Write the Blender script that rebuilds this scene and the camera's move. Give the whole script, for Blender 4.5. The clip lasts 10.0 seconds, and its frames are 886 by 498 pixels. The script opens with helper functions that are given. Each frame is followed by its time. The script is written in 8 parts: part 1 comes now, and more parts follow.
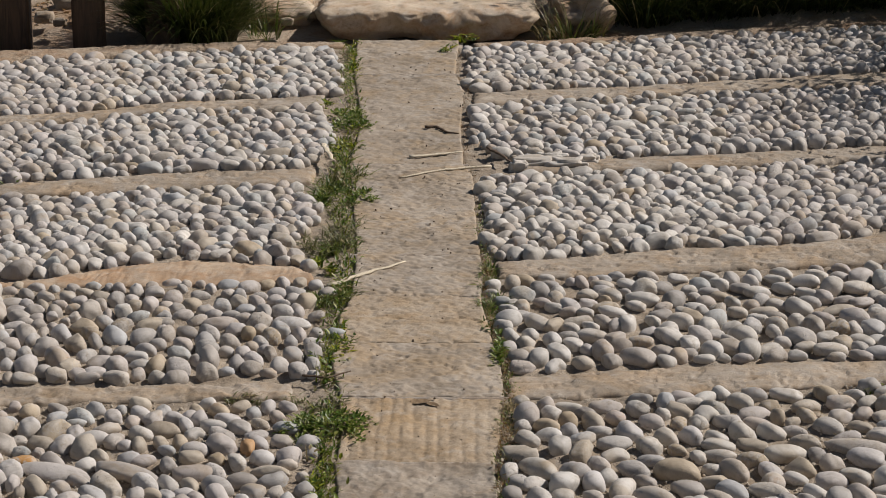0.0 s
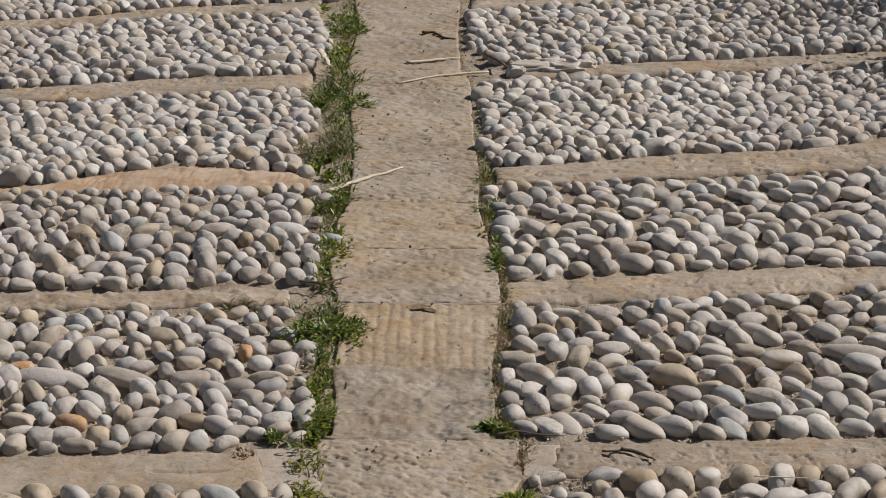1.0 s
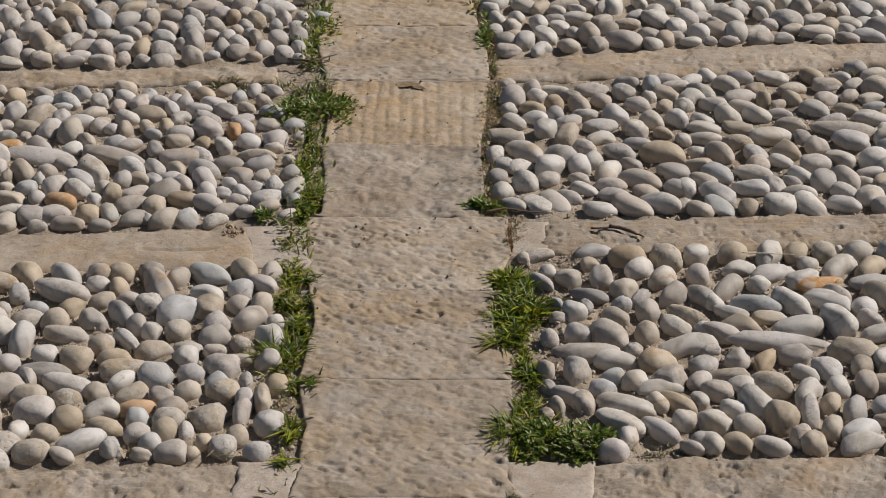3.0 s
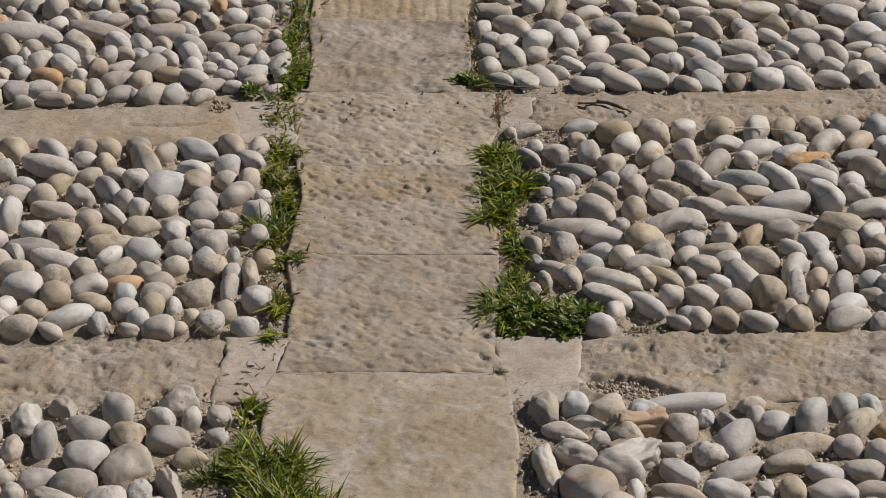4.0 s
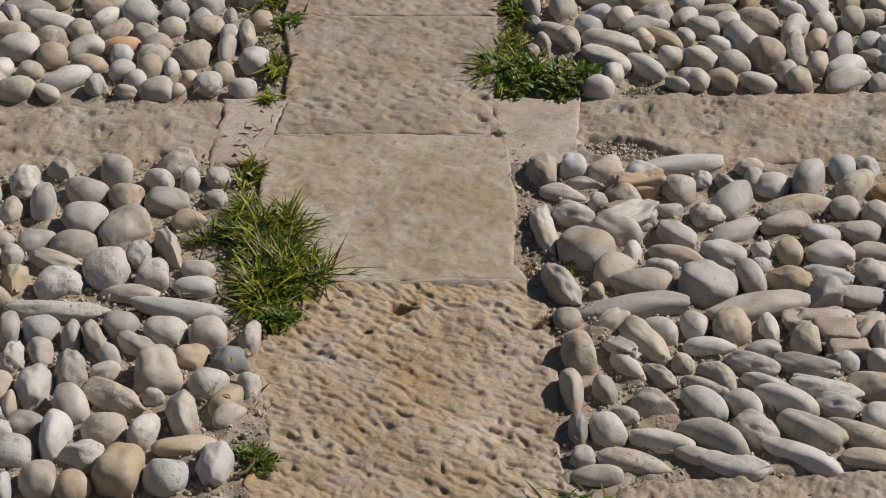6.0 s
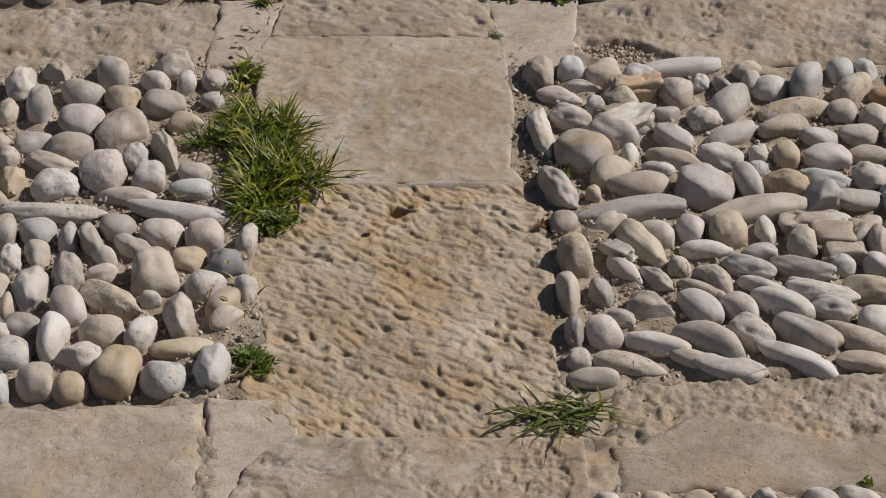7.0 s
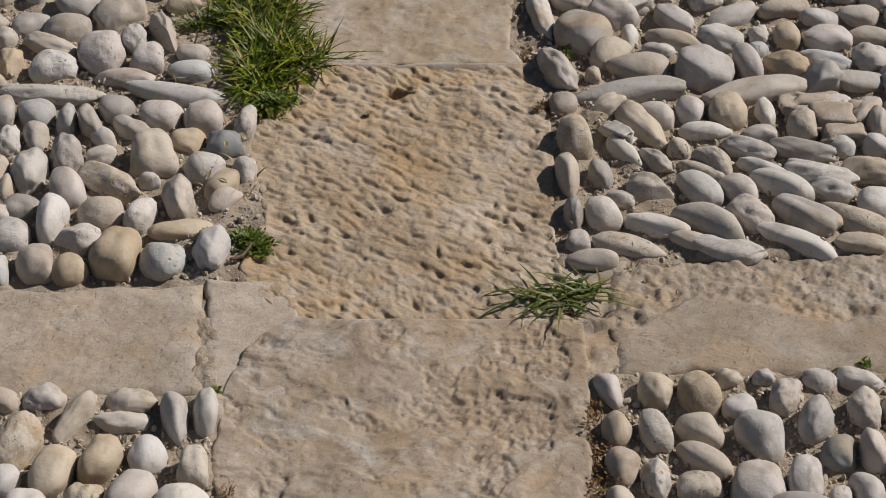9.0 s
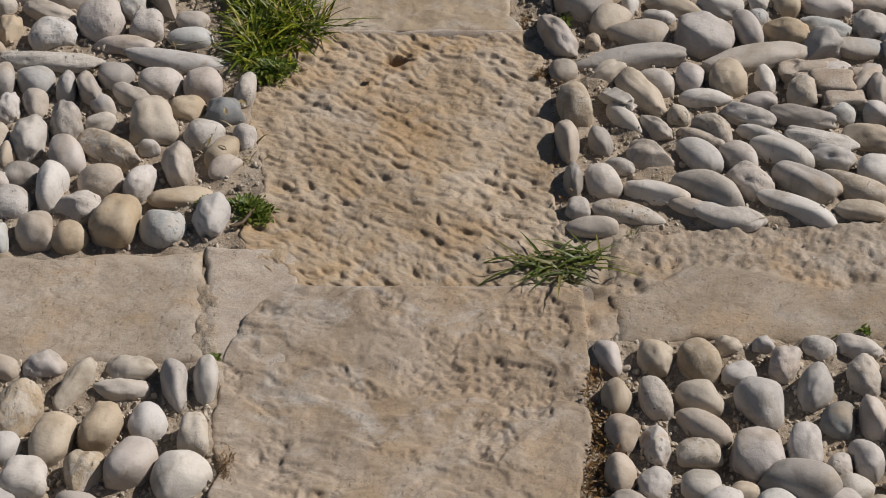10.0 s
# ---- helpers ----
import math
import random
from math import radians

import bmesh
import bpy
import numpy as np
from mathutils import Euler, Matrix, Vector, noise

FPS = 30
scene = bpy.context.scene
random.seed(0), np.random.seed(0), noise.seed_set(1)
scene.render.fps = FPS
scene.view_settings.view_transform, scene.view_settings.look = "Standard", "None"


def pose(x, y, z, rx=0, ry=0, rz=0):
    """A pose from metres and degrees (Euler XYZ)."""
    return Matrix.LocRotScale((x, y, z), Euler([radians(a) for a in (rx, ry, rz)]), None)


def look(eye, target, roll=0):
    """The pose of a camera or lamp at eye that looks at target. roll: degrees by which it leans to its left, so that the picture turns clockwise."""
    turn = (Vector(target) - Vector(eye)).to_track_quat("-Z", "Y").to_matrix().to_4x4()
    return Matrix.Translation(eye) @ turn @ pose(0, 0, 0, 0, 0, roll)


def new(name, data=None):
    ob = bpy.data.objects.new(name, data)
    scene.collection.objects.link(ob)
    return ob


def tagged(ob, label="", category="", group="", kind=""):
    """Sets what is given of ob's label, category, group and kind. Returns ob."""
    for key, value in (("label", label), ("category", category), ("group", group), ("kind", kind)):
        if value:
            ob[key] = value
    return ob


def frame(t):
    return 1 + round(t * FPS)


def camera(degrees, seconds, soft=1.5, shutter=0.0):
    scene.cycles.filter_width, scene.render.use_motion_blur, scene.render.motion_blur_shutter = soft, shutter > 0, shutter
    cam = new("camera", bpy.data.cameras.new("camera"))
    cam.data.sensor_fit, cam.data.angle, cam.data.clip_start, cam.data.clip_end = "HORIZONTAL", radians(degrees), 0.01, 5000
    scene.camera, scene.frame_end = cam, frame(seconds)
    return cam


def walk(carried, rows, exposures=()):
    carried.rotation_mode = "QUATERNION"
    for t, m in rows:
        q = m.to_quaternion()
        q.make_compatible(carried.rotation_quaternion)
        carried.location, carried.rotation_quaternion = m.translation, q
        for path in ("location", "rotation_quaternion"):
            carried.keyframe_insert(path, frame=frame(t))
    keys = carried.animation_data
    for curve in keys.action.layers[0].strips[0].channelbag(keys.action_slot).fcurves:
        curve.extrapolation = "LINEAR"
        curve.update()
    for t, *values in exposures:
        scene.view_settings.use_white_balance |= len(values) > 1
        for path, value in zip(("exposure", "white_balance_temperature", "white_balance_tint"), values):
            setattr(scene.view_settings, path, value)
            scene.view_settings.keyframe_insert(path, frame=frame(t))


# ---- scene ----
LENS = 19.77
HEIGHT = 1.6
ROWS = [
    (0.0, 17.000, 0.698, -0.000),
    (0.5, 17.920, 0.692, 0.031),
    (1.0, 19.121, 0.635, -0.008),
    (1.5, 20.348, 0.540, 0.008),
    (2.0, 21.706, 0.461, -0.033),
    (2.5, 22.929, 0.451, -0.058),
    (2.7, 23.417, 0.444, -0.021),
    (3.8, 26.288, 0.107, -0.075),
    (4.0, 26.938, 0.085, -0.082),
    (4.5, 28.034, 0.076, -0.058),
    (5.0, 29.191, 0.070, -0.077),
    (5.5, 30.807, 0.058, -0.112),
    (6.0, 32.307, 0.047, -0.101),
    (6.2, 32.784, 0.040, -0.185),
    (7.3, 35.004, 0.013, -0.193),
    (7.5, 35.294, 0.015, -0.177),
    (8.0, 36.029, 0.011, -0.177),
    (8.5, 36.616, 0.006, -0.193),
    (9.0, 37.162, 0.003, -0.200),
    (9.5, 37.588, 0.000, -0.196),
    (10.0, 37.900, -0.000, -0.201),
]
cam = camera(LENS, 10.0, soft=0.95)
# a tripod head tilting down: seconds, tilt below level, turn to the left, lean
walk(cam, [(t, pose(0, 0, HEIGHT, 90 - tilt, lean, turn)) for t, tilt, turn, lean in ROWS], exposures=[(0.0, 0.0), (10.0, 0.0)])

# ---- light ----
SUN_FROM = Vector((0.80, 0.28, 0.80)).normalized()
elevation = math.asin(SUN_FROM.z)
azimuth = math.atan2(SUN_FROM.x, SUN_FROM.y)
world = bpy.data.worlds.new("sky")
scene.world = world
world.use_nodes = True
wn = world.node_tree.nodes
sky = wn.new("ShaderNodeTexSky")
sky.sky_type = "NISHITA"
sky.sun_disc = False
sky.sun_elevation = elevation
sky.sun_rotation = azimuth
wn["Background"].inputs["Strength"].default_value = 0.036
world.node_tree.links.new(sky.outputs["Color"], wn["Background"].inputs["Color"])
sun = new("sun", bpy.data.lights.new("sun", "SUN"))
sun.data.energy = 4.5
sun.data.angle = radians(0.53)
sun.data.color = (1.0, 0.93, 0.86)
sun.matrix_world = look(SUN_FROM * 20, (0, 0, 0))


# ---- materials ----
def ramp(nodes, stops, interpolation="LINEAR"):
    r = nodes.new("ShaderNodeValToRGB")
    r.color_ramp.interpolation = interpolation
    while len(r.color_ramp.elements) < len(stops):
        r.color_ramp.elements.new(0.5)
    for e, (p, c) in zip(r.color_ramp.elements, stops):
        e.position = p
        e.color = (*c, 1)
    return r


def noise_node(nodes, links, vector, scale, detail=4.0, rough=0.6, distortion=0.0):
    n = nodes.new("ShaderNodeTexNoise")
    n.inputs["Scale"].default_value = scale
    n.inputs["Detail"].default_value = detail
    n.inputs["Roughness"].default_value = rough
    n.inputs["Distortion"].default_value = distortion
    links.new(vector, n.inputs["Vector"])
    return n


def mix_colour(nodes, links, kind, fac, a, b):
    m = nodes.new("ShaderNodeMix")
    m.data_type = "RGBA"
    m.blend_type = kind
    for key, value in ((0, fac), (6, a), (7, b)):
        if isinstance(value, (int, float)):
            m.inputs[key].default_value = value
        elif isinstance(value, tuple):
            m.inputs[key].default_value = (*value, 1)
        else:
            links.new(value, m.inputs[key])
    return m.outputs[2]


def stone(name, stops, stain, coarse=9.0, fine=260.0, bump=0.6, depth=0.0022, rough=0.88, speck=0.12, vary=0.0, pits=0.0, chalk=0.5):
    """Stone with drifts of ochre and chalky grey, soft mottling, sparse dirt, hair cracks and fine relief, all at real size."""
    m = bpy.data.materials.new(name)
    m.use_nodes = True
    nodes, links = m.node_tree.nodes, m.node_tree.links
    shader = nodes["Principled BSDF"]
    place = nodes.new("ShaderNodeNewGeometry").outputs["Position"]
    info = nodes.new("ShaderNodeObjectInfo")
    if vary:
        shift = nodes.new("ShaderNodeVectorMath")
        shift.operation = "MULTIPLY_ADD"
        links.new(info.outputs["Random"], shift.inputs[0])
        shift.inputs[1].default_value = (37, 53, 71)
        links.new(place, shift.inputs[2])
        place = shift.outputs[0]
    cloud = noise_node(nodes, links, place, coarse, 5, 0.62, 0.4)
    tone = ramp(nodes, stops)
    links.new(cloud.outputs["Fac"], tone.inputs["Fac"])
    colour = tone.outputs["Color"]
    # drifts of the stain's colour, a hand wide, and smaller ones inside them
    for scale, low, high, amount in ((coarse * 0.75, 0.48, 0.66, 0.75), (coarse * 2.9, 0.52, 0.72, 0.6)):
        where = ramp(nodes, [(low, (0, 0, 0)), (high, (amount,) * 3)])
        links.new(noise_node(nodes, links, place, scale, 6, 0.66, 0.9).outputs["Fac"], where.inputs["Fac"])
        colour = mix_colour(nodes, links, "MIX", where.outputs["Color"], colour, stain)
    # chalky grey bloom
    bloom = ramp(nodes, [(0.50, (0, 0, 0)), (0.64, (chalk,) * 3)])
    links.new(noise_node(nodes, links, place, coarse * 1.5 + 2, 7, 0.7, 1.1).outputs["Fac"], bloom.inputs["Fac"])
    top = stops[-1][1]
    grey = sum(top) / 3
    colour = mix_colour(nodes, links, "MIX", bloom.outputs["Color"], colour, tuple(0.62 * c + 0.38 * grey for c in top))
    # mottling a finger wide
    mottle = ramp(nodes, [(0.32, (0.80, 0.78, 0.755)), (0.50, (1.0, 1.0, 1.0)), (0.70, (1.07, 1.065, 1.06))])
    links.new(noise_node(nodes, links, place, 52, 6, 0.72, 0.7).outputs["Fac"], mottle.inputs["Fac"])
    colour = mix_colour(nodes, links, "MULTIPLY", 1.0, colour, mottle.outputs["Color"])
    grain = noise_node(nodes, links, place, fine * 1.4, 5, 0.75)
    shade = ramp(nodes, [(0.30, (1 - speck * 1.5,) * 3), (0.47, (1.0, 1.0, 1.0)), (0.72, (1 + speck * 0.6,) * 3)])
    links.new(grain.outputs["Fac"], shade.inputs["Fac"])
    colour = mix_colour(nodes, links, "MULTIPLY", 1.0, colour, shade.outputs["Color"])
    spots = noise_node(nodes, links, place, 85, 4, 0.7, 0.8)
    dirt = ramp(nodes, [(0.64, (0, 0, 0)), (0.70, (0.7, 0.7, 0.7))])
    links.new(spots.outputs["Fac"], dirt.inputs["Fac"])
    colour = mix_colour(nodes, links, "MIX", dirt.outputs["Color"], colour, tuple(c * 0.5 for c in stain))
    line = noise_node(nodes, links, place, 11, 8, 0.62, 1.2)
    thin = ramp(nodes, [(0.494, (0, 0, 0)), (0.5, (1, 1, 1)), (0.506, (0, 0, 0))])
    links.new(line.outputs["Fac"], thin.inputs["Fac"])
    some = ramp(nodes, [(0.54, (0, 0, 0)), (0.64, (0.8, 0.8, 0.8))])
    links.new(noise_node(nodes, links, place, 16, 3, 0.6).outputs["Fac"], some.inputs["Fac"])
    crack = mix_colour(nodes, links, "MULTIPLY", 1.0, thin.outputs["Color"], some.outputs["Color"])
    colour = mix_colour(nodes, links, "MIX", crack, colour, tuple(c * 0.32 for c in stain))
    if vary:
        value = nodes.new("ShaderNodeMapRange")
        links.new(info.outputs["Random"], value.inputs["Value"])
        value.inputs["To Min"].default_value = 1 - vary
        value.inputs["To Max"].default_value = 1 + vary
        hue = nodes.new("ShaderNodeHueSaturation")
        links.new(value.outputs["Result"], hue.inputs["Value"])
        links.new(colour, hue.inputs["Color"])
        colour = hue.outputs["Color"]
    links.new(colour, shader.inputs["Base Color"])
    shader.inputs["Roughness"].default_value = rough
    shader.inputs["Specular IOR Level"].default_value = 0.25
    relief = nodes.new("ShaderNodeBump")
    relief.inputs["Strength"].default_value = bump
    relief.inputs["Distance"].default_value = depth
    mid = noise_node(nodes, links, place, fine * 0.35, 8, 0.7)
    height = mid.outputs["Fac"]
    if pits:
        wavy = nodes.new("ShaderNodeVectorMath")
        wavy.operation = "MULTIPLY_ADD"
        links.new(mid.outputs["Color"], wavy.inputs[0])
        wavy.inputs[1].default_value = (0.014, 0.014, 0.014)
        links.new(place, wavy.inputs[2])
        cell = nodes.new("ShaderNodeTexVoronoi")
        cell.inputs["Scale"].default_value = 105
        links.new(wavy.outputs[0], cell.inputs["Vector"])
        hole = ramp(nodes, [(0.06, (1 - pits,) * 3), (0.26, (1.0, 1.0, 1.0))])
        links.new(cell.outputs["Distance"], hole.inputs["Fac"])
        height = mix_colour(nodes, links, "MULTIPLY", 1.0, height, hole.outputs["Color"])
    links.new(height, relief.inputs["Height"])
    links.new(relief.outputs["Normal"], shader.inputs["Normal"])
    return m


def math_node(nodes, links, operation, *values, clamp=False):
    n = nodes.new("ShaderNodeMath")
    n.operation = operation
    n.use_clamp = clamp
    for socket, value in zip(n.inputs, values):
        if isinstance(value, (int, float)):
            socket.default_value = value
        else:
            links.new(value, socket)
    return n.outputs[0]


def pebble_stone(name, kinds, island=False, rough=0.66):
    """Water-worn stone: each pebble takes one of the kinds of colour by chance; some are polished, some chalky, some pitted or rusty."""
    m = bpy.data.materials.new(name)
    m.use_nodes = True
    nodes, links = m.node_tree.nodes, m.node_tree.links
    shader = nodes["Principled BSDF"]
    geometry = nodes.new("ShaderNodeNewGeometry")
    chance = geometry.outputs["Random Per Island"] if island else nodes.new("ShaderNodeObjectInfo").outputs["Random"]
    shift = nodes.new("ShaderNodeVectorMath")
    shift.operation = "MULTIPLY_ADD"
    links.new(chance, shift.inputs[0])
    shift.inputs[1].default_value = (37, 53, 71)
    links.new(geometry.outputs["Position"], shift.inputs[2])
    place = shift.outputs[0]
    # three more chances for each pebble, apart from its colour
    dice = nodes.new("ShaderNodeTexWhiteNoise")
    dice.noise_dimensions = "1D"
    links.new(math_node(nodes, links, "MULTIPLY", chance, 917.3), dice.inputs["W"])
    parts = nodes.new("ShaderNodeSeparateColor")
    links.new(dice.outputs["Color"], parts.inputs["Color"])
    worn, rusty, light = parts.outputs[0], parts.outputs[1], parts.outputs[2]
    chalky = math_node(nodes, links, "MULTIPLY_ADD", worn, 2.4, -1.25, clamp=True)
    pick = ramp(nodes, [(i / len(kinds), c) for i, c in enumerate(kinds)], "CONSTANT")
    links.new(chance, pick.inputs["Fac"])
    value = nodes.new("ShaderNodeHueSaturation")
    links.new(math_node(nodes, links, "MULTIPLY_ADD", light, 0.19, 0.94), value.inputs["Value"])
    links.new(math_node(nodes, links, "MULTIPLY_ADD", rusty, 0.4, 0.72), value.inputs["Saturation"])
    links.new(pick.outputs["Color"], value.inputs["Color"])
    colour = value.outputs["Color"]
    # soft clouds through the body of the stone
    cloudy = ramp(nodes, [(0.30, (0.68, 0.65, 0.60)), (0.50, (1.0, 0.99, 0.975)), (0.70, (1.05, 1.055, 1.06))])
    links.new(noise_node(nodes, links, place, 24, 4, 0.58, 0.7).outputs["Fac"], cloudy.inputs["Fac"])
    colour = mix_colour(nodes, links, "MULTIPLY", 1.0, colour, cloudy.outputs["Color"])
    warm = ramp(nodes, [(0.46, (0, 0, 0)), (0.66, (0.75, 0.75, 0.75))])
    links.new(noise_node(nodes, links, place, 15, 3, 0.5, 1.0).outputs["Fac"], warm.inputs["Fac"])
    colour = mix_colour(nodes, links, "MIX", math_node(nodes, links, "MULTIPLY", warm.outputs["Color"], math_node(nodes, links, "MULTIPLY_ADD", rusty, 1.6, -0.75, clamp=True)), colour, (0.40, 0.305, 0.195))
    rust = ramp(nodes, [(0.58, (0, 0, 0)), (0.70, (0.7, 0.7, 0.7))])
    links.new(noise_node(nodes, links, place, 27, 4, 0.6, 1.4).outputs["Fac"], rust.inputs["Fac"])
    colour = mix_colour(nodes, links, "MIX", math_node(nodes, links, "MULTIPLY", rust.outputs["Color"], math_node(nodes, links, "MULTIPLY_ADD", rusty, 5.0, -4.1, clamp=True)), colour, (0.32, 0.17, 0.075))
    # chalky crust on some
    film = noise_node(nodes, links, place, 58, 6, 0.7, 1.2)
    crust = ramp(nodes, [(0.47, (0, 0, 0)), (0.58, (0.8, 0.8, 0.8))])
    links.new(film.outputs["Fac"], crust.inputs["Fac"])
    colour = mix_colour(nodes, links, "MIX", math_node(nodes, links, "MULTIPLY", crust.outputs["Color"], chalky), colour, (0.475, 0.44, 0.40))
    # a little dried mud on all
    muddy = ramp(nodes, [(0.58, (0, 0, 0)), (0.68, (0.65, 0.65, 0.65))])
    links.new(noise_node(nodes, links, place, 44, 6, 0.72, 0.9).outputs["Fac"], muddy.inputs["Fac"])
    colour = mix_colour(nodes, links, "MIX", muddy.outputs["Color"], colour, (0.30, 0.25, 0.19))
    speck = ramp(nodes, [(0.30, (0.78, 0.77, 0.75)), (0.44, (1.0, 1.0, 1.0)), (0.72, (1.03, 1.03, 1.03))])
    links.new(noise_node(nodes, links, place, 420, 5, 0.75).outputs["Fac"], speck.inputs["Fac"])
    colour = mix_colour(nodes, links, "MULTIPLY", 1.0, colour, speck.outputs["Color"])
    cell = nodes.new("ShaderNodeTexVoronoi")
    cell.inputs["Scale"].default_value = 95
    bent = nodes.new("ShaderNodeVectorMath")
    bent.operation = "MULTIPLY_ADD"
    links.new(film.outputs["Color"], bent.inputs[0])
    bent.inputs[1].default_value = (0.03, 0.03, 0.03)
    links.new(place, bent.inputs[2])
    links.new(bent.outputs[0], cell.inputs["Vector"])
    hole = ramp(nodes, [(0.05, (0.1, 0.1, 0.1)), (0.20, (1.0, 1.0, 1.0))])
    links.new(cell.outputs["Distance"], hole.inputs["Fac"])
    filled = ramp(nodes, [(0.04, (0.42, 0.37, 0.31)), (0.14, (1.0, 1.0, 1.0))])
    links.new(cell.outputs["Distance"], filled.inputs["Fac"])
    colour = mix_colour(nodes, links, "MULTIPLY", math_node(nodes, links, "MULTIPLY", chalky, 0.75), colour, filled.outputs["Color"])
    links.new(colour, shader.inputs["Base Color"])
    links.new(math_node(nodes, links, "MULTIPLY_ADD", chalky, 0.26, rough), shader.inputs["Roughness"])
    shader.inputs["Specular IOR Level"].default_value = 0.32
    relief = nodes.new("ShaderNodeBump")
    links.new(math_node(nodes, links, "MULTIPLY_ADD", chalky, 0.6, 0.48), relief.inputs["Strength"])
    relief.inputs["Distance"].default_value = 0.0024
    height = noise_node(nodes, links, place, 80, 7, 0.66).outputs["Fac"]
    links.new(mix_colour(nodes, links, "MULTIPLY", chalky, height, hole.outputs["Color"]), relief.inputs["Height"])
    links.new(relief.outputs["Normal"], shader.inputs["Normal"])
    return m


def leaf_green(name, kinds, rough=0.4):
    """Leaves: each blade takes one of the colours by chance and lets some light through."""
    m = bpy.data.materials.new(name)
    m.use_nodes = True
    nodes, links = m.node_tree.nodes, m.node_tree.links
    shader = nodes["Principled BSDF"]
    geometry = nodes.new("ShaderNodeNewGeometry")
    pick = ramp(nodes, [(i / max(1, len(kinds) - 1), c) for i, c in enumerate(kinds)])
    links.new(geometry.outputs["Random Per Island"], pick.inputs["Fac"])
    mottle = noise_node(nodes, links, geometry.outputs["Position"], 160, 3, 0.6)
    shade = ramp(nodes, [(0.3, (0.7, 0.7, 0.7)), (0.7, (1.2, 1.2, 1.1))])
    links.new(mottle.outputs["Fac"], shade.inputs["Fac"])
    colour = mix_colour(nodes, links, "MULTIPLY", 1.0, pick.outputs["Color"], shade.outputs["Color"])
    links.new(colour, shader.inputs["Base Color"])
    shader.inputs["Roughness"].default_value = rough
    glow = nodes.new("ShaderNodeBsdfTranslucent")
    links.new(colour, glow.inputs["Color"])
    both = nodes.new("ShaderNodeMixShader")
    both.inputs["Fac"].default_value = 0.38
    links.new(shader.outputs[0], both.inputs[1])
    links.new(glow.outputs[0], both.inputs[2])
    links.new(both.outputs[0], nodes["Material Output"].inputs["Surface"])
    return m


def wood(name, dark, light, stretch=(90, 90, 7)):
    m = bpy.data.materials.new(name)
    m.use_nodes = True
    nodes, links = m.node_tree.nodes, m.node_tree.links
    shader = nodes["Principled BSDF"]
    where = nodes.new("ShaderNodeTexCoord").outputs["Object"]
    squeeze = nodes.new("ShaderNodeMapping")
    squeeze.inputs["Scale"].default_value = stretch
    links.new(where, squeeze.inputs["Vector"])
    grain = noise_node(nodes, links, squeeze.outputs["Vector"], 1.0, 6, 0.7, 0.6)
    tone = ramp(nodes, [(0.3, dark), (0.7, light)])
    links.new(grain.outputs["Fac"], tone.inputs["Fac"])
    links.new(tone.outputs["Color"], shader.inputs["Base Color"])
    shader.inputs["Roughness"].default_value = 0.85
    relief = nodes.new("ShaderNodeBump")
    relief.inputs["Strength"].default_value = 0.5
    relief.inputs["Distance"].default_value = 0.002
    links.new(grain.outputs["Fac"], relief.inputs["Height"])
    links.new(relief.outputs["Normal"], shader.inputs["Normal"])
    return m


TAN = [(0.30, (0.27, 0.20, 0.128)), (0.5, (0.36, 0.287, 0.208)), (0.70, (0.44, 0.368, 0.285))]
GREYTAN = [(0.30, (0.225, 0.18, 0.130)), (0.5, (0.32, 0.268, 0.212)), (0.70, (0.41, 0.354, 0.292))]
RED = [(0.25, (0.31, 0.215, 0.14)), (0.5, (0.40, 0.295, 0.205)), (0.75, (0.47, 0.38, 0.285))]
slab_stone = stone("limestone_slab", GREYTAN, (0.36, 0.265, 0.165), coarse=7, vary=0.05, pits=0.5, speck=0.10)
slab_warm = stone("warm_limestone_slab", TAN, (0.37, 0.255, 0.14), coarse=7, vary=0.04, pits=0.6, speck=0.16, chalk=0.5, bump=0.9)
slab_grey = stone("grey_limestone_slab", [(0.30, (0.21, 0.175, 0.135)), (0.5, (0.30, 0.255, 0.205)), (0.70, (0.39, 0.335, 0.275))], (0.28, 0.21, 0.145), coarse=8, vary=0.03, pits=0.6, bump=0.6, speck=0.14)
slab_flaky = stone("flaking_limestone_slab", [(0.30, (0.19, 0.145, 0.10)), (0.46, (0.29, 0.235, 0.18)), (0.60, (0.36, 0.30, 0.24)), (0.74, (0.45, 0.40, 0.34))], (0.345, 0.255, 0.165), coarse=5.5, pits=0.6, bump=0.8, speck=0.15, chalk=0.7)
slab_smooth = stone("mottled_limestone_slab", [(0.30, (0.24, 0.18, 0.115)), (0.5, (0.335, 0.272, 0.20)), (0.70, (0.43, 0.375, 0.31))], (0.335, 0.262, 0.175), coarse=5.5, pits=0.5, speck=0.12, chalk=0.75)
kerb_stone = stone("limestone_kerb", GREYTAN, (0.37, 0.265, 0.165), coarse=8, vary=0.05, pits=0.6, bump=0.85, speck=0.15)
kerb_red = stone("reddish_kerb_stone", RED, (0.36, 0.21, 0.11), coarse=9, vary=0.05, bump=0.5)
mortar = stone("lime_mortar", [(0.3, (0.34, 0.285, 0.232)), (0.7, (0.45, 0.39, 0.33))], (0.33, 0.26, 0.20), coarse=12, fine=420, bump=0.8, depth=0.002, speck=0.28)
step_pale = stone("cream_step_stone", [(0.3, (0.40, 0.30, 0.20)), (0.5, (0.53, 0.43, 0.32)), (0.7, (0.62, 0.53, 0.42))], (0.34, 0.185, 0.09), coarse=6, pits=0.4, bump=0.8, depth=0.003)
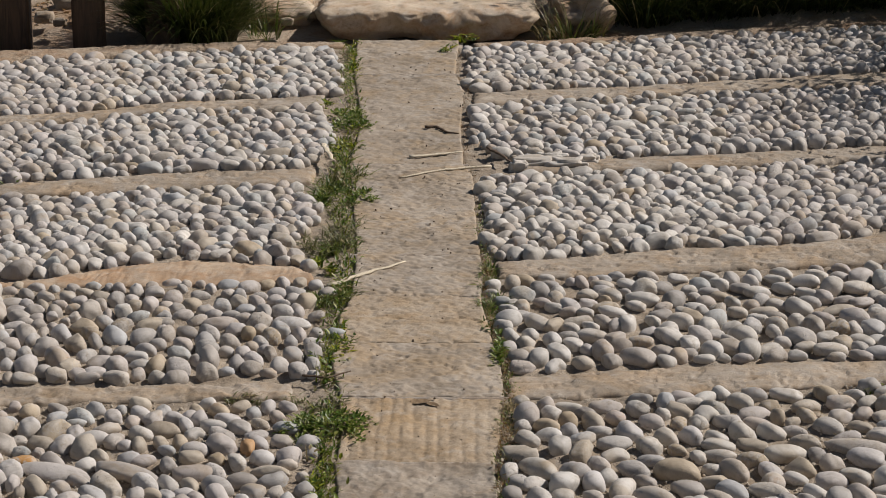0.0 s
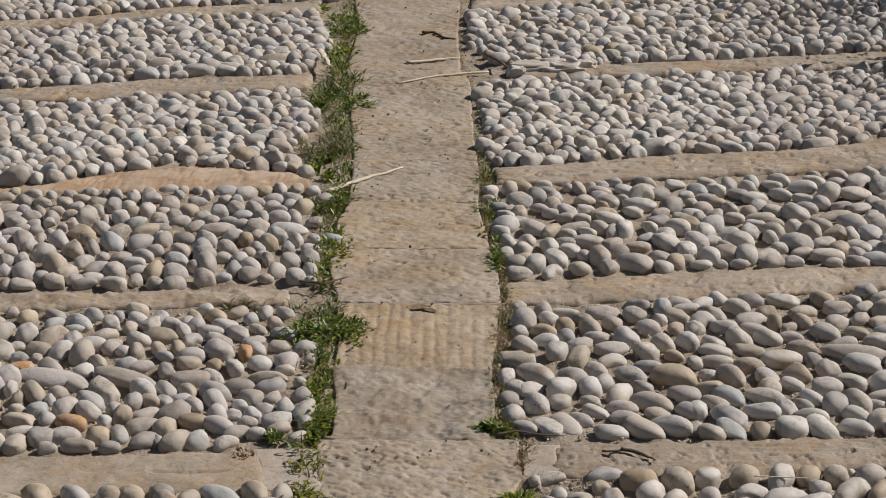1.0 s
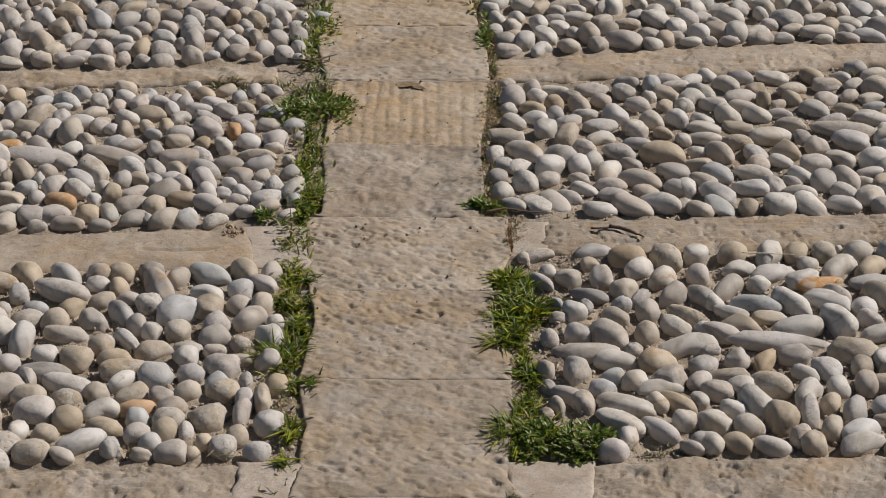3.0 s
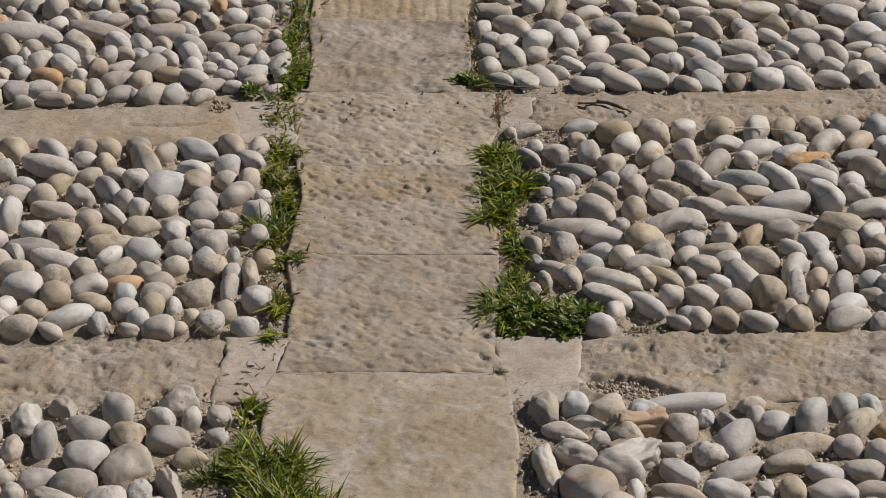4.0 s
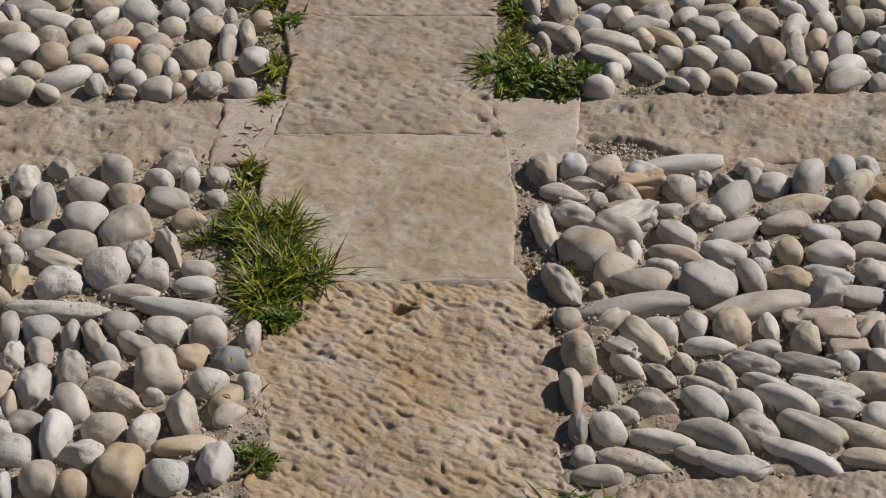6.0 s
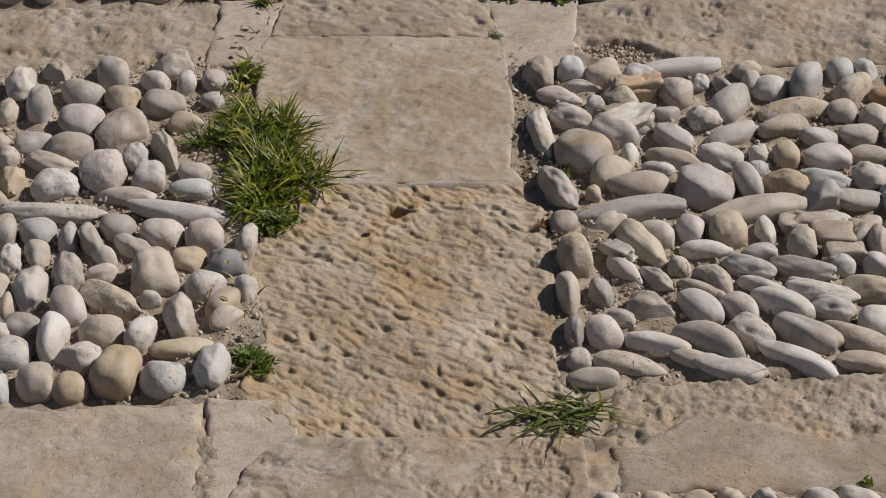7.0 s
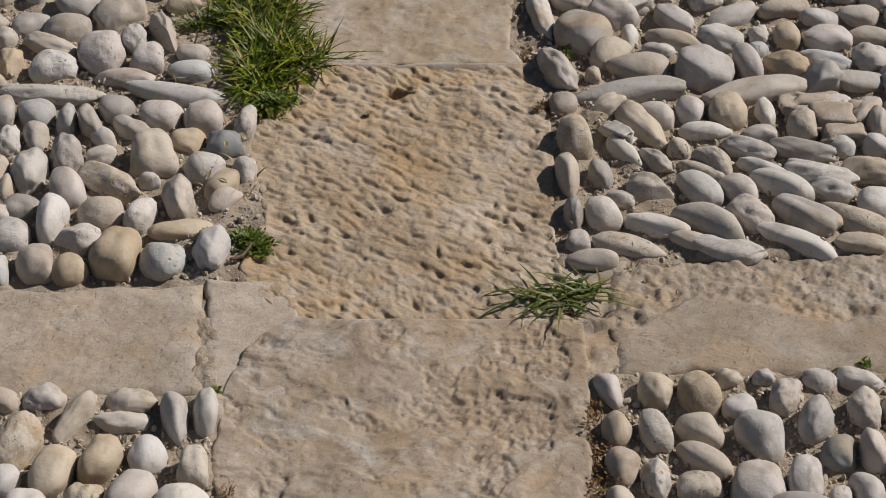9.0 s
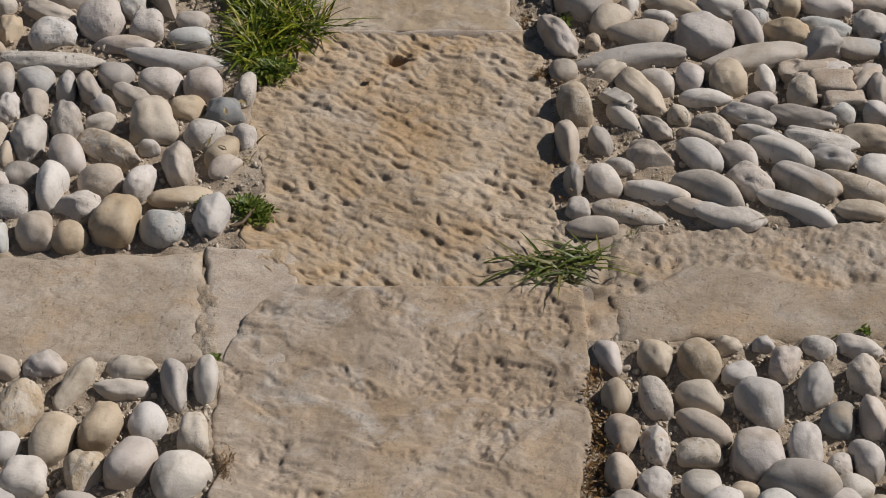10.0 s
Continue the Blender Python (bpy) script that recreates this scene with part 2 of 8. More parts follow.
soil = stone("gritty_soil", [(0.3, (0.25, 0.20, 0.147)), (0.7, (0.40, 0.34, 0.27))], (0.25, 0.195, 0.14), coarse=22, fine=380, bump=0.9, depth=0.004, rough=0.97, speck=0.45)
earth = stone("dry_earth", [(0.3, (0.30, 0.23, 0.165)), (0.7, (0.42, 0.335, 0.25))], (0.30, 0.18, 0.10), coarse=5, fine=160, bump=0.9, depth=0.006, rough=0.97, speck=0.35)
grit_stone = stone("grit", [(0.3, (0.36, 0.305, 0.24)), (0.7, (0.54, 0.48, 0.40))], (0.32, 0.25, 0.18), coarse=60, fine=500, speck=0.3)
GREYS = [(0.436, 0.400, 0.379), (0.411, 0.372, 0.338), (0.485, 0.455, 0.436), (0.426, 0.375, 0.326), (0.460, 0.425, 0.405), (0.396, 0.350, 0.302), (0.490, 0.468, 0.451), (0.416, 0.398, 0.387), (0.411, 0.410, 0.412), (0.446, 0.398, 0.364), (0.371, 0.348, 0.330), (0.465, 0.432, 0.400), (0.337, 0.310, 0.287), (0.450, 0.405, 0.381)]
pebble_mats = {
    "g": pebble_stone("grey_pebble", GREYS),
    "t": pebble_stone("tan_pebble", [(0.43, 0.365, 0.285), (0.39, 0.325, 0.245), (0.45, 0.39, 0.315), (0.41, 0.345, 0.265)]),
    "w": pebble_stone("white_pebble", [(0.53, 0.50, 0.465), (0.50, 0.47, 0.43)]),
    "b": pebble_stone("bluish_pebble", [(0.40, 0.41, 0.405), (0.45, 0.455, 0.445)]),
    "d": pebble_stone("slate_pebble", [(0.20, 0.21, 0.215)]),
    "o": pebble_stone("ochre_pebble", [(0.46, 0.26, 0.11), (0.44, 0.29, 0.15)]),
}
pebble_rest = pebble_stone("joined_pebble", GREYS, island=True)
grass_bright = leaf_green("grass_bright", [(0.040, 0.073, 0.006), (0.081, 0.122, 0.007), (0.179, 0.234, 0.012), (0.305, 0.351, 0.023), (0.430, 0.424, 0.048), (0.040, 0.073, 0.007), (0.125, 0.180, 0.009), (0.063, 0.099, 0.007), (0.448, 0.360, 0.114)])
# wild grass with the shade inside its clumps put into the blade colours
grass_shaded = leaf_green("grass_shaded", [(0.018, 0.030, 0.006), (0.036, 0.054, 0.008), (0.066, 0.084, 0.015), (0.102, 0.102, 0.030)])
grass_dark = leaf_green("grass_dark", [(0.05, 0.085, 0.014), (0.10, 0.14, 0.022), (0.17, 0.20, 0.035), (0.24, 0.22, 0.08)])
weed_green = leaf_green("weed_green", [(0.065, 0.120, 0.015), (0.117, 0.180, 0.025), (0.195, 0.240, 0.045), (0.286, 0.288, 0.080)], 0.4)
weed_grey = leaf_green("weed_grey", [(0.12, 0.14, 0.05), (0.20, 0.20, 0.09), (0.28, 0.25, 0.14), (0.09, 0.11, 0.035)])
dry_grass = leaf_green("dry_grass", [(0.30, 0.23, 0.12), (0.40, 0.32, 0.18), (0.22, 0.17, 0.09), (0.12, 0.12, 0.04)])
moss_red = leaf_green("dry_moss", [(0.30, 0.16, 0.06), (0.19, 0.11, 0.05), (0.27, 0.20, 0.10), (0.14, 0.085, 0.04), (0.36, 0.20, 0.07)])
post_wood = wood("weathered_post_wood", (0.035, 0.022, 0.014), (0.12, 0.075, 0.045))
straw_wood = wood("bleached_straw", (0.48, 0.40, 0.28), (0.74, 0.66, 0.52), (300, 300, 300))
leaf_brown = wood("dry_brown_leaf", (0.13, 0.085, 0.045), (0.27, 0.185, 0.105), (200, 200, 200))
twig_wood = wood("brown_twig", (0.07, 0.045, 0.03), (0.16, 0.11, 0.07), (300, 300, 300))


# ---- shapes ----
def lattice(ix, iy, seed):
    h = np.sin(ix * 127.1 + iy * 311.7 + seed * 74.7) * 43758.5453
    return h - np.floor(h)


def vnoise(x, y, seed):
    """Smooth noise from 0 to 1 at arrays of places."""
    ix, iy = np.floor(x), np.floor(y)
    fx, fy = x - ix, y - iy
    fx, fy = fx * fx * (3 - 2 * fx), fy * fy * (3 - 2 * fy)
    a, b = lattice(ix, iy, seed), lattice(ix + 1, iy, seed)
    c, d = lattice(ix, iy + 1, seed), lattice(ix + 1, iy + 1, seed)
    return (a * (1 - fx) + b * fx) * (1 - fy) + (c * (1 - fx) + d * fx) * fy


def rough_noise(x, y, size, octaves, seed):
    """Layered noise from -1 to 1, whose largest bumps are size metres wide."""
    total, amount, norm = 0.0, 1.0, 0.0
    for k in range(octaves):
        total = total + amount * (2 * vnoise(x / size, y / size, seed + k * 7) - 1)
        norm += amount
        size, amount = size / 2.1, amount * 0.55
    return total / norm


def link_mesh(name, verts, faces, material, parent=None, smooth=True):
    me = bpy.data.meshes.new(name)
    me.from_pydata([tuple(v) for v in verts], [], [tuple(f) for f in faces])
    me.materials.append(material)
    if smooth:
        me.shade_smooth()
    me.update()
    ob = new(name, me)
    if parent:
        ob.parent = parent
    return ob


def part(name, bm, material, parent, label=""):
    """One mesh object under a thing or under a part."""
    me = bpy.data.meshes.new(name)
    bm.to_mesh(me)
    bm.free()
    me.materials.append(material)
    ob = new(name, me)
    ob.parent = parent
    if label:
        tagged(ob, label)
    return ob


def along(line, n):
    """n places spread evenly along a line of points, or places at the given shares of its length."""
    p = np.array(line, float)
    d = np.r_[0, np.cumsum(np.hypot(*np.diff(p, axis=0).T))]
    s = np.linspace(0, d[-1], n) if isinstance(n, int) else np.asarray(n) * d[-1]
    return np.stack([np.interp(s, d, p[:, 0]), np.interp(s, d, p[:, 1])], 1)


def pits(x, y, seed, pitch=0.017, deep=0.004, skip=0.25, turn=-12, long=0.009, broad=0.005):
    """Marks of a pointed chisel in loose rows: a steep dent with a shallow run-in."""
    rng = np.random.default_rng(seed)
    z = np.zeros_like(x)
    for row, cy in enumerate(np.arange(y.min(), y.max(), pitch)):
        for cx in np.arange(x.min() + (row % 2) * pitch * 0.6, x.max(), pitch * 1.25):
            if rng.random() < skip:
                continue
            px, py = cx + rng.normal(0, pitch * 0.3), cy + rng.normal(0, pitch * 0.3)
            a = radians(turn + rng.normal(0, 16))
            lo, br, de = long * rng.uniform(0.6, 1.5), broad * rng.uniform(0.7, 1.5), deep * (0.2 + 1.2 * rng.random() ** 1.6)
            near = (abs(x - px) < lo * 3) & (abs(y - py) < lo * 3)
            dx, dy = x[near] - px, y[near] - py
            u, v = dx * math.cos(a) + dy * math.sin(a), -dx * math.sin(a) + dy * math.cos(a)
            t = np.clip((u / lo + 1.6) / 2.3, 0, 1)
            ramp_in = np.where(u < lo * 0.7, t ** 1.5, np.clip(1 - (u / lo - 0.7) / 0.25, 0, 1))
            z[near] = np.minimum(z[near], -de * ramp_in * np.clip(1 - (v / br) ** 2, 0, 1) ** 0.6)
    return z


def gouges(x, y, seed, pitch, deep, turn, skip, long, broad, wall=0.6):
    """Slanting gouges of a point chisel: a long shallow run-in on one side, a steep wall on the other."""
    rng = np.random.default_rng(seed)
    z = np.zeros_like(x)
    for row, cy in enumerate(np.arange(y.min(), y.max(), pitch * 0.85)):
        for cx in np.arange(x.min() + (row % 3) * pitch * 0.45, x.max(), pitch * 1.3):
            if rng.random() < skip:
                continue
            px, py = cx + rng.normal(0, pitch * 0.24), cy + rng.normal(0, pitch * 0.22)
            a = radians(turn + rng.normal(0, 13))
            lo, br, de = long * rng.uniform(0.55, 1.6), broad * rng.uniform(0.7, 1.5), deep * (0.34 + 0.75 * rng.random() ** 1.3)
            near = (abs(x - px) < lo * 1.3 + br * 3) & (abs(y - py) < lo * 1.3 + br * 3)
            if not near.any():
                continue
            dx, dy = x[near] - px, y[near] - py
            u, v = dx * math.cos(a) + dy * math.sin(a), -dx * math.sin(a) + dy * math.cos(a)
            v = v + 0.25 * br * np.sin(u / lo * 4 + row)
            t = np.clip((v / br + 2.6) / 3.2, 0, 1)
            cross = np.where(v < br * 0.6, t ** 1.7, np.clip(1 - (v / br - 0.6) / wall, 0, 1))
            z[near] = np.minimum(z[near], -de * cross * np.clip(1 - (u / lo) ** 2, 0, 1) ** 0.7)
    return z


def tooled(x, y, seed, pitch, deep, turn, long=0.0095, broad=0.0036, wall=0.6, skip=0.15, least=0.45):
    """A face dressed with a point: clear gouges in slanting rows, fainter ones between them, worn away in patches."""
    worn = least + (1.1 - least) * np.clip(vnoise(x / 0.09, y / 0.09, seed + 41) * 1.8 - 0.3, 0, 1)
    fine = 0.0013 * rough_noise(x, y, 0.016, 3, seed + 47) + 0.0007 * rough_noise(x, y, 0.006, 2, seed + 48)
    return fine + worn * (gouges(x, y, seed, pitch, deep, turn, skip, long, broad, wall) + gouges(x, y, seed + 7, pitch * 0.8, deep * 0.4, turn - 6, 0.3, long * 0.9, broad * 0.85, wall))


def flaked(x, y, size, deep, seed):
    """Thin layers scaled off a soft stone, with crisp little steps."""
    n = rough_noise(x, y, size, 5, seed)
    return -deep * sum(1 / (1 + np.exp(-(n - level) / 0.025)) for level in (-0.2, 0.05, 0.28, 0.5))


def crumbled(x, y, size, deep, seed):
    """Rotten patches where the face has fallen to crumbs."""
    m = np.clip((rough_noise(x, y, size, 3, seed) - 0.22) / 0.12, 0, 1)
    return -m * deep * (0.35 + 1.3 * abs(rough_noise(x, y, 0.012, 3, seed + 1)))


def dressed(x, y, work, seed):
    """The relief of a stone's top by how it was worked."""
    z = 0.004 * rough_noise(x, y, 0.12, 4, seed) + 0.0024 * rough_noise(x, y, 0.020, 3, seed + 3)
    if work == "pitted":
        z = z + tooled(x, y, seed, 0.0215, 0.0056, -32) + 0.0005 * rough_noise(x, y, 0.006, 2, seed + 10)
    elif work == "light":
        z = z + tooled(x, y, seed, 0.025, 0.0052, -24) + 0.0007 * rough_noise(x, y, 0.008, 2, seed + 10)
    elif work == "deep":
        z = z + tooled(x, y, seed, 0.0175, 0.0044, -38, 0.0125, 0.0038, 0.8, 0.06, 0.7) + 0.0030 * rough_noise(x, y, 0.05, 3, seed + 9) + flaked(x, y, 0.09, 0.0005, seed + 12) + 0.0005 * rough_noise(x, y, 0.006, 2, seed + 10)
        z = z - 0.032 * np.clip(1 - ((x + 0.047) / 0.014) ** 2 - ((y - 2.412) / 0.012) ** 2, 0, 1) ** 0.3
    elif work == "smooth":
        scratch = rough_noise(x * 0.35, y, 0.018, 3, seed + 6)
        z = z * 0.9 + pits(x, y, seed, 0.024, 0.0030, 0.55, -5, 0.008, 0.0028) + flaked(x, y, 0.09, 0.0007, seed + 5) - 0.0035 * np.clip(scratch - 0.38, 0, 0.3) + 0.0007 * rough_noise(x, y, 0.008, 2, seed + 7)
    elif work == "grooved":
        ridge = np.sin(x / 0.0215 * 2 * np.pi + 2.2 * rough_noise(x, y * 0.5, 0.09, 3, seed)) + 0.7 * rough_noise(x, y * 0.25, 0.014, 2, seed + 2)
        z = z - 0.0021 * np.clip(ridge - 0.1, 0, 1.2) * (0.25 + 0.75 * vnoise(x / 0.03, y / 0.05, seed)) + 0.0007 * rough_noise(x, y, 0.008, 2, seed + 4)
    elif work == "trodden":
        swirl = x + 0.05 * rough_noise(x, y, 0.13, 3, seed + 14), y + 0.05 * rough_noise(x, y, 0.13, 3, seed + 15)
        z = z * 0.6 + 0.005 + 0.004 * rough_noise(x, y, 0.15, 3, seed + 4) + flaked(swirl[0] * 0.55, swirl[1], 0.075, 0.0026, seed + 5) + 0.0013 * rough_noise(x, y, 0.025, 4, seed + 6) + crumbled(x, y, 0.05, 0.004, seed + 8)
    elif work == "band":
        z = z + pits(x, y, seed + 2, 0.021, 0.0042, 0.4, -6, 0.0085, 0.003) + 0.005 * rough_noise(x, y, 0.08, 4, seed + 5) + flaked(x, y, 0.05, 0.0019, seed + 6) + crumbled(x, y, 0.024, 0.005, seed + 8) + 0.001 * rough_noise(x, y, 0.008, 2, seed + 7)
    elif work == "worn":
        z = z + 0.009 * rough_noise(x, y, 0.06, 5, seed + 5) + 0.0025 * rough_noise(x, y, 0.011, 2, seed + 6) - 0.010 * np.clip(rough_noise(x, y, 0.05, 5, seed + 11) - 0.2, 0, 1)
    elif work == "hollow":
        z = z + 0.004 * rough_noise(x, y, 0.08, 4, seed + 5) + flaked(x, y, 0.06, 0.0016, seed + 6) + crumbled(x, y, 0.024, 0.0045, seed + 8) + 0.0012 * rough_noise(x, y, 0.008, 2, seed + 7)
        rim = ((x - 0.232) / 0.062) ** 2 + ((y - 2.768 + 0.30 * (x - 0.232)) / 0.030) ** 2 + 0.35 * rough_noise(x, y, 0.025, 3, seed + 9)
        z = z - 0.012 * np.clip((1.1 - rim) / 0.35, 0, 1)
    elif work == "broken":
        rim = 2.012 + 0.022 * np.sin(x * 27) + 0.02 * rough_noise(x, y, 0.05, 3, seed + 7)
        gone = 1 / (1 + np.exp(-(y - rim) / 0.003))
        z = z * 0.5 + gone * (-0.007 + 0.003 * rough_noise(x, y, 0.05, 4, seed + 5) + flaked(x, y, 0.03, 0.0016, seed + 9) + 0.003 + 0.0028 * rough_noise(x, y, 0.010, 3, seed + 6) + 0.0018 * rough_noise(x, y, 0.006, 2, seed + 8))
    elif work == "bedded":
        bed = rough_noise(x * 0.13, y + 0.010 * rough_noise(x, y, 0.2, 2, seed + 13), 0.017, 4, seed + 12)
        z = z * 0.8 + 0.0030 * bed - 0.012 * np.clip(bed - 0.26, 0, 0.35) + crumbled(x, y, 0.03, 0.005, seed + 8) + 0.0012 * rough_noise(x, y, 0.010, 3, seed + 7)
    elif work == "flat":
        z = z * 0.35 + 0.0006 * rough_noise(x, y, 0.012, 3, seed + 5)
    elif work == "cracked":
        line = 3.568 + 0.006 * np.sin(x * 31) + 0.004 * rough_noise(x, x * 0, 0.03, 3, seed + 6)
        z = z * 0.5 + flaked(x, y, 0.09, 0.0008, seed + 5) - 0.005 * np.exp(-((y - line) / 0.0035) ** 2) * np.clip((0.065 - abs(x + 0.43)) / 0.02, 0, 1)
    return z


def block(name, far, near, step, work, material, seed, top=0.0, drop=0.07, wobble=0.006, round_=0.007, parent=None, sides=None, dense=None):
    """A stone set in the ground between a far and a near edge: worked top, worn rim, sides going down."""
    length = max(np.hypot(*np.diff(np.array(far), axis=0).T).sum(), 0.05)
    width = np.hypot(far[0][0] - near[0][0], far[0][1] - near[0][1]) * 0.5 + np.hypot(far[-1][0] - near[-1][0], far[-1][1] - near[-1][1]) * 0.5
    nu, nv = max(4, int(length / step) + 1), max(4, int(width / step) + 1)
    share = np.linspace(0, 1, nu)
    if dense and dense < length - 0.1:
        # close meshes over the first metres from the channel, wide ones past the view
        share = np.r_[np.linspace(0, dense, int(dense / step) + 1), np.linspace(dense, length, int((length - dense) / 0.03) + 2)[1:]] / length
        if abs(far[0][0]) > abs(far[-1][0]):
            share = 1 - share[::-1]
        nu = len(share)
    a, b = along(far, share), along(near, share)
    v = np.linspace(0, 1, nv)[:, None, None]
    g = a[None] * (1 - v) + b[None] * v
    if sides:
        left, right = (np.interp(g[:, nu // 2, 1], [q[0] for q in line][::-1], [q[1] for q in line][::-1])[:, None] for line in sides)
        g[..., 0] = left + (right - left) * share[None]
    x, y = g[..., 0].copy(), g[..., 1].copy()
    ends = np.minimum(share, 1 - share)[None] * length
    edge = np.minimum(np.minimum(v[..., 0], 1 - v[..., 0]) * width, ends)
    pull = np.exp(-edge / 0.03)
    x += pull * wobble * rough_noise(g[..., 0], g[..., 1], 0.05, 3, seed + 21)
    y += pull * wobble * rough_noise(g[..., 0], g[..., 1], 0.05, 3, seed + 22)
    z = top + dressed(x, y, work, seed) - round_ * np.exp(-edge / (round_ * 0.7)) * (0.7 + 0.6 * vnoise(x / 0.03, y / 0.03, seed + 31))
    verts = np.stack([x, y, z], -1).reshape(-1, 3)
    idx = np.arange(nu * nv).reshape(nv, nu)
    faces = np.stack([idx[1:, :-1], idx[1:, 1:], idx[:-1, 1:], idx[:-1, :-1]], -1).reshape(-1, 4).tolist()
    rim = np.concatenate([idx[0, :-1], idx[:-1, -1], idx[-1, :0:-1], idx[:0:-1, 0]])
    low = verts[rim].copy()
    low[:, 2] = top - drop
    base = len(verts)
    verts = np.vstack([verts, low])
    n = len(rim)
    faces += [(int(rim[i]), int(rim[(i + 1) % n]), base + (i + 1) % n, base + i) for i in range(n)]
    return link_mesh(name, verts, faces, material, parent)


# ---- plan ----
# cross bands of kerb stones: far edge and near edge, towards the outside
KERBS_RIGHT = {
    0: ([(-0.004, 7.285), (0.438, 7.384), (1.256, 7.620)], [(0.004, 7.239), (0.435, 7.321), (1.245, 7.554)]),
    1: ([(0.001, 6.663), (0.403, 6.734), (0.717, 6.818), (1.149, 6.926)], [(0.001, 6.536), (0.397, 6.636), (1.127, 6.783)]),
    2: ([(0.121, 5.962), (0.500, 6.004), (1.023, 6.113)], [(0.119, 5.858), (0.492, 5.898), (1.005, 5.994)]),
    3: ([(0.052, 5.132), (0.196, 5.162), (0.442, 5.239), (0.725, 5.272), (0.907, 5.359)], [(0.051, 5.038), (0.192, 5.028), (0.430, 5.077), (0.874, 5.146)]),
    4: ([(0.059, 4.424), (0.385, 4.490), (0.780, 4.536)], [(0.058, 4.322), (0.271, 4.333), (0.761, 4.408)]),
    5: ([(0.128, 3.674), (0.345, 3.697), (0.677, 3.723)], [(0.133, 3.552), (0.334, 3.563), (0.659, 3.599)]),
    6: ([(0.168, 2.897), (0.305, 2.913), (0.578, 2.922)], [(0.160, 2.733), (0.220, 2.732), (0.551, 2.747)]),
    7: ([(0.178, 2.086), (0.308, 2.107), (0.467, 2.122)], [(0.172, 1.906), (0.236, 1.911), (0.440, 1.914)]),
}
KERBS_LEFT = {
    0: ([(-1.365, 7.162), (-0.839, 7.275), (-0.377, 7.296)], [(-1.339, 7.016), (-0.827, 7.169), (-0.374, 7.235)]),
    1: ([(-0.999, 6.443), (-0.804, 6.539), (-0.397, 6.633)], [(-1.001, 6.352), (-0.794, 6.458), (-0.390, 6.506)]),
    2: ([(-1.109, 5.732), (-0.723, 5.837), (-0.376, 5.888)], [(-1.091, 5.635), (-0.707, 5.698), (-0.382, 5.766)]),
    3: ([(-0.895, 4.999), (-0.757, 5.098), (-0.619, 5.144), (-0.377, 5.111), (-0.332, 5.056)], [(-0.899, 4.949), (-0.623, 4.968), (-0.322, 4.987)]),
    4: ([(-0.862, 4.358), (-0.328, 4.401)], [(-0.848, 4.276), (-0.333, 4.317)]),
    5: ([(-0.719, 3.628), (-0.385, 3.645), (-0.325, 3.652)], [(-0.695, 3.488), (-0.337, 3.500), (-0.305, 3.512)]),
    6: ([(-0.575, 2.871), (-0.299, 2.897), (-0.272, 2.890)], [(-0.550, 2.712), (-0.280, 2.744)]),
    7: ([(-0.446, 2.043), (-0.238, 2.050)], [(-0.423, 1.872), (-0.225, 1.876)]),
}
# the stone channel: joints across it, with its two edges
JOINTS = [
    (7.345, -0.343, -0.043),
    (6.903, -0.332, -0.024),
    (5.937, -0.294, -0.023),
    (5.195, -0.254, 0.014),
    (4.903, -0.250, 0.018),
    (4.616, -0.258, 0.052),
    (4.320, -0.239, 0.054),
    (4.002, -0.232, 0.039),
    (3.697, -0.239, 0.066),
    (3.422, -0.222, 0.052),
    (3.131, -0.189, 0.076),
    (2.805, -0.206, 0.085),
    (2.467, -0.217, 0.096),
    (1.994, -0.202, 0.127),
    (1.686, -0.205, 0.140),
]
SLAB_LEFT = [(7.343, -0.343), (6.901, -0.332), (6.385, -0.288), (5.936, -0.299), (5.588, -0.274), (5.235, -0.251), (4.901, -0.245), (4.775, -0.264), (4.638, -0.259), (4.507, -0.266), (4.354, -0.243), (4.154, -0.227), (3.995, -0.232), (3.878, -0.221), (3.713, -0.218), (3.682, -0.241), (3.581, -0.232), (3.437, -0.223), (3.320, -0.208), (3.210, -0.214), (3.123, -0.221), (2.992, -0.201), (2.927, -0.207), (2.851, -0.208), (2.814, -0.214), (2.757, -0.233), (2.720, -0.222), (2.666, -0.226), (2.537, -0.225), (2.428, -0.218), (2.337, -0.209), (2.260, -0.207), (2.218, -0.193), (2.167, -0.185), (2.118, -0.198), (2.079, -0.206), (2.041, -0.188), (2.006, -0.157), (1.993, -0.147), (1.946, -0.192), (1.877, -0.209), (1.827, -0.209), (1.779, -0.214), (1.725, -0.200), (1.685, -0.210)]
SLAB_RIGHT = [(7.346, -0.043), (6.905, -0.050), (6.702, -0.024), (6.329, -0.032), (5.939, -0.023), (5.836, 0.001), (5.545, 0.004), (5.238, 0.014), (5.037, 0.022), (4.886, 0.016), (4.709, 0.032), (4.511, 0.052), (4.357, 0.058), (4.157, 0.049), (4.003, 0.039), (3.833, 0.042), (3.716, 0.042), (3.689, 0.079), (3.552, 0.083), (3.480, 0.056), (3.361, 0.050), (3.249, 0.057), (3.213, 0.075), (3.109, 0.076), (3.039, 0.075), (2.943, 0.069), (2.852, 0.064), (2.808, 0.085), (2.737, 0.087), (2.629, 0.090), (2.538, 0.085), (2.503, 0.083), (2.489, 0.094), (2.418, 0.118), (2.361, 0.125), (2.283, 0.126), (2.199, 0.126), (2.139, 0.124), (2.061, 0.130), (2.007, 0.127), (1.990, 0.145), (1.913, 0.147), (1.870, 0.148), (1.829, 0.138), (1.788, 0.147), (1.749, 0.140), (1.687, 0.132)]
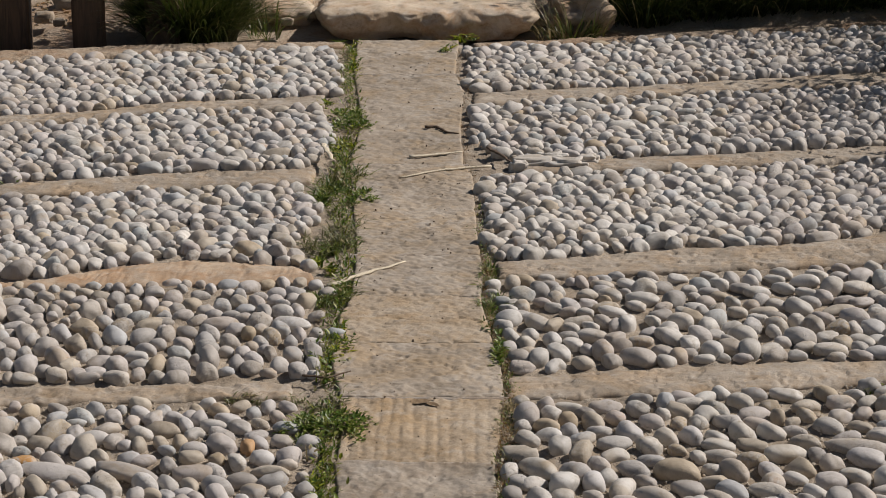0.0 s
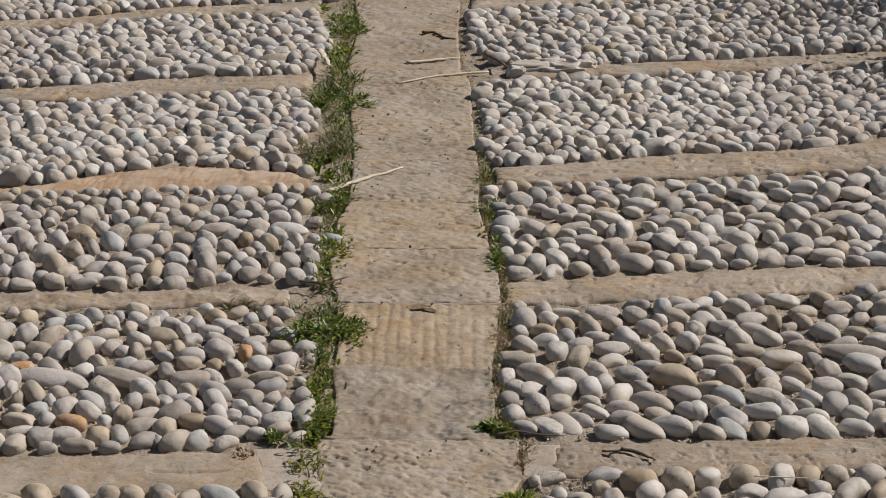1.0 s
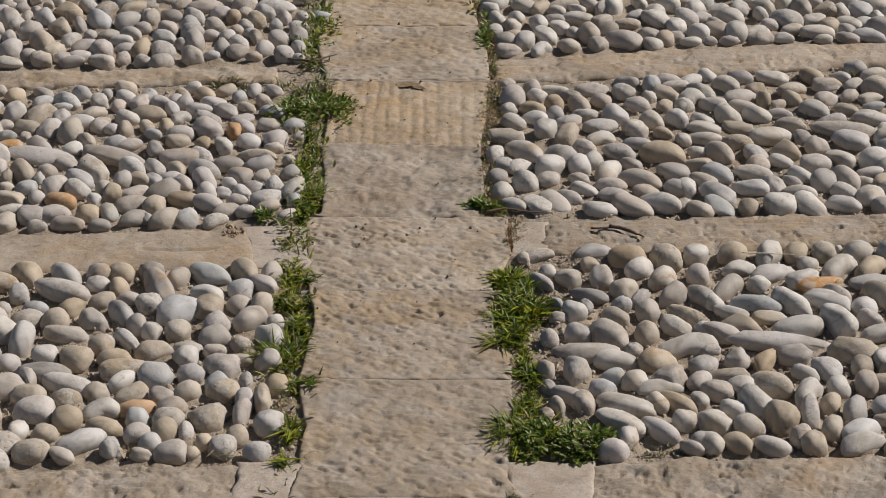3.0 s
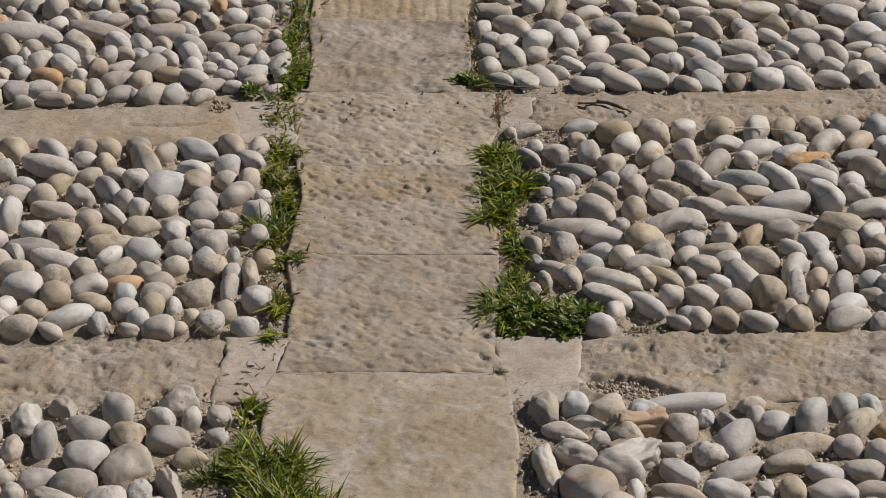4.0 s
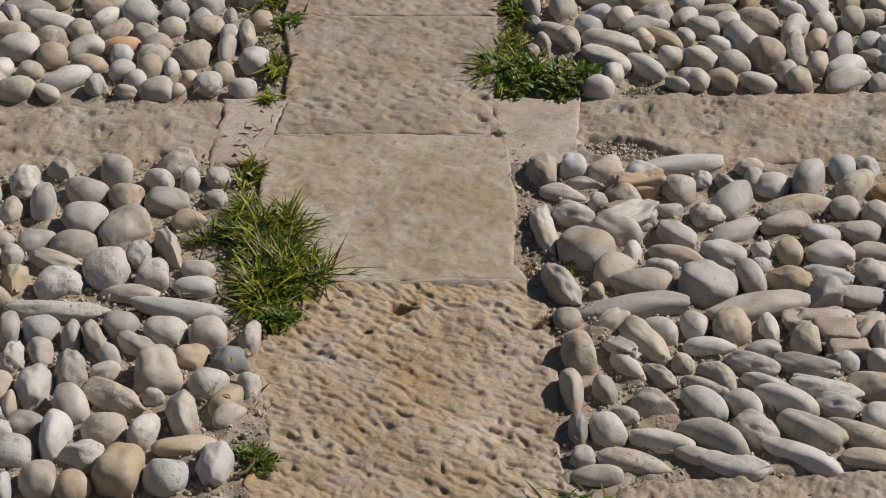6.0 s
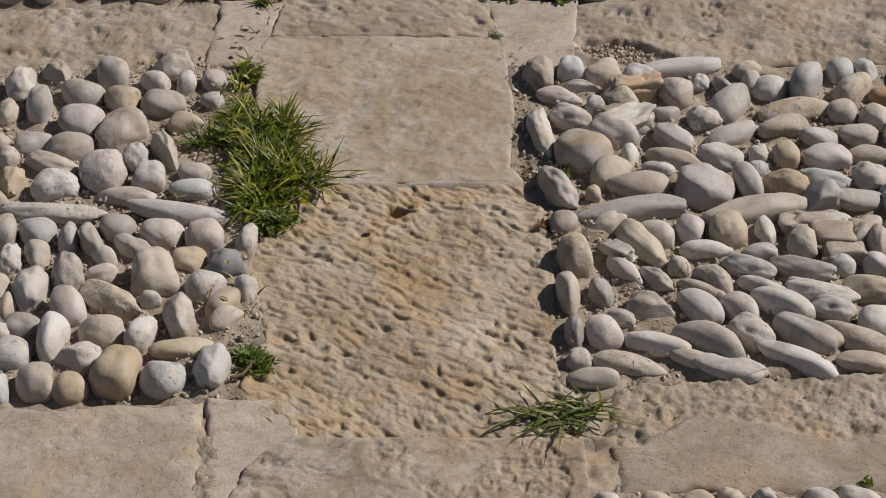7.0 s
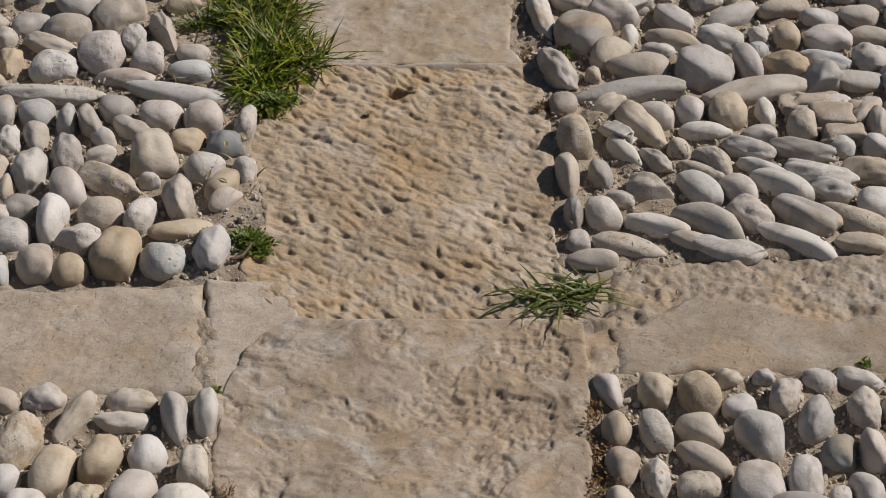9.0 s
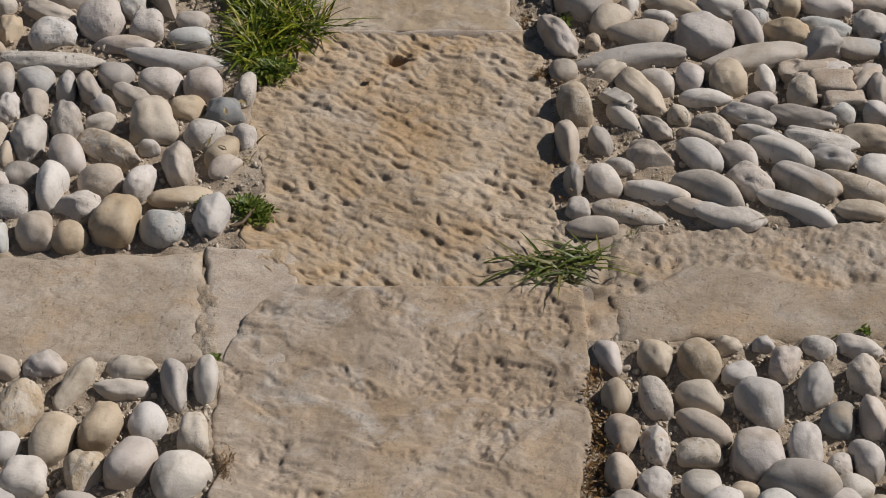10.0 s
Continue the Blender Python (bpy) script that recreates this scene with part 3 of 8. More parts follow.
FIELD_LEFT = [(7.189, -0.388), (6.901, -0.358), (6.666, -0.354), (6.475, -0.388), (6.209, -0.338), (5.935, -0.358), (5.731, -0.406), (5.541, -0.316), (5.233, -0.379), (5.112, -0.293), (4.975, -0.321), (4.775, -0.298), (4.638, -0.268), (4.429, -0.299), (4.265, -0.339), (4.099, -0.288), (3.870, -0.264), (3.476, -0.267), (3.358, -0.259), (3.210, -0.246), (3.089, -0.226), (2.960, -0.233), (2.927, -0.228), (2.708, -0.270), (2.526, -0.276), (2.393, -0.241), (2.337, -0.215), (2.198, -0.209), (2.079, -0.213), (1.869, -0.215), (1.687, -0.205)]
FIELD_RIGHT = [(7.193, -0.037), (6.702, -0.027), (6.511, -0.018), (6.101, -0.017), (5.940, 0.086), (5.836, 0.011), (5.499, 0.017), (5.156, 0.016), (4.999, 0.028), (4.779, 0.049), (4.449, 0.062), (4.299, 0.071), (4.050, 0.058), (3.898, 0.051), (3.716, 0.059), (3.538, 0.118), (3.437, 0.166), (3.265, 0.131), (3.175, 0.113), (3.072, 0.118), (2.944, 0.159), (2.696, 0.100), (2.565, 0.096), (2.465, 0.113), (2.305, 0.127), (2.100, 0.131), (1.878, 0.154), (1.688, 0.150)]
FRONT = 1.45
OUTSIDE = 1.62


def across(line, y):
    """Where a line running along the channel stands at y."""
    return float(np.interp(y, [q[0] for q in line][::-1], [q[1] for q in line][::-1]))


def edge_of_channel(y, side):
    return across(SLAB_LEFT if side == "left" else SLAB_RIGHT, y)


def stretch(line, side):
    """The line carried on outwards past the view."""
    pts = sorted(line, key=lambda p: p[0] if side == "right" else -p[0])
    (x0, y0), (x1, y1) = pts[-2], pts[-1]
    # first on by its own slope, then by the slope common to the bands of that side
    slope = max(-0.25, min(0.25, (y1 - y0) / (x1 - x0)))
    step_out = (1 if side == "right" else -1) * (0.174 * y1 + 0.30)
    if abs(step_out) > abs(x1) + 0.03:
        pts.append((step_out, y1 + slope * (step_out - x1)))
        x1, y1 = pts[-1]
    out = (1 if side == "right" else -1) * OUTSIDE
    if abs(out) > abs(x1) + 0.03:
        pts.append((out, y1 + (0.13 if side == "right" else 0.03) * (out - x1)))
    return pts


def y_on(line, x):
    pts = sorted(line)
    return float(np.interp(x, [p[0] for p in pts], [p[1] for p in pts]))


# ---- ground ----
def ground_sheet():
    """One sheet to the horizon, fine where it shows, with the low bank behind the paving."""
    xs = np.r_[-900, -200, -50, -15, -6, np.linspace(-3, 3, 121), 6, 15, 50, 200, 900]
    ys = np.r_[-900, -200, -50, -15, -5, -1, np.linspace(0.5, 10.5, 201), 13, 20, 50, 200, 900]
    x, y = np.meshgrid(xs, ys)
    fade = np.clip((30 - np.hypot(x, y)) / 20, 0, 1)
    under = np.clip((1.66 - abs(x)) / 0.06, 0, 1) * np.clip((y - 1.34) / 0.06, 0, 1)
    z = -0.008 - 0.037 * under + (1 - under) * fade * (0.03 * rough_noise(x, y, 1.1, 4, 15) - 0.012 * rough_noise(x, y, 0.12, 3, 16)) + fade * 0.006 * rough_noise(x, y, 0.2, 3, 5)
    rise = np.clip((y - 7.45) / 0.25, 0, 1)
    z = z + rise * (0.05 + fade * 0.02 * rough_noise(x, y, 0.25, 4, 8)) + np.clip((y - 7.7) / 2.0, 0, 1) * 0.12
    idx = np.arange(x.size).reshape(x.shape)
    faces = np.stack([idx[:-1, :-1], idx[:-1, 1:], idx[1:, 1:], idx[1:, :-1]], -1).reshape(-1, 4)
    ob = link_mesh("ground", np.stack([x, y, z], -1).reshape(-1, 3), faces.tolist(), earth)
    return tagged(ob, "dry reddish brown earth with stones", "ground", kind="structure")


ground_sheet()

# ---- stone channel ----
WORKS = ["light", "light", "light", "pitted", "light", "light", "grooved", "worn", "pitted", "pitted", "pitted", "smooth", "deep", "trodden"]
WARM = (4, 6, 12)
GREY = (7,)
joints = JOINTS[:-1] + [(FRONT, JOINTS[-1][1], JOINTS[-1][2])]
channel = tagged(new("channel_paving"), "narrow path of worn tooled limestone slabs", "paving", kind="structure")
for k, ((y0, l0, r0), (y1, l1, r1)) in enumerate(zip(joints, joints[1:])):
    fine = 0.0015 if y1 < 2.4 else 0.0025 if y1 < 3.6 else 0.0034 if y1 < 5.6 else 0.005
    block("slab", [(l0, y0 - 0.0002), ((l0 + r0) / 2, y0 - 0.0002), (r0, y0 - 0.0002)], [(l1, y1 + 0.0002), ((l1 + r1) / 2, y1 + 0.0002), (r1, y1 + 0.0002)], fine, WORKS[k],
          slab_warm if k in WARM else slab_grey if k in GREY else slab_flaky if k == 13 else slab_smooth if k == 11 else slab_stone, 40 + k, top=0.0015 * math.sin(k * 5.1), parent=channel, sides=(SLAB_LEFT, SLAB_RIGHT), round_=0.0018, wobble=0.003)

def channel_bed():
    """The mortar on which the slabs lie, seen in their joints."""
    ys = np.unique(np.r_[np.linspace(7.36, FRONT, 200), [joint[0] + d for joint in JOINTS[1:-1] for d in np.linspace(-0.016, 0.016, 13)]])[::-1]
    u = np.linspace(0, 1, 14)[None]
    left = np.array([across(SLAB_LEFT, y) for y in ys])[:, None]
    right = np.array([across(SLAB_RIGHT, y) for y in ys])[:, None]
    x, y = (left - 0.012) * (1 - u) + (right + 0.012) * u, np.repeat(ys[:, None], 14, 1)
    z = -0.013 + 0.002 * rough_noise(x, y, 0.03, 3, 91)
    # the bed gives way under the hole in the deeply tooled slab
    z = z - 0.045 * np.exp(-((x + 0.047) / 0.035) ** 2 - ((y - 2.412) / 0.03) ** 2)
    for joint in JOINTS[1:-1]:
        z = z + 0.0122 * np.exp(-((y - joint[0]) / 0.008) ** 2)
    idx = np.arange(x.size).reshape(x.shape)
    faces = np.stack([idx[1:, :-1], idx[1:, 1:], idx[:-1, 1:], idx[:-1, :-1]], -1).reshape(-1, 4)
    return tagged(link_mesh("mortar_bed", np.stack([x, y, z], -1).reshape(-1, 3), faces.tolist(), mortar), "pale lime mortar in the slab joints", "mortar", kind="structure")


channel_bed()

# ---- kerb bands ----
KERB_WORK = {("right", 7): "broken", ("left", 7): "flat", ("right", 6): "hollow", ("left", 6): "band", ("left", 5): "cracked", ("left", 4): "worn"}
for side, table in (("right", KERBS_RIGHT), ("left", KERBS_LEFT)):
    sign = 1 if side == "right" else -1
    for k, (far, near) in table.items():
        f, n = stretch(far, side), stretch(near, side)
        fine = 0.002 if k > 6 else 0.0026 if k > 4 else 0.004
        material = kerb_red if (side, k) == ("left", 3) else earth if k == 0 else kerb_stone
        band = block("kerb_stone", f if side == "right" else f[::-1], n if side == "right" else n[::-1], fine, KERB_WORK.get((side, k), "bedded"), material, 100 + 10 * k + (side == "left"),
                     top=0.002 if k > 3 else 0.006, wobble=0.012 if k > 3 else 0.008, dense=0.178 * np.mean([p[1] for p in far]) + 0.12)
        tagged(band, "worn buff limestone kerb across pebble paving" if (side, k) != ("left", 3) else "reddish bulging kerb stone across pebble paving", "kerb", "kerb bands", "structure")
        # what fills the gap between the kerb's end and the channel
        (fx, fy), (nx, ny) = f[0], n[0]
        ef, en = edge_of_channel(fy, side) - sign * 0.009, edge_of_channel(ny, side) - sign * 0.009
        a, b = [(ef, fy + 0.01), (fx + sign * 0.012, fy + 0.01)], [(en, ny - 0.01), (nx + sign * 0.012, ny - 0.01)]
        if (side, k) == ("left", 7):
            a, b = [(-0.14, fy + 0.01), (fx - 0.001, fy + 0.01)], [(-0.14, ny - 0.01), (nx - 0.001, ny - 0.01)]
        if side == "left":
            a, b = a[::-1], b[::-1]
        joint = block("mortar_joint", a, b, 0.004 if k > 4 else 0.008, "band" if (side, k) == ("right", 7) else "flat" if k > 4 else "worn", kerb_stone if (side, k) == ("right", 7) else mortar if k > 4 else soil, 300 + 10 * k + (side == "left"), top=-0.001 if (side, k) == ("right", 7) else -0.001 if (side, k) == ("left", 7) else -0.0015 if k > 4 else -0.008, round_=0.003, wobble=0.010)
        tagged(joint, "rough pale mortar between kerb and slab" if k > 4 else "bare gritty soil between kerb and slab", "mortar", kind="structure")

gap = block("soil_joint", [(-0.250, 2.052), (-0.222, 2.052)], [(-0.238, 1.872), (-0.212, 1.872)], 0.003, "worn", soil, 431, top=-0.003, drop=0.04, round_=0.002)
tagged(gap, "crumbly brown soil in the joint beside a kerb stone", "soil", kind="structure")

# ---- pebbles ----
def pebble_shape(seed, level, rough=False):
    """A water-worn stone about one unit in radius."""
    bm = bmesh.new()
    bmesh.ops.create_icosphere(bm, subdivisions=level, radius=1.0)
    rng = random.Random(seed)
    off = Vector((rng.uniform(0, 50), rng.uniform(0, 50), rng.uniform(0, 50)))
    boxy, taper, bend = rng.uniform(1.9, 2.5), rng.uniform(-0.3, 0.3), rng.uniform(-0.28, 0.28)
    broken = rng.random() < (0.25 if rough else 0.09)
    worn = [(Vector((rng.gauss(0, 1), rng.gauss(0, 1), rng.gauss(0, 0.8))).normalized(), rng.uniform(0.5, 0.85) if broken else rng.uniform(0.78, 0.97)) for i in range(rng.randint(2, 5))]
    waist = rng.uniform(0.1, 0.28) if rng.random() < 0.2 else 0.0
    knobbly = rng.choice((1.8, 2.4, 3.2) if rough else (0.35, 0.5, 0.8, 1.0, 1.8, 2.6))
    for v in bm.verts:
        d = v.co.normalized()
        r = (abs(d.x) ** boxy + abs(d.y) ** boxy + abs(d.z) ** boxy) ** (-1 / boxy)
        r *= 1 + 0.17 * noise.noise(d * 0.9 + off) + knobbly * (0.05 * noise.noise(d * 1.9 + off) + 0.022 * noise.noise(d * 4.5 + off) + 0.012 * noise.noise(d * 11.0 + off))
        p = d * r
        for side, dist in worn:
            over = p.dot(side) - dist
            if over > 0:
                p -= side * (over * (0.75 if broken else 0.5))
        p.y *= (1 + taper * p.x) * (1 - waist * math.exp(-(p.x / 0.35) ** 2))
        p.z *= 1 + 0.5 * taper * p.x
        p.y += bend * (p.x * p.x - 0.35)
        v.co = p
    for axis in range(3):
        top, low = max(v.co[axis] for v in bm.verts), min(v.co[axis] for v in bm.verts)
        for v in bm.verts:
            v.co[axis] = (v.co[axis] - (top + low) / 2) / ((top - low) / 2)
    me = bpy.data.meshes.new("pebble")
    bm.to_mesh(me)
    bm.free()
    me.shade_smooth()
    return me


POOL = {}
for tone, material in pebble_mats.items():
    for level, count in ((4, 22), (3, 22)):
        POOL[tone, level] = []
        for s in range(count if tone in "gt" else 8):
            me = pebble_shape(s * 13 + level + ord(tone), level, s % 2 == 1 if level == 3 else s % 4 == 3)
            me.materials.append(material)
            POOL[tone, level].append(me)
LOW_POOL = []
for s in range(6):
    me = pebble_shape(300 + s, 2)
    LOW_POOL.append((np.array([v.co[:] for v in me.vertices]), [list(f.vertices) for f in me.polygons]))
    bpy.data.meshes.remove(me)
PLACED = {}
SOIL = {}


def course(side, k, stones):
    """Pebbles laid one by one: place in metres; length, breadth and height in millimetres; the long side's turn in degrees; tone."""
    PLACED.setdefault((side, k), []).extend(stones)


course('left', 6, [
    (-0.468, 2.702, 45, 35, 38, 120, 'g'), (-0.401, 2.699, 58, 38, 50, 106, 'g'), (-0.276, 2.693, 36, 31, 33, 90, 'g'), (-0.310, 2.686, 36, 24, 32, 90, 'w'),
    (-0.346, 2.683, 43, 31, 36, 119, 'g'), (-0.511, 2.673, 52, 36, 47, 90, 'w'), (-0.437, 2.657, 55, 43, 41, 150, 'g'), (-0.276, 2.645, 28, 26, 24, 0, 'g'),
    (-0.384, 2.642, 44, 43, 40, 90, 't'), (-0.334, 2.636, 52, 42, 38, 0, 'g'), (-0.483, 2.626, 57, 31, 52, 90, 'g'), (-0.518, 2.612, 44, 28, 40, 90, 'g'),
    (-0.303, 2.595, 41, 30, 27, 0, 'g'), (-0.428, 2.591, 53, 49, 44, 0, 'g'),
])
course('left', 6, [
    (-0.377, 2.568, 70, 52, 56, 54, 'g'), (-0.479, 2.546, 49, 33, 31, 24, 'g'), (-0.436, 2.535, 55, 44, 40, 0, 'g'), (-0.321, 2.528, 69, 26, 46, 112, 'g'),
    (-0.505, 2.515, 34, 27, 31, 90, 'g'), (-0.356, 2.514, 46, 32, 42, 90, 'g'), (-0.452, 2.501, 63, 30, 28, 164, 'g'), (-0.284, 2.483, 38, 29, 26, 0, 'g'),
    (-0.388, 2.475, 62, 53, 56, 90, 'g'), (-0.335, 2.468, 45, 39, 41, 90, 'g'), (-0.494, 2.460, 42, 33, 38, 90, 't'), (-0.441, 2.453, 54, 45, 41, 0, 'g'),
    (-0.284, 2.447, 52, 31, 28, 0, 'b'), (-0.358, 2.434, 69, 29, 19, 171, 'g'),
])
course('left', 6, [
    (-0.296, 2.400, 116, 30, 28, 176, 'g'), (-0.437, 2.397, 120, 32, 29, 174, 'g'), (-0.361, 2.366, 40, 38, 35, 0, 'g'), (-0.450, 2.356, 42, 38, 35, 0, 'g'),
    (-0.486, 2.355, 48, 26, 44, 90, 'g'), (-0.310, 2.354, 48, 41, 37, 0, 'g'), (-0.262, 2.347, 46, 43, 41, 90, 'g'), (-0.413, 2.344, 47, 22, 43, 90, 'g'),
    (-0.214, 2.340, 49, 24, 43, 81, 'g'), (-0.387, 2.339, 59, 24, 48, 103, 'g'), (-0.341, 2.330, 54, 27, 30, 138, 'g'), (-0.444, 2.311, 43, 28, 39, 90, 'g'),
    (-0.370, 2.310, 39, 23, 29, 119, 'g'), (-0.473, 2.305, 43, 28, 39, 90, 'w'),
])
course('left', 6, [
    (-0.277, 2.305, 41, 36, 32, 0, 'g'), (-0.233, 2.297, 48, 42, 43, 90, 'd'), (-0.407, 2.278, 59, 36, 52, 101, 'g'), (-0.368, 2.276, 34, 29, 27, 0, 'g'),
    (-0.313, 2.272, 62, 51, 55, 106, 't'), (-0.254, 2.253, 44, 42, 39, 0, 'g'), (-0.209, 2.248, 38, 25, 34, 90, 'g'), (-0.444, 2.243, 60, 38, 53, 80, 'g'),
    (-0.311, 2.232, 23, 17, 15, 0, 'g'), (-0.352, 2.224, 83, 35, 38, 140, 't'), (-0.233, 2.222, 48, 28, 34, 57, 'g'), (-0.463, 2.216, 38, 18, 34, 90, 'g'),
    (-0.398, 2.213, 52, 36, 45, 110, 'g'), (-0.228, 2.197, 39, 27, 28, 39, 'g'),
])
course('left', 6, [
    (-0.277, 2.195, 57, 33, 50, 98, 'g'), (-0.442, 2.180, 43, 34, 31, 0, 'g'), (-0.358, 2.170, 47, 43, 39, 0, 'g'), (-0.315, 2.165, 54, 29, 43, 68, 'g'),
    (-0.407, 2.154, 64, 28, 56, 81, 'g'), (-0.269, 2.142, 70, 29, 25, 14, 't'), (-0.447, 2.129, 42, 40, 38, 90, 'g'), (-0.376, 2.123, 51, 42, 38, 0, 'g'),
    (-0.236, 2.103, 57, 36, 51, 79, 'w'), (-0.333, 2.095, 63, 49, 56, 75, 't'), (-0.285, 2.087, 51, 47, 46, 90, 'b'), (-0.415, 2.083, 47, 39, 43, 90, 'g'),
    (-0.379, 2.072, 38, 38, 35, 90, 't'), (-0.449, 2.072, 39, 16, 36, 90, 'b'),
])
course('right', 6, [
    (0.296, 2.726, 103, 29, 26, 6, 'g'), (0.528, 2.722, 37, 29, 31, 123, 'b'), (0.496, 2.717, 40, 33, 37, 90, 'b'), (0.162, 2.714, 45, 34, 41, 90, 'g'),
    (0.204, 2.708, 57, 41, 42, 39, 'g'), (0.122, 2.703, 54, 38, 49, 90, 'g'), (0.320, 2.691, 30, 25, 28, 90, 'g'), (0.383, 2.690, 36, 21, 33, 90, 'g'),
    (0.450, 2.687, 75, 34, 56, 69, 'g'), (0.348, 2.679, 47, 20, 30, 119, 'g'), (0.176, 2.678, 48, 24, 23, 159, 'g'), (0.507, 2.678, 64, 34, 41, 51, 't'),
    (0.403, 2.676, 43, 39, 36, 0, 'g'),
])
course('right', 6, [
    (0.288, 2.663, 46, 42, 42, 90, 'g'), (0.538, 2.662, 28, 27, 24, 0, 'o'), (0.146, 2.656, 57, 27, 26, 159, 'g'), (0.188, 2.633, 33, 25, 30, 90, 'g'),
    (0.432, 2.629, 90, 38, 24, 6, 't'), (0.486, 2.621, 39, 35, 35, 90, 'g'), (0.274, 2.616, 34, 23, 21, 0, 'g'), (0.525, 2.607, 44, 41, 40, 90, 'g'), (0.156, 2.606, 54, 37, 37, 145, 'g'),
    (0.319, 2.604, 41, 40, 36, 0, 'g'), (0.411, 2.590, 64, 30, 29, 21, 'g'), (0.348, 2.571, 66, 28, 27, 29, 'g'),
])
course('right', 6, [
    (0.499, 2.571, 48, 31, 28, 0, 'g'), (0.121, 2.570, 93, 27, 38, 99, 'g'), (0.278, 2.560, 58, 30, 35, 132, 'g'), (0.376, 2.529, 27, 25, 25, 90, 'g'),
    (0.504, 2.527, 54, 29, 26, 169, 'g'), (0.168, 2.523, 66, 57, 56, 130, 'g'), (0.407, 2.522, 39, 31, 35, 90, 't'), (0.224, 2.521, 35, 20, 32, 90, 'g'),
    (0.454, 2.519, 56, 39, 35, 0, 'g'), (0.330, 2.519, 54, 40, 37, 166, 'g'), (0.277, 2.518, 70, 29, 26, 157, 'g'), (0.372, 2.493, 25, 23, 23, 90, 'g'),
    (0.255, 2.493, 39, 23, 21, 163, 'g'),
])
course('right', 6, [
    (0.199, 2.487, 53, 39, 40, 46, 't'), (0.503, 2.477, 46, 42, 38, 0, 'g'), (0.445, 2.472, 62, 31, 29, 164, 'b'), (0.356, 2.464, 54, 29, 44, 108, 'g'),
    (0.400, 2.460, 59, 40, 40, 147, 't'), (0.230, 2.455, 70, 38, 34, 0, 'g'), (0.135, 2.451, 75, 34, 50, 117, 'g'), (0.305, 2.449, 68, 57, 54, 147, 'g'),
    (0.177, 2.439, 24, 18, 22, 90, 'g'), (0.484, 2.429, 72, 30, 24, 6, 'g'), (0.362, 2.407, 125, 36, 34, 15, 'g'), (0.217, 2.406, 123, 34, 31, 6, 'g'),
    (0.141, 2.378, 36, 31, 33, 90, 'g'),
])
course('right', 6, [
    (0.441, 2.372, 62, 33, 33, 29, 'w'), (0.186, 2.372, 53, 29, 30, 36, 't'), (0.283, 2.367, 40, 31, 36, 90, 'g'), (0.478, 2.364, 51, 31, 37, 55, 'g'),
    (0.366, 2.364, 37, 23, 33, 90, 'w'), (0.324, 2.361, 52, 42, 48, 90, 'g'), (0.245, 2.357, 44, 35, 37, 126, 'g'), (0.491, 2.343, 48, 26, 43, 90, 'g'),
    (0.226, 2.338, 85, 36, 39, 121, 't'), (0.405, 2.337, 43, 33, 39, 90, 't'), (0.297, 2.330, 57, 26, 24, 170, 'g'), (0.356, 2.323, 38, 22, 20, 0, 'g'),
    (0.196, 2.323, 41, 17, 23, 121, 'g'),
])
course('right', 6, [
    (0.149, 2.311, 62, 36, 56, 96, 't'), (0.265, 2.298, 28, 25, 25, 90, 'g'), (0.341, 2.295, 60, 29, 29, 153, 'g'), (0.400, 2.290, 73, 31, 29, 153, 'g'),
    (0.204, 2.290, 58, 24, 27, 121, 'w'), (0.237, 2.273, 50, 21, 27, 129, 'g'), (0.301, 2.266, 53, 32, 41, 119, 't'), (0.353, 2.258, 61, 26, 26, 146, 'g'),
    (0.285, 2.253, 60, 25, 22, 140, 'g'), (0.469, 2.251, 58, 37, 35, 159, 't'), (0.416, 2.247, 82, 35, 29, 154, 'g'), (0.176, 2.245, 44, 26, 39, 94, 'g'),
    (0.141, 2.238, 60, 24, 52, 98, 'g'),
])
course('right', 6, [
    (0.371, 2.222, 79, 34, 39, 136, 'g'), (0.326, 2.217, 48, 32, 34, 135, 'g'), (0.229, 2.216, 54, 42, 40, 155, 'g'), (0.281, 2.216, 56, 34, 38, 132, 'g'),
    (0.422, 2.215, 52, 34, 34, 150, 'g'), (0.196, 2.200, 32, 21, 21, 150, 'g'), (0.467, 2.194, 37, 36, 33, 0, 'g'), (0.330, 2.172, 53, 41, 41, 135, 'g'),
    (0.144, 2.172, 47, 21, 42, 95, 'g'), (0.173, 2.172, 45, 36, 40, 108, 'g'), (0.389, 2.169, 79, 34, 38, 140, 'g'), (0.439, 2.164, 72, 33, 34, 149, 'g'),
    (0.287, 2.154, 87, 41, 48, 134, 'g'),
])
course('right', 6, [
    (0.232, 2.151, 72, 30, 30, 154, 'g'), (0.378, 2.128, 88, 25, 24, 155, 'g'), (0.265, 2.126, 49, 20, 15, 163, 'g'), (0.146, 2.124, 29, 26, 26, 90, 'g'),
    (0.443, 2.123, 54, 26, 24, 171, 'g'), (0.200, 2.118, 75, 32, 18, 167, 'g'), (0.303, 2.112, 78, 33, 14, 167, 'g'), (0.160, 2.093, 53, 24, 22, 171, 'g'),
])
course('left', 7, [
    (-0.423, 1.868, 41, 25, 25, 147, 'g'), (-0.379, 1.868, 41, 33, 30, 0, 'g'), (-0.294, 1.864, 49, 35, 32, 0, 't'), (-0.223, 1.846, 54, 23, 49, 92, 'g'),
    (-0.346, 1.839, 69, 23, 39, 63, 't'), (-0.251, 1.838, 60, 25, 52, 98, 'g'), (-0.302, 1.837, 52, 26, 23, 0, 'g'), (-0.395, 1.801, 64, 39, 55, 74, 'g'),
    (-0.272, 1.786, 41, 36, 37, 90, 'w'),
])
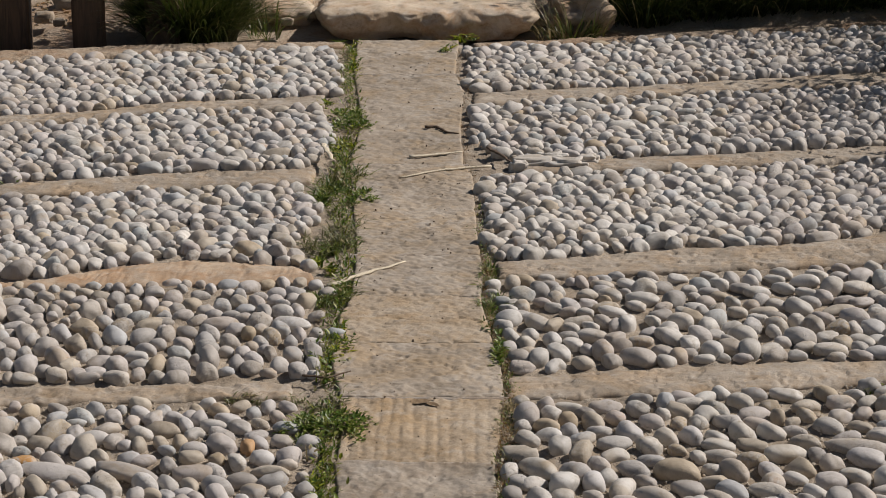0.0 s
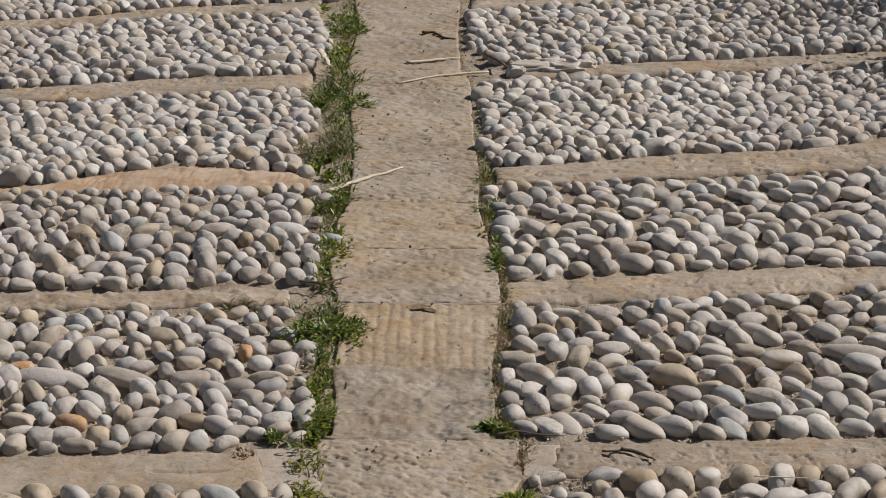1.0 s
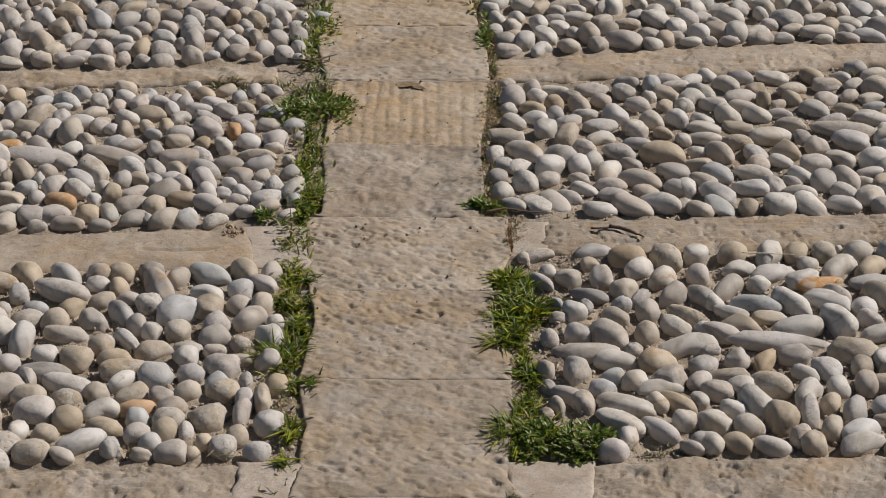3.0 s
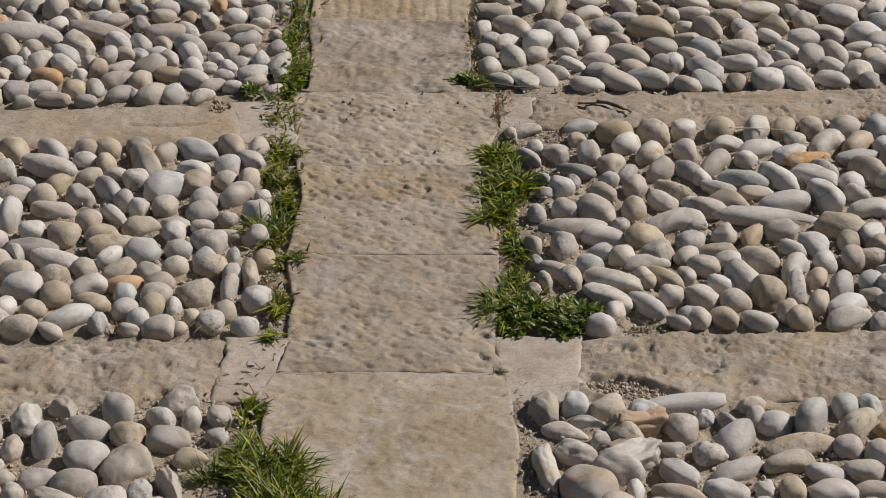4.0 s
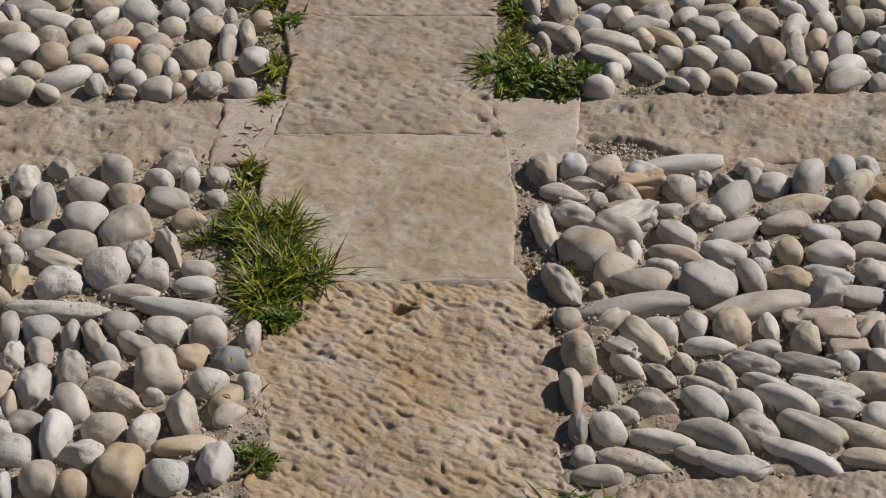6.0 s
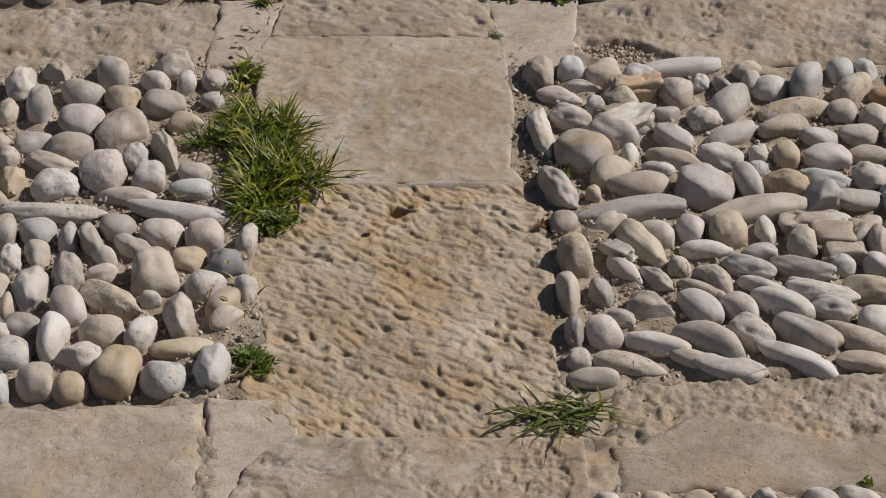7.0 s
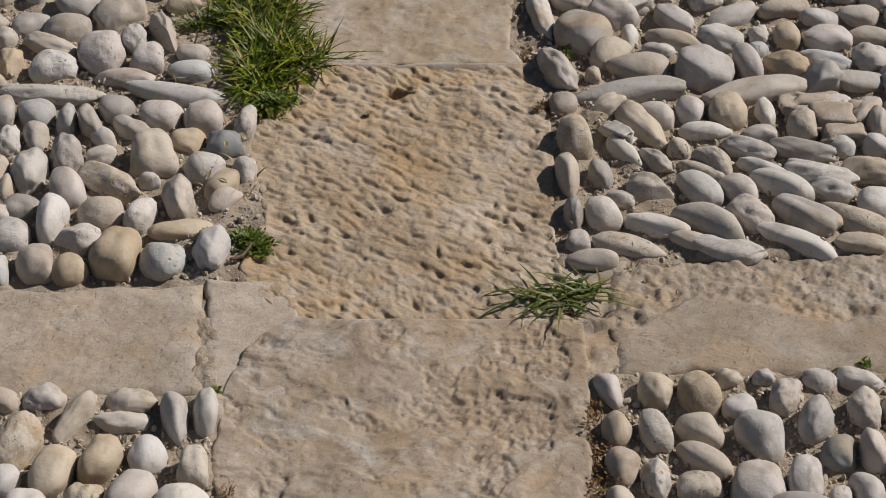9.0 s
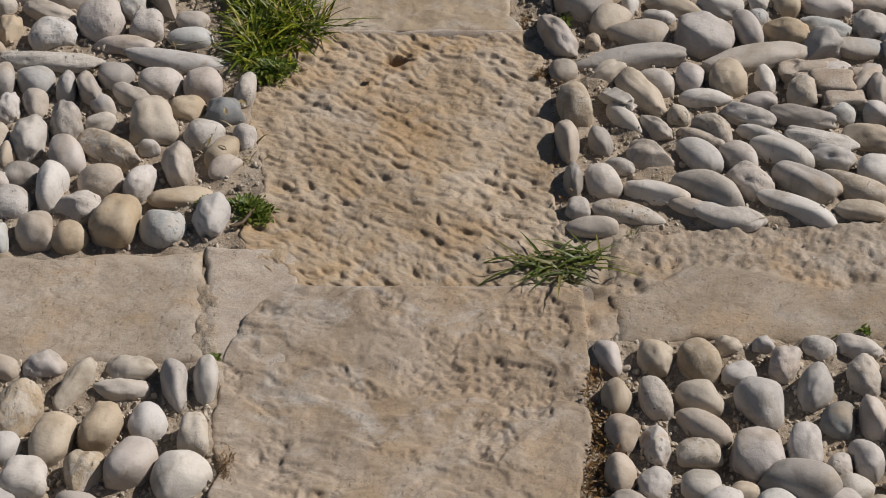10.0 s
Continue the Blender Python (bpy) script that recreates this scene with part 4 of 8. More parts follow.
course('left', 7, [
    (-0.315, 1.777, 61, 34, 51, 73, 't'), (-0.228, 1.768, 46, 29, 42, 92, 'g'), (-0.360, 1.758, 60, 37, 50, 71, 't'), (-0.401, 1.750, 37, 27, 34, 90, 'g'),
    (-0.281, 1.727, 64, 41, 53, 68, 'g'), (-0.327, 1.716, 48, 39, 43, 78, 't'), (-0.238, 1.711, 58, 51, 50, 54, 'g'), (-0.380, 1.708, 46, 45, 42, 90, 'g'),
])
course('right', 7, [
    (0.319, 1.903, 22, 18, 17, 0, 'g'), (0.285, 1.903, 26, 21, 19, 0, 'g'), (0.371, 1.901, 36, 25, 25, 144, 'g'), (0.411, 1.901, 47, 29, 28, 154, 'g'),
    (0.166, 1.883, 42, 24, 36, 103, 'g'), (0.212, 1.882, 40, 34, 37, 90, 't'), (0.337, 1.876, 43, 29, 36, 69, 'w'), (0.253, 1.875, 50, 38, 45, 101, 't'),
    (0.291, 1.860, 33, 28, 26, 0, 'g'), (0.412, 1.853, 49, 32, 44, 98, 'g'),
])
course('right', 7, [
    (0.363, 1.839, 56, 33, 49, 77, 'w'), (0.171, 1.824, 44, 29, 40, 94, 't'), (0.251, 1.823, 48, 36, 38, 130, 't'), (0.207, 1.820, 50, 29, 42, 106, 'g'),
    (0.307, 1.814, 57, 44, 52, 95, 'g'), (0.412, 1.796, 53, 27, 48, 95, 'g'), (0.378, 1.793, 38, 33, 34, 90, 'd'), (0.251, 1.781, 61, 27, 33, 133, 'g'),
    (0.173, 1.772, 43, 32, 39, 81, 'g'), (0.204, 1.753, 43, 27, 39, 94, 'g'),
])
course('right', 7, [
    (0.244, 1.747, 42, 34, 31, 0, 't'), (0.341, 1.746, 57, 33, 51, 85, 'g'), (0.297, 1.740, 55, 49, 50, 90, 'w'), (0.399, 1.738, 43, 30, 39, 97, 'g'), (0.372, 1.727, 37, 25, 32, 76, 'g'),
    (0.169, 1.718, 43, 29, 39, 94, 'g'), (0.200, 1.703, 36, 31, 33, 90, 'g'), (0.242, 1.701, 36, 34, 31, 0, 'w'), (0.282, 1.695, 31, 24, 22, 0, 'g'),
])
course('left', 5, [
    (-0.461, 3.483, 44, 36, 36, 129, 'g'), (-0.321, 3.482, 66, 34, 47, 117, 't'), (-0.508, 3.479, 52, 37, 37, 146, 't'), (-0.280, 3.479, 46, 31, 40, 75, 'g'),
    (-0.540, 3.478, 40, 39, 36, 90, 'g'), (-0.644, 3.470, 53, 43, 43, 133, 't'), (-0.586, 3.468, 62, 35, 40, 133, 'g'), (-0.371, 3.467, 70, 39, 41, 142, 'b'),
    (-0.419, 3.456, 46, 32, 39, 69, 'g'), (-0.293, 3.441, 61, 28, 33, 136, 'g'), (-0.537, 3.440, 37, 32, 29, 0, 'g'), (-0.504, 3.429, 40, 30, 36, 98, 't'),
    (-0.445, 3.426, 89, 37, 51, 116, 'g'), (-0.323, 3.417, 41, 37, 37, 90, 'g'),
])
course('left', 5, [
    (-0.587, 3.413, 86, 45, 42, 166, 'g'), (-0.648, 3.403, 39, 30, 36, 90, 'g'), (-0.369, 3.395, 68, 38, 43, 134, 'g'), (-0.483, 3.392, 37, 27, 25, 0, 'g'),
    (-0.521, 3.380, 46, 30, 34, 51, 'g'), (-0.321, 3.368, 37, 36, 33, 0, 'g'), (-0.452, 3.367, 43, 38, 39, 90, 'w'), (-0.288, 3.365, 52, 31, 44, 74, 'g'),
    (-0.618, 3.357, 38, 27, 25, 0, 'g'), (-0.563, 3.355, 44, 30, 34, 53, 'g'), (-0.365, 3.354, 45, 43, 41, 90, 't'), (-0.410, 3.342, 73, 50, 52, 43, 'g'),
    (-0.487, 3.332, 71, 30, 43, 119, 'g'), (-0.302, 3.318, 58, 37, 42, 49, 'g'),
])
course('left', 5, [
    (-0.263, 3.314, 29, 26, 26, 90, 'g'), (-0.583, 3.314, 42, 41, 39, 90, 't'), (-0.621, 3.313, 50, 36, 35, 33, 'g'), (-0.529, 3.310, 57, 36, 42, 125, 'g'),
    (-0.347, 3.299, 48, 41, 44, 90, 'g'), (-0.462, 3.295, 49, 29, 43, 102, 'g'), (-0.402, 3.278, 39, 37, 36, 90, 't'), (-0.438, 3.274, 39, 31, 36, 90, 'g'),
    (-0.562, 3.268, 66, 32, 30, 167, 'g'), (-0.471, 3.251, 57, 24, 30, 123, 'g'), (-0.621, 3.241, 62, 33, 56, 90, 'g'), (-0.506, 3.233, 42, 35, 38, 76, 'g'),
    (-0.382, 3.226, 42, 28, 25, 0, 'g'), (-0.343, 3.217, 32, 21, 19, 0, 'g'),
])
course('left', 5, [
    (-0.429, 3.216, 54, 38, 35, 16, 'g'), (-0.580, 3.200, 39, 37, 35, 90, 'w'), (-0.382, 3.198, 41, 34, 37, 90, 'g'), (-0.481, 3.192, 50, 36, 33, 0, 't'),
    (-0.536, 3.189, 48, 47, 43, 0, 't'), (-0.307, 3.188, 48, 21, 19, 173, 'g'), (-0.329, 3.167, 52, 46, 42, 0, 'g'), (-0.458, 3.157, 80, 35, 33, 12, 't'),
    (-0.370, 3.143, 38, 38, 34, 0, 'g'), (-0.574, 3.142, 89, 42, 39, 168, 'g'), (-0.418, 3.132, 50, 50, 46, 0, 'w'), (-0.591, 3.122, 50, 24, 42, 105, 'g'),
    (-0.461, 3.117, 53, 26, 37, 61, 'w'), (-0.292, 3.117, 37, 19, 34, 95, 'g'),
])
course('left', 5, [
    (-0.329, 3.117, 39, 36, 36, 90, 'g'), (-0.534, 3.108, 72, 37, 34, 167, 'g'), (-0.247, 3.108, 43, 34, 39, 90, 'g'), (-0.369, 3.092, 39, 37, 36, 90, 't'),
    (-0.321, 3.091, 47, 41, 37, 0, 't'), (-0.494, 3.087, 37, 37, 34, 0, 't'), (-0.444, 3.082, 53, 30, 33, 44, 'g'), (-0.403, 3.080, 36, 31, 28, 0, 'g'),
    (-0.584, 3.074, 47, 41, 38, 0, 'g'), (-0.288, 3.066, 41, 28, 37, 90, 'g'), (-0.532, 3.066, 43, 37, 34, 0, 'g'), (-0.264, 3.062, 50, 23, 43, 99, 'g'),
    (-0.432, 3.043, 52, 31, 30, 25, 'o'), (-0.385, 3.042, 41, 37, 33, 0, 'g'),
])
course('left', 5, [
    (-0.482, 3.034, 53, 35, 34, 27, 'w'), (-0.570, 3.031, 54, 51, 46, 0, 'g'), (-0.291, 3.029, 47, 22, 41, 81, 'g'), (-0.336, 3.013, 52, 50, 47, 90, 't'),
    (-0.386, 3.009, 43, 40, 36, 0, 't'), (-0.428, 3.009, 40, 29, 37, 90, 'b'), (-0.522, 3.007, 49, 41, 44, 90, 't'), (-0.251, 2.996, 44, 42, 40, 90, 'g'),
    (-0.472, 2.985, 53, 36, 35, 152, 't'), (-0.360, 2.978, 34, 21, 31, 90, 'g'), (-0.387, 2.976, 44, 35, 40, 90, 'g'), (-0.582, 2.973, 40, 27, 36, 90, 'w'),
    (-0.546, 2.970, 36, 34, 31, 0, 't'), (-0.422, 2.968, 38, 36, 32, 0, 'g'),
])
course('left', 5, [
    (-0.291, 2.962, 35, 30, 32, 90, 'g'), (-0.334, 2.948, 29, 22, 27, 90, 'g'), (-0.494, 2.946, 75, 36, 37, 32, 'g'), (-0.404, 2.943, 35, 30, 32, 90, 'g'),
    (-0.308, 2.931, 39, 37, 35, 90, 'g'), (-0.454, 2.930, 41, 27, 37, 90, 'g'), (-0.262, 2.921, 37, 33, 30, 0, 'g'), (-0.375, 2.918, 45, 39, 35, 0, 'g'),
    (-0.346, 2.918, 23, 22, 21, 90, 'g'), (-0.557, 2.917, 49, 41, 37, 0, 'g'), (-0.412, 2.913, 30, 21, 19, 0, 'w'), (-0.518, 2.910, 41, 23, 24, 146, 'g'),
])
course('right', 5, [
    (0.586, 3.570, 19, 12, 18, 90, 'g'), (0.205, 3.561, 58, 33, 30, 15, 'g'), (0.561, 3.559, 46, 39, 42, 90, 't'), (0.614, 3.557, 49, 48, 44, 0, 'w'), (0.517, 3.554, 46, 36, 40, 66, 't'),
    (0.365, 3.553, 43, 38, 39, 90, 'g'), (0.421, 3.552, 56, 41, 44, 51, 't'), (0.659, 3.551, 58, 39, 53, 90, 'b'), (0.123, 3.546, 49, 26, 24, 14, 'g'),
    (0.475, 3.541, 72, 38, 53, 63, 'g'), (0.101, 3.536, 24, 21, 21, 90, 'g'), (0.315, 3.534, 67, 39, 51, 118, 't'), (0.256, 3.530, 62, 48, 48, 140, 't'),
])
course('right', 5, [
    (0.532, 3.519, 33, 31, 28, 0, 'g'), (0.201, 3.517, 29, 26, 23, 0, 't'), (0.425, 3.500, 53, 32, 30, 15, 'g'), (0.623, 3.499, 75, 32, 43, 55, 'g'), (0.574, 3.498, 73, 37, 43, 45, 'g'),
    (0.275, 3.496, 54, 39, 44, 58, 'g'), (0.136, 3.489, 30, 24, 27, 90, 'g'), (0.474, 3.483, 73, 35, 35, 26, 'w'), (0.361, 3.476, 47, 34, 42, 90, 'g'),
    (0.217, 3.465, 47, 36, 42, 78, 'g'), (0.166, 3.463, 46, 36, 36, 139, 'w'), (0.519, 3.463, 62, 35, 37, 38, 'g'), (0.308, 3.459, 55, 39, 46, 63, 'g'),
])
course('right', 5, [
    (0.619, 3.455, 72, 30, 28, 20, 'g'), (0.126, 3.450, 50, 21, 28, 126, 'w'), (0.542, 3.450, 76, 32, 26, 24, 'o'), (0.449, 3.443, 35, 34, 32, 90, 'g'),
    (0.246, 3.424, 49, 38, 40, 55, 't'), (0.398, 3.422, 67, 31, 41, 55, 'g'), (0.563, 3.415, 51, 25, 28, 136, 'g'), (0.195, 3.407, 60, 25, 19, 152, 'w'),
    (0.320, 3.404, 56, 36, 44, 61, 'g'), (0.624, 3.404, 78, 40, 52, 124, 't'), (0.360, 3.403, 55, 29, 35, 129, 'g'), (0.271, 3.394, 47, 21, 31, 61, 'g'),
    (0.543, 3.386, 88, 37, 34, 132, 'g'),
])
course('right', 5, [
    (0.376, 3.384, 36, 26, 29, 121, 'g'), (0.488, 3.378, 84, 35, 43, 123, 'g'), (0.143, 3.377, 33, 15, 20, 126, 'w'), (0.438, 3.374, 76, 38, 35, 167, 'b'),
    (0.188, 3.369, 33, 20, 26, 114, 'g'), (0.594, 3.364, 42, 39, 35, 0, 'g'), (0.398, 3.348, 56, 24, 25, 146, 'g'), (0.277, 3.347, 45, 36, 41, 90, 'g'),
    (0.230, 3.332, 48, 30, 31, 141, 't'), (0.335, 3.331, 77, 32, 36, 141, 't'), (0.146, 3.329, 26, 20, 18, 0, 'g'), (0.453, 3.328, 50, 29, 26, 14, 'g'),
    (0.597, 3.328, 48, 27, 32, 128, 'g'),
])
course('right', 5, [
    (0.550, 3.313, 77, 42, 55, 120, 'g'), (0.409, 3.298, 75, 33, 38, 137, 't'), (0.313, 3.298, 52, 32, 35, 133, 'g'), (0.491, 3.295, 75, 41, 38, 14, 'g'),
    (0.356, 3.289, 33, 33, 30, 90, 'g'), (0.611, 3.281, 66, 33, 30, 8, 'g'), (0.375, 3.279, 61, 37, 34, 166, 'w'), (0.271, 3.275, 48, 36, 43, 104, 't'),
    (0.171, 3.275, 46, 35, 36, 131, 'g'), (0.218, 3.264, 69, 42, 47, 133, 'g'), (0.131, 3.258, 37, 24, 32, 103, 'g'), (0.461, 3.250, 156, 34, 32, 9, 'g'),
    (0.323, 3.233, 90, 38, 35, 12, 'g'),
])
course('right', 5, [
    (0.356, 3.227, 32, 28, 25, 0, 'g'), (0.561, 3.218, 79, 45, 44, 154, 't'), (0.182, 3.212, 99, 42, 33, 173, 'g'), (0.474, 3.207, 50, 39, 35, 0, 'w'),
    (0.431, 3.192, 61, 26, 30, 63, 't'), (0.393, 3.191, 47, 35, 42, 76, 'g'), (0.223, 3.190, 62, 32, 29, 172, 'g'), (0.601, 3.190, 54, 32, 44, 69, 'g'),
    (0.280, 3.187, 57, 44, 41, 18, 't'), (0.349, 3.178, 32, 32, 29, 90, 'g'), (0.567, 3.172, 38, 35, 35, 90, 'g'), (0.340, 3.172, 36, 35, 33, 90, 'g'),
    (0.514, 3.162, 48, 41, 41, 130, 'g'),
])
course('right', 5, [
    (0.122, 3.160, 41, 23, 34, 108, 'w'), (0.167, 3.152, 52, 38, 47, 95, 'g'), (0.481, 3.151, 46, 27, 30, 135, 'g'), (0.216, 3.141, 34, 29, 27, 0, 'b'),
    (0.374, 3.139, 66, 30, 29, 157, 't'), (0.296, 3.135, 55, 41, 45, 56, 'g'), (0.334, 3.130, 42, 27, 29, 47, 'g'), (0.246, 3.124, 42, 39, 38, 90, 'g'),
    (0.585, 3.120, 50, 36, 35, 149, 't'), (0.562, 3.119, 46, 32, 42, 90, 'g'), (0.430, 3.113, 70, 43, 45, 143, 't'), (0.391, 3.112, 39, 35, 32, 0, 'g'),
    (0.523, 3.111, 40, 33, 36, 90, 'g'),
])
course('right', 5, [
    (0.278, 3.110, 63, 27, 23, 12, 'g'), (0.125, 3.110, 31, 18, 26, 108, 'w'), (0.200, 3.103, 37, 35, 32, 0, 'g'), (0.355, 3.098, 48, 35, 34, 149, 'g'),
    (0.477, 3.085, 65, 30, 44, 63, 'g'), (0.154, 3.079, 71, 30, 32, 124, 'g'), (0.329, 3.070, 34, 25, 29, 115, 'g'), (0.298, 3.067, 67, 28, 27, 140, 't'),
    (0.271, 3.062, 40, 28, 36, 102, 'g'), (0.505, 3.059, 41, 28, 37, 82, 'g'), (0.405, 3.059, 68, 41, 50, 124, 'g'), (0.171, 3.057, 44, 31, 39, 103, 'g'),
    (0.577, 3.054, 35, 33, 32, 90, 'g'),
])
course('right', 5, [
    (0.228, 3.052, 84, 38, 37, 157, 'g'), (0.135, 3.049, 42, 20, 34, 108, 'w'), (0.373, 3.046, 43, 27, 28, 142, 'g'), (0.536, 3.037, 54, 30, 45, 71, 'g'),
    (0.120, 3.029, 28, 21, 24, 111, 'w'), (0.474, 3.027, 63, 27, 54, 81, 'g'), (0.575, 3.016, 38, 20, 18, 0, 'g'), (0.435, 3.015, 60, 42, 53, 102, 't'),
    (0.332, 3.013, 32, 30, 29, 90, 'g'), (0.304, 3.008, 40, 35, 36, 90, 'g'), (0.218, 3.006, 85, 36, 33, 135, 'g'), (0.343, 3.004, 53, 35, 38, 133, 'g'),
    (0.387, 2.994, 48, 37, 43, 103, 'g'),
])
course('right', 5, [
    (0.500, 2.988, 49, 29, 42, 77, 't'), (0.269, 2.984, 65, 29, 35, 133, 'g'), (0.536, 2.980, 59, 36, 37, 36, 'g'), (0.455, 2.964, 40, 30, 36, 90, 'g'),
    (0.325, 2.957, 33, 33, 30, 90, 'g'), (0.532, 2.950, 63, 34, 33, 24, 'g'), (0.371, 2.949, 44, 35, 34, 145, 't'), (0.334, 2.948, 44, 34, 36, 121, 'g'),
    (0.468, 2.948, 43, 33, 39, 90, 't'), (0.574, 2.942, 34, 27, 31, 90, 'g'), (0.415, 2.942, 50, 33, 30, 166, 'g'), (0.307, 2.937, 38, 17, 19, 140, 'g'),
])
course('left', 4, [
    (-0.330, 4.264, 48, 24, 27, 138, 'g'), (-0.412, 4.263, 50, 25, 30, 50, 't'), (-0.365, 4.262, 35, 26, 32, 90, 'g'), (-0.817, 4.256, 29, 23, 27, 90, 'g'),
    (-0.739, 4.244, 56, 24, 25, 140, 'g'), (-0.626, 4.244, 26, 20, 24, 90, 'g'), (-0.671, 4.241, 65, 27, 37, 126, 'g'), (-0.489, 4.239, 39, 23, 27, 126, 't'),
    (-0.449, 4.237, 48, 31, 35, 131, 't'), (-0.788, 4.233, 44, 30, 35, 61, 't'), (-0.388, 4.231, 32, 26, 29, 90, 'g'), (-0.548, 4.226, 47, 32, 41, 107, 'g'),
    (-0.588, 4.222, 51, 31, 35, 133, 'g'),
])
course('left', 4, [
    (-0.498, 4.209, 34, 30, 31, 90, 'g'), (-0.634, 4.207, 37, 32, 34, 90, 'g'), (-0.691, 4.205, 68, 36, 40, 137, 'b'), (-0.736, 4.203, 52, 25, 30, 49, 'g'),
    (-0.525, 4.202, 44, 29, 29, 145, 'g'), (-0.480, 4.201, 42, 28, 38, 80, 'g'), (-0.560, 4.199, 56, 29, 39, 60, 'g'), (-0.430, 4.197, 51, 31, 29, 162, 'g'),
    (-0.598, 4.181, 31, 26, 29, 90, 'g'), (-0.373, 4.178, 50, 21, 21, 151, 't'), (-0.696, 4.174, 36, 23, 21, 0, 'b'), (-0.452, 4.170, 61, 28, 26, 165, 'g'),
    (-0.502, 4.168, 58, 24, 34, 114, 'g'),
])
course('left', 4, [
    (-0.407, 4.162, 78, 33, 32, 133, 'g'), (-0.638, 4.145, 61, 31, 31, 30, 'g'), (-0.773, 4.144, 61, 41, 54, 104, 'g'), (-0.539, 4.143, 60, 42, 39, 0, 't'),
    (-0.730, 4.131, 71, 42, 55, 63, 't'), (-0.483, 4.127, 39, 28, 28, 39, 'w'), (-0.578, 4.127, 48, 35, 36, 138, 'w'), (-0.436, 4.123, 85, 36, 28, 128, 'g'),
    (-0.374, 4.122, 47, 25, 26, 31, 'g'), (-0.689, 4.120, 48, 32, 44, 90, 'g'), (-0.328, 4.093, 39, 33, 30, 0, 'g'), (-0.503, 4.090, 38, 26, 34, 101, 't'),
    (-0.616, 4.088, 45, 29, 37, 67, 'g'),
])
course('left', 4, [
    (-0.283, 4.087, 48, 35, 36, 41, 'g'), (-0.537, 4.086, 37, 24, 29, 123, 't'), (-0.781, 4.084, 32, 31, 28, 0, 'g'), (-0.371, 4.082, 57, 28, 34, 131, 'g'),
    (-0.741, 4.078, 53, 33, 31, 162, 't'), (-0.596, 4.072, 31, 27, 28, 90, 'g'), (-0.433, 4.072, 108, 45, 48, 123, 'g'), (-0.572, 4.072, 42, 27, 38, 93, 't'),
    (-0.701, 4.069, 70, 30, 41, 58, 'g'), (-0.384, 4.061, 38, 25, 34, 99, 'o'), (-0.475, 4.054, 49, 36, 33, 0, 'g'), (-0.523, 4.051, 45, 19, 18, 157, 'g'),
    (-0.664, 4.050, 61, 43, 55, 90, 't'),
])
course('left', 4, [
    (-0.771, 4.041, 33, 22, 20, 0, 'b'), (-0.271, 4.037, 27, 21, 25, 90, 'g'), (-0.739, 4.033, 25, 21, 23, 90, 'g'), (-0.631, 4.019, 60, 26, 35, 127, 't'),
    (-0.311, 4.019, 46, 42, 42, 90, 'g'), (-0.356, 4.015, 42, 38, 35, 0, 'g'), (-0.476, 4.015, 42, 35, 32, 0, 't'), (-0.432, 4.007, 35, 29, 32, 90, 't'),
    (-0.581, 4.006, 41, 35, 32, 0, 'g'), (-0.556, 4.001, 63, 27, 28, 28, 'g'), (-0.709, 3.998, 49, 30, 30, 147, 'g'), (-0.397, 3.994, 53, 28, 37, 121, 'w'),
    (-0.761, 3.993, 55, 30, 27, 10, 'o'),
])
course('left', 4, [
    (-0.311, 3.988, 48, 20, 15, 9, 'g'), (-0.511, 3.980, 46, 28, 36, 117, 'g'), (-0.649, 3.979, 42, 31, 35, 61, 'w'), (-0.337, 3.961, 86, 36, 19, 6, 't'),
    (-0.432, 3.952, 60, 28, 33, 133, 'g'), (-0.697, 3.950, 132, 55, 27, 159, 'g'), (-0.573, 3.943, 121, 51, 37, 158, 'g'), (-0.464, 3.942, 72, 40, 36, 0, 'g'),
    (-0.283, 3.932, 23, 19, 17, 0, 'g'), (-0.381, 3.914, 53, 37, 34, 0, 'g'), (-0.329, 3.911, 55, 36, 36, 34, 'g'), (-0.651, 3.907, 52, 24, 25, 152, 'g'),
    (-0.501, 3.895, 68, 28, 34, 124, 'g'),
])
course('left', 4, [
    (-0.538, 3.891, 70, 34, 43, 126, 'g'), (-0.463, 3.888, 49, 28, 35, 123, 't'), (-0.758, 3.887, 48, 23, 44, 90, 'g'), (-0.678, 3.884, 34, 34, 31, 90, 'g'),
    (-0.420, 3.880, 82, 38, 45, 133, 'g'), (-0.602, 3.879, 103, 43, 47, 129, 't'), (-0.275, 3.879, 34, 34, 31, 90, 'g'), (-0.719, 3.876, 67, 36, 46, 125, 't'),
    (-0.321, 3.864, 35, 25, 29, 63, 'g'), (-0.358, 3.862, 45, 35, 36, 135, 'g'), (-0.741, 3.858, 37, 19, 34, 90, 'g'), (-0.469, 3.854, 37, 26, 24, 0, 'g'),
    (-0.687, 3.851, 32, 19, 29, 90, 'g'),
])
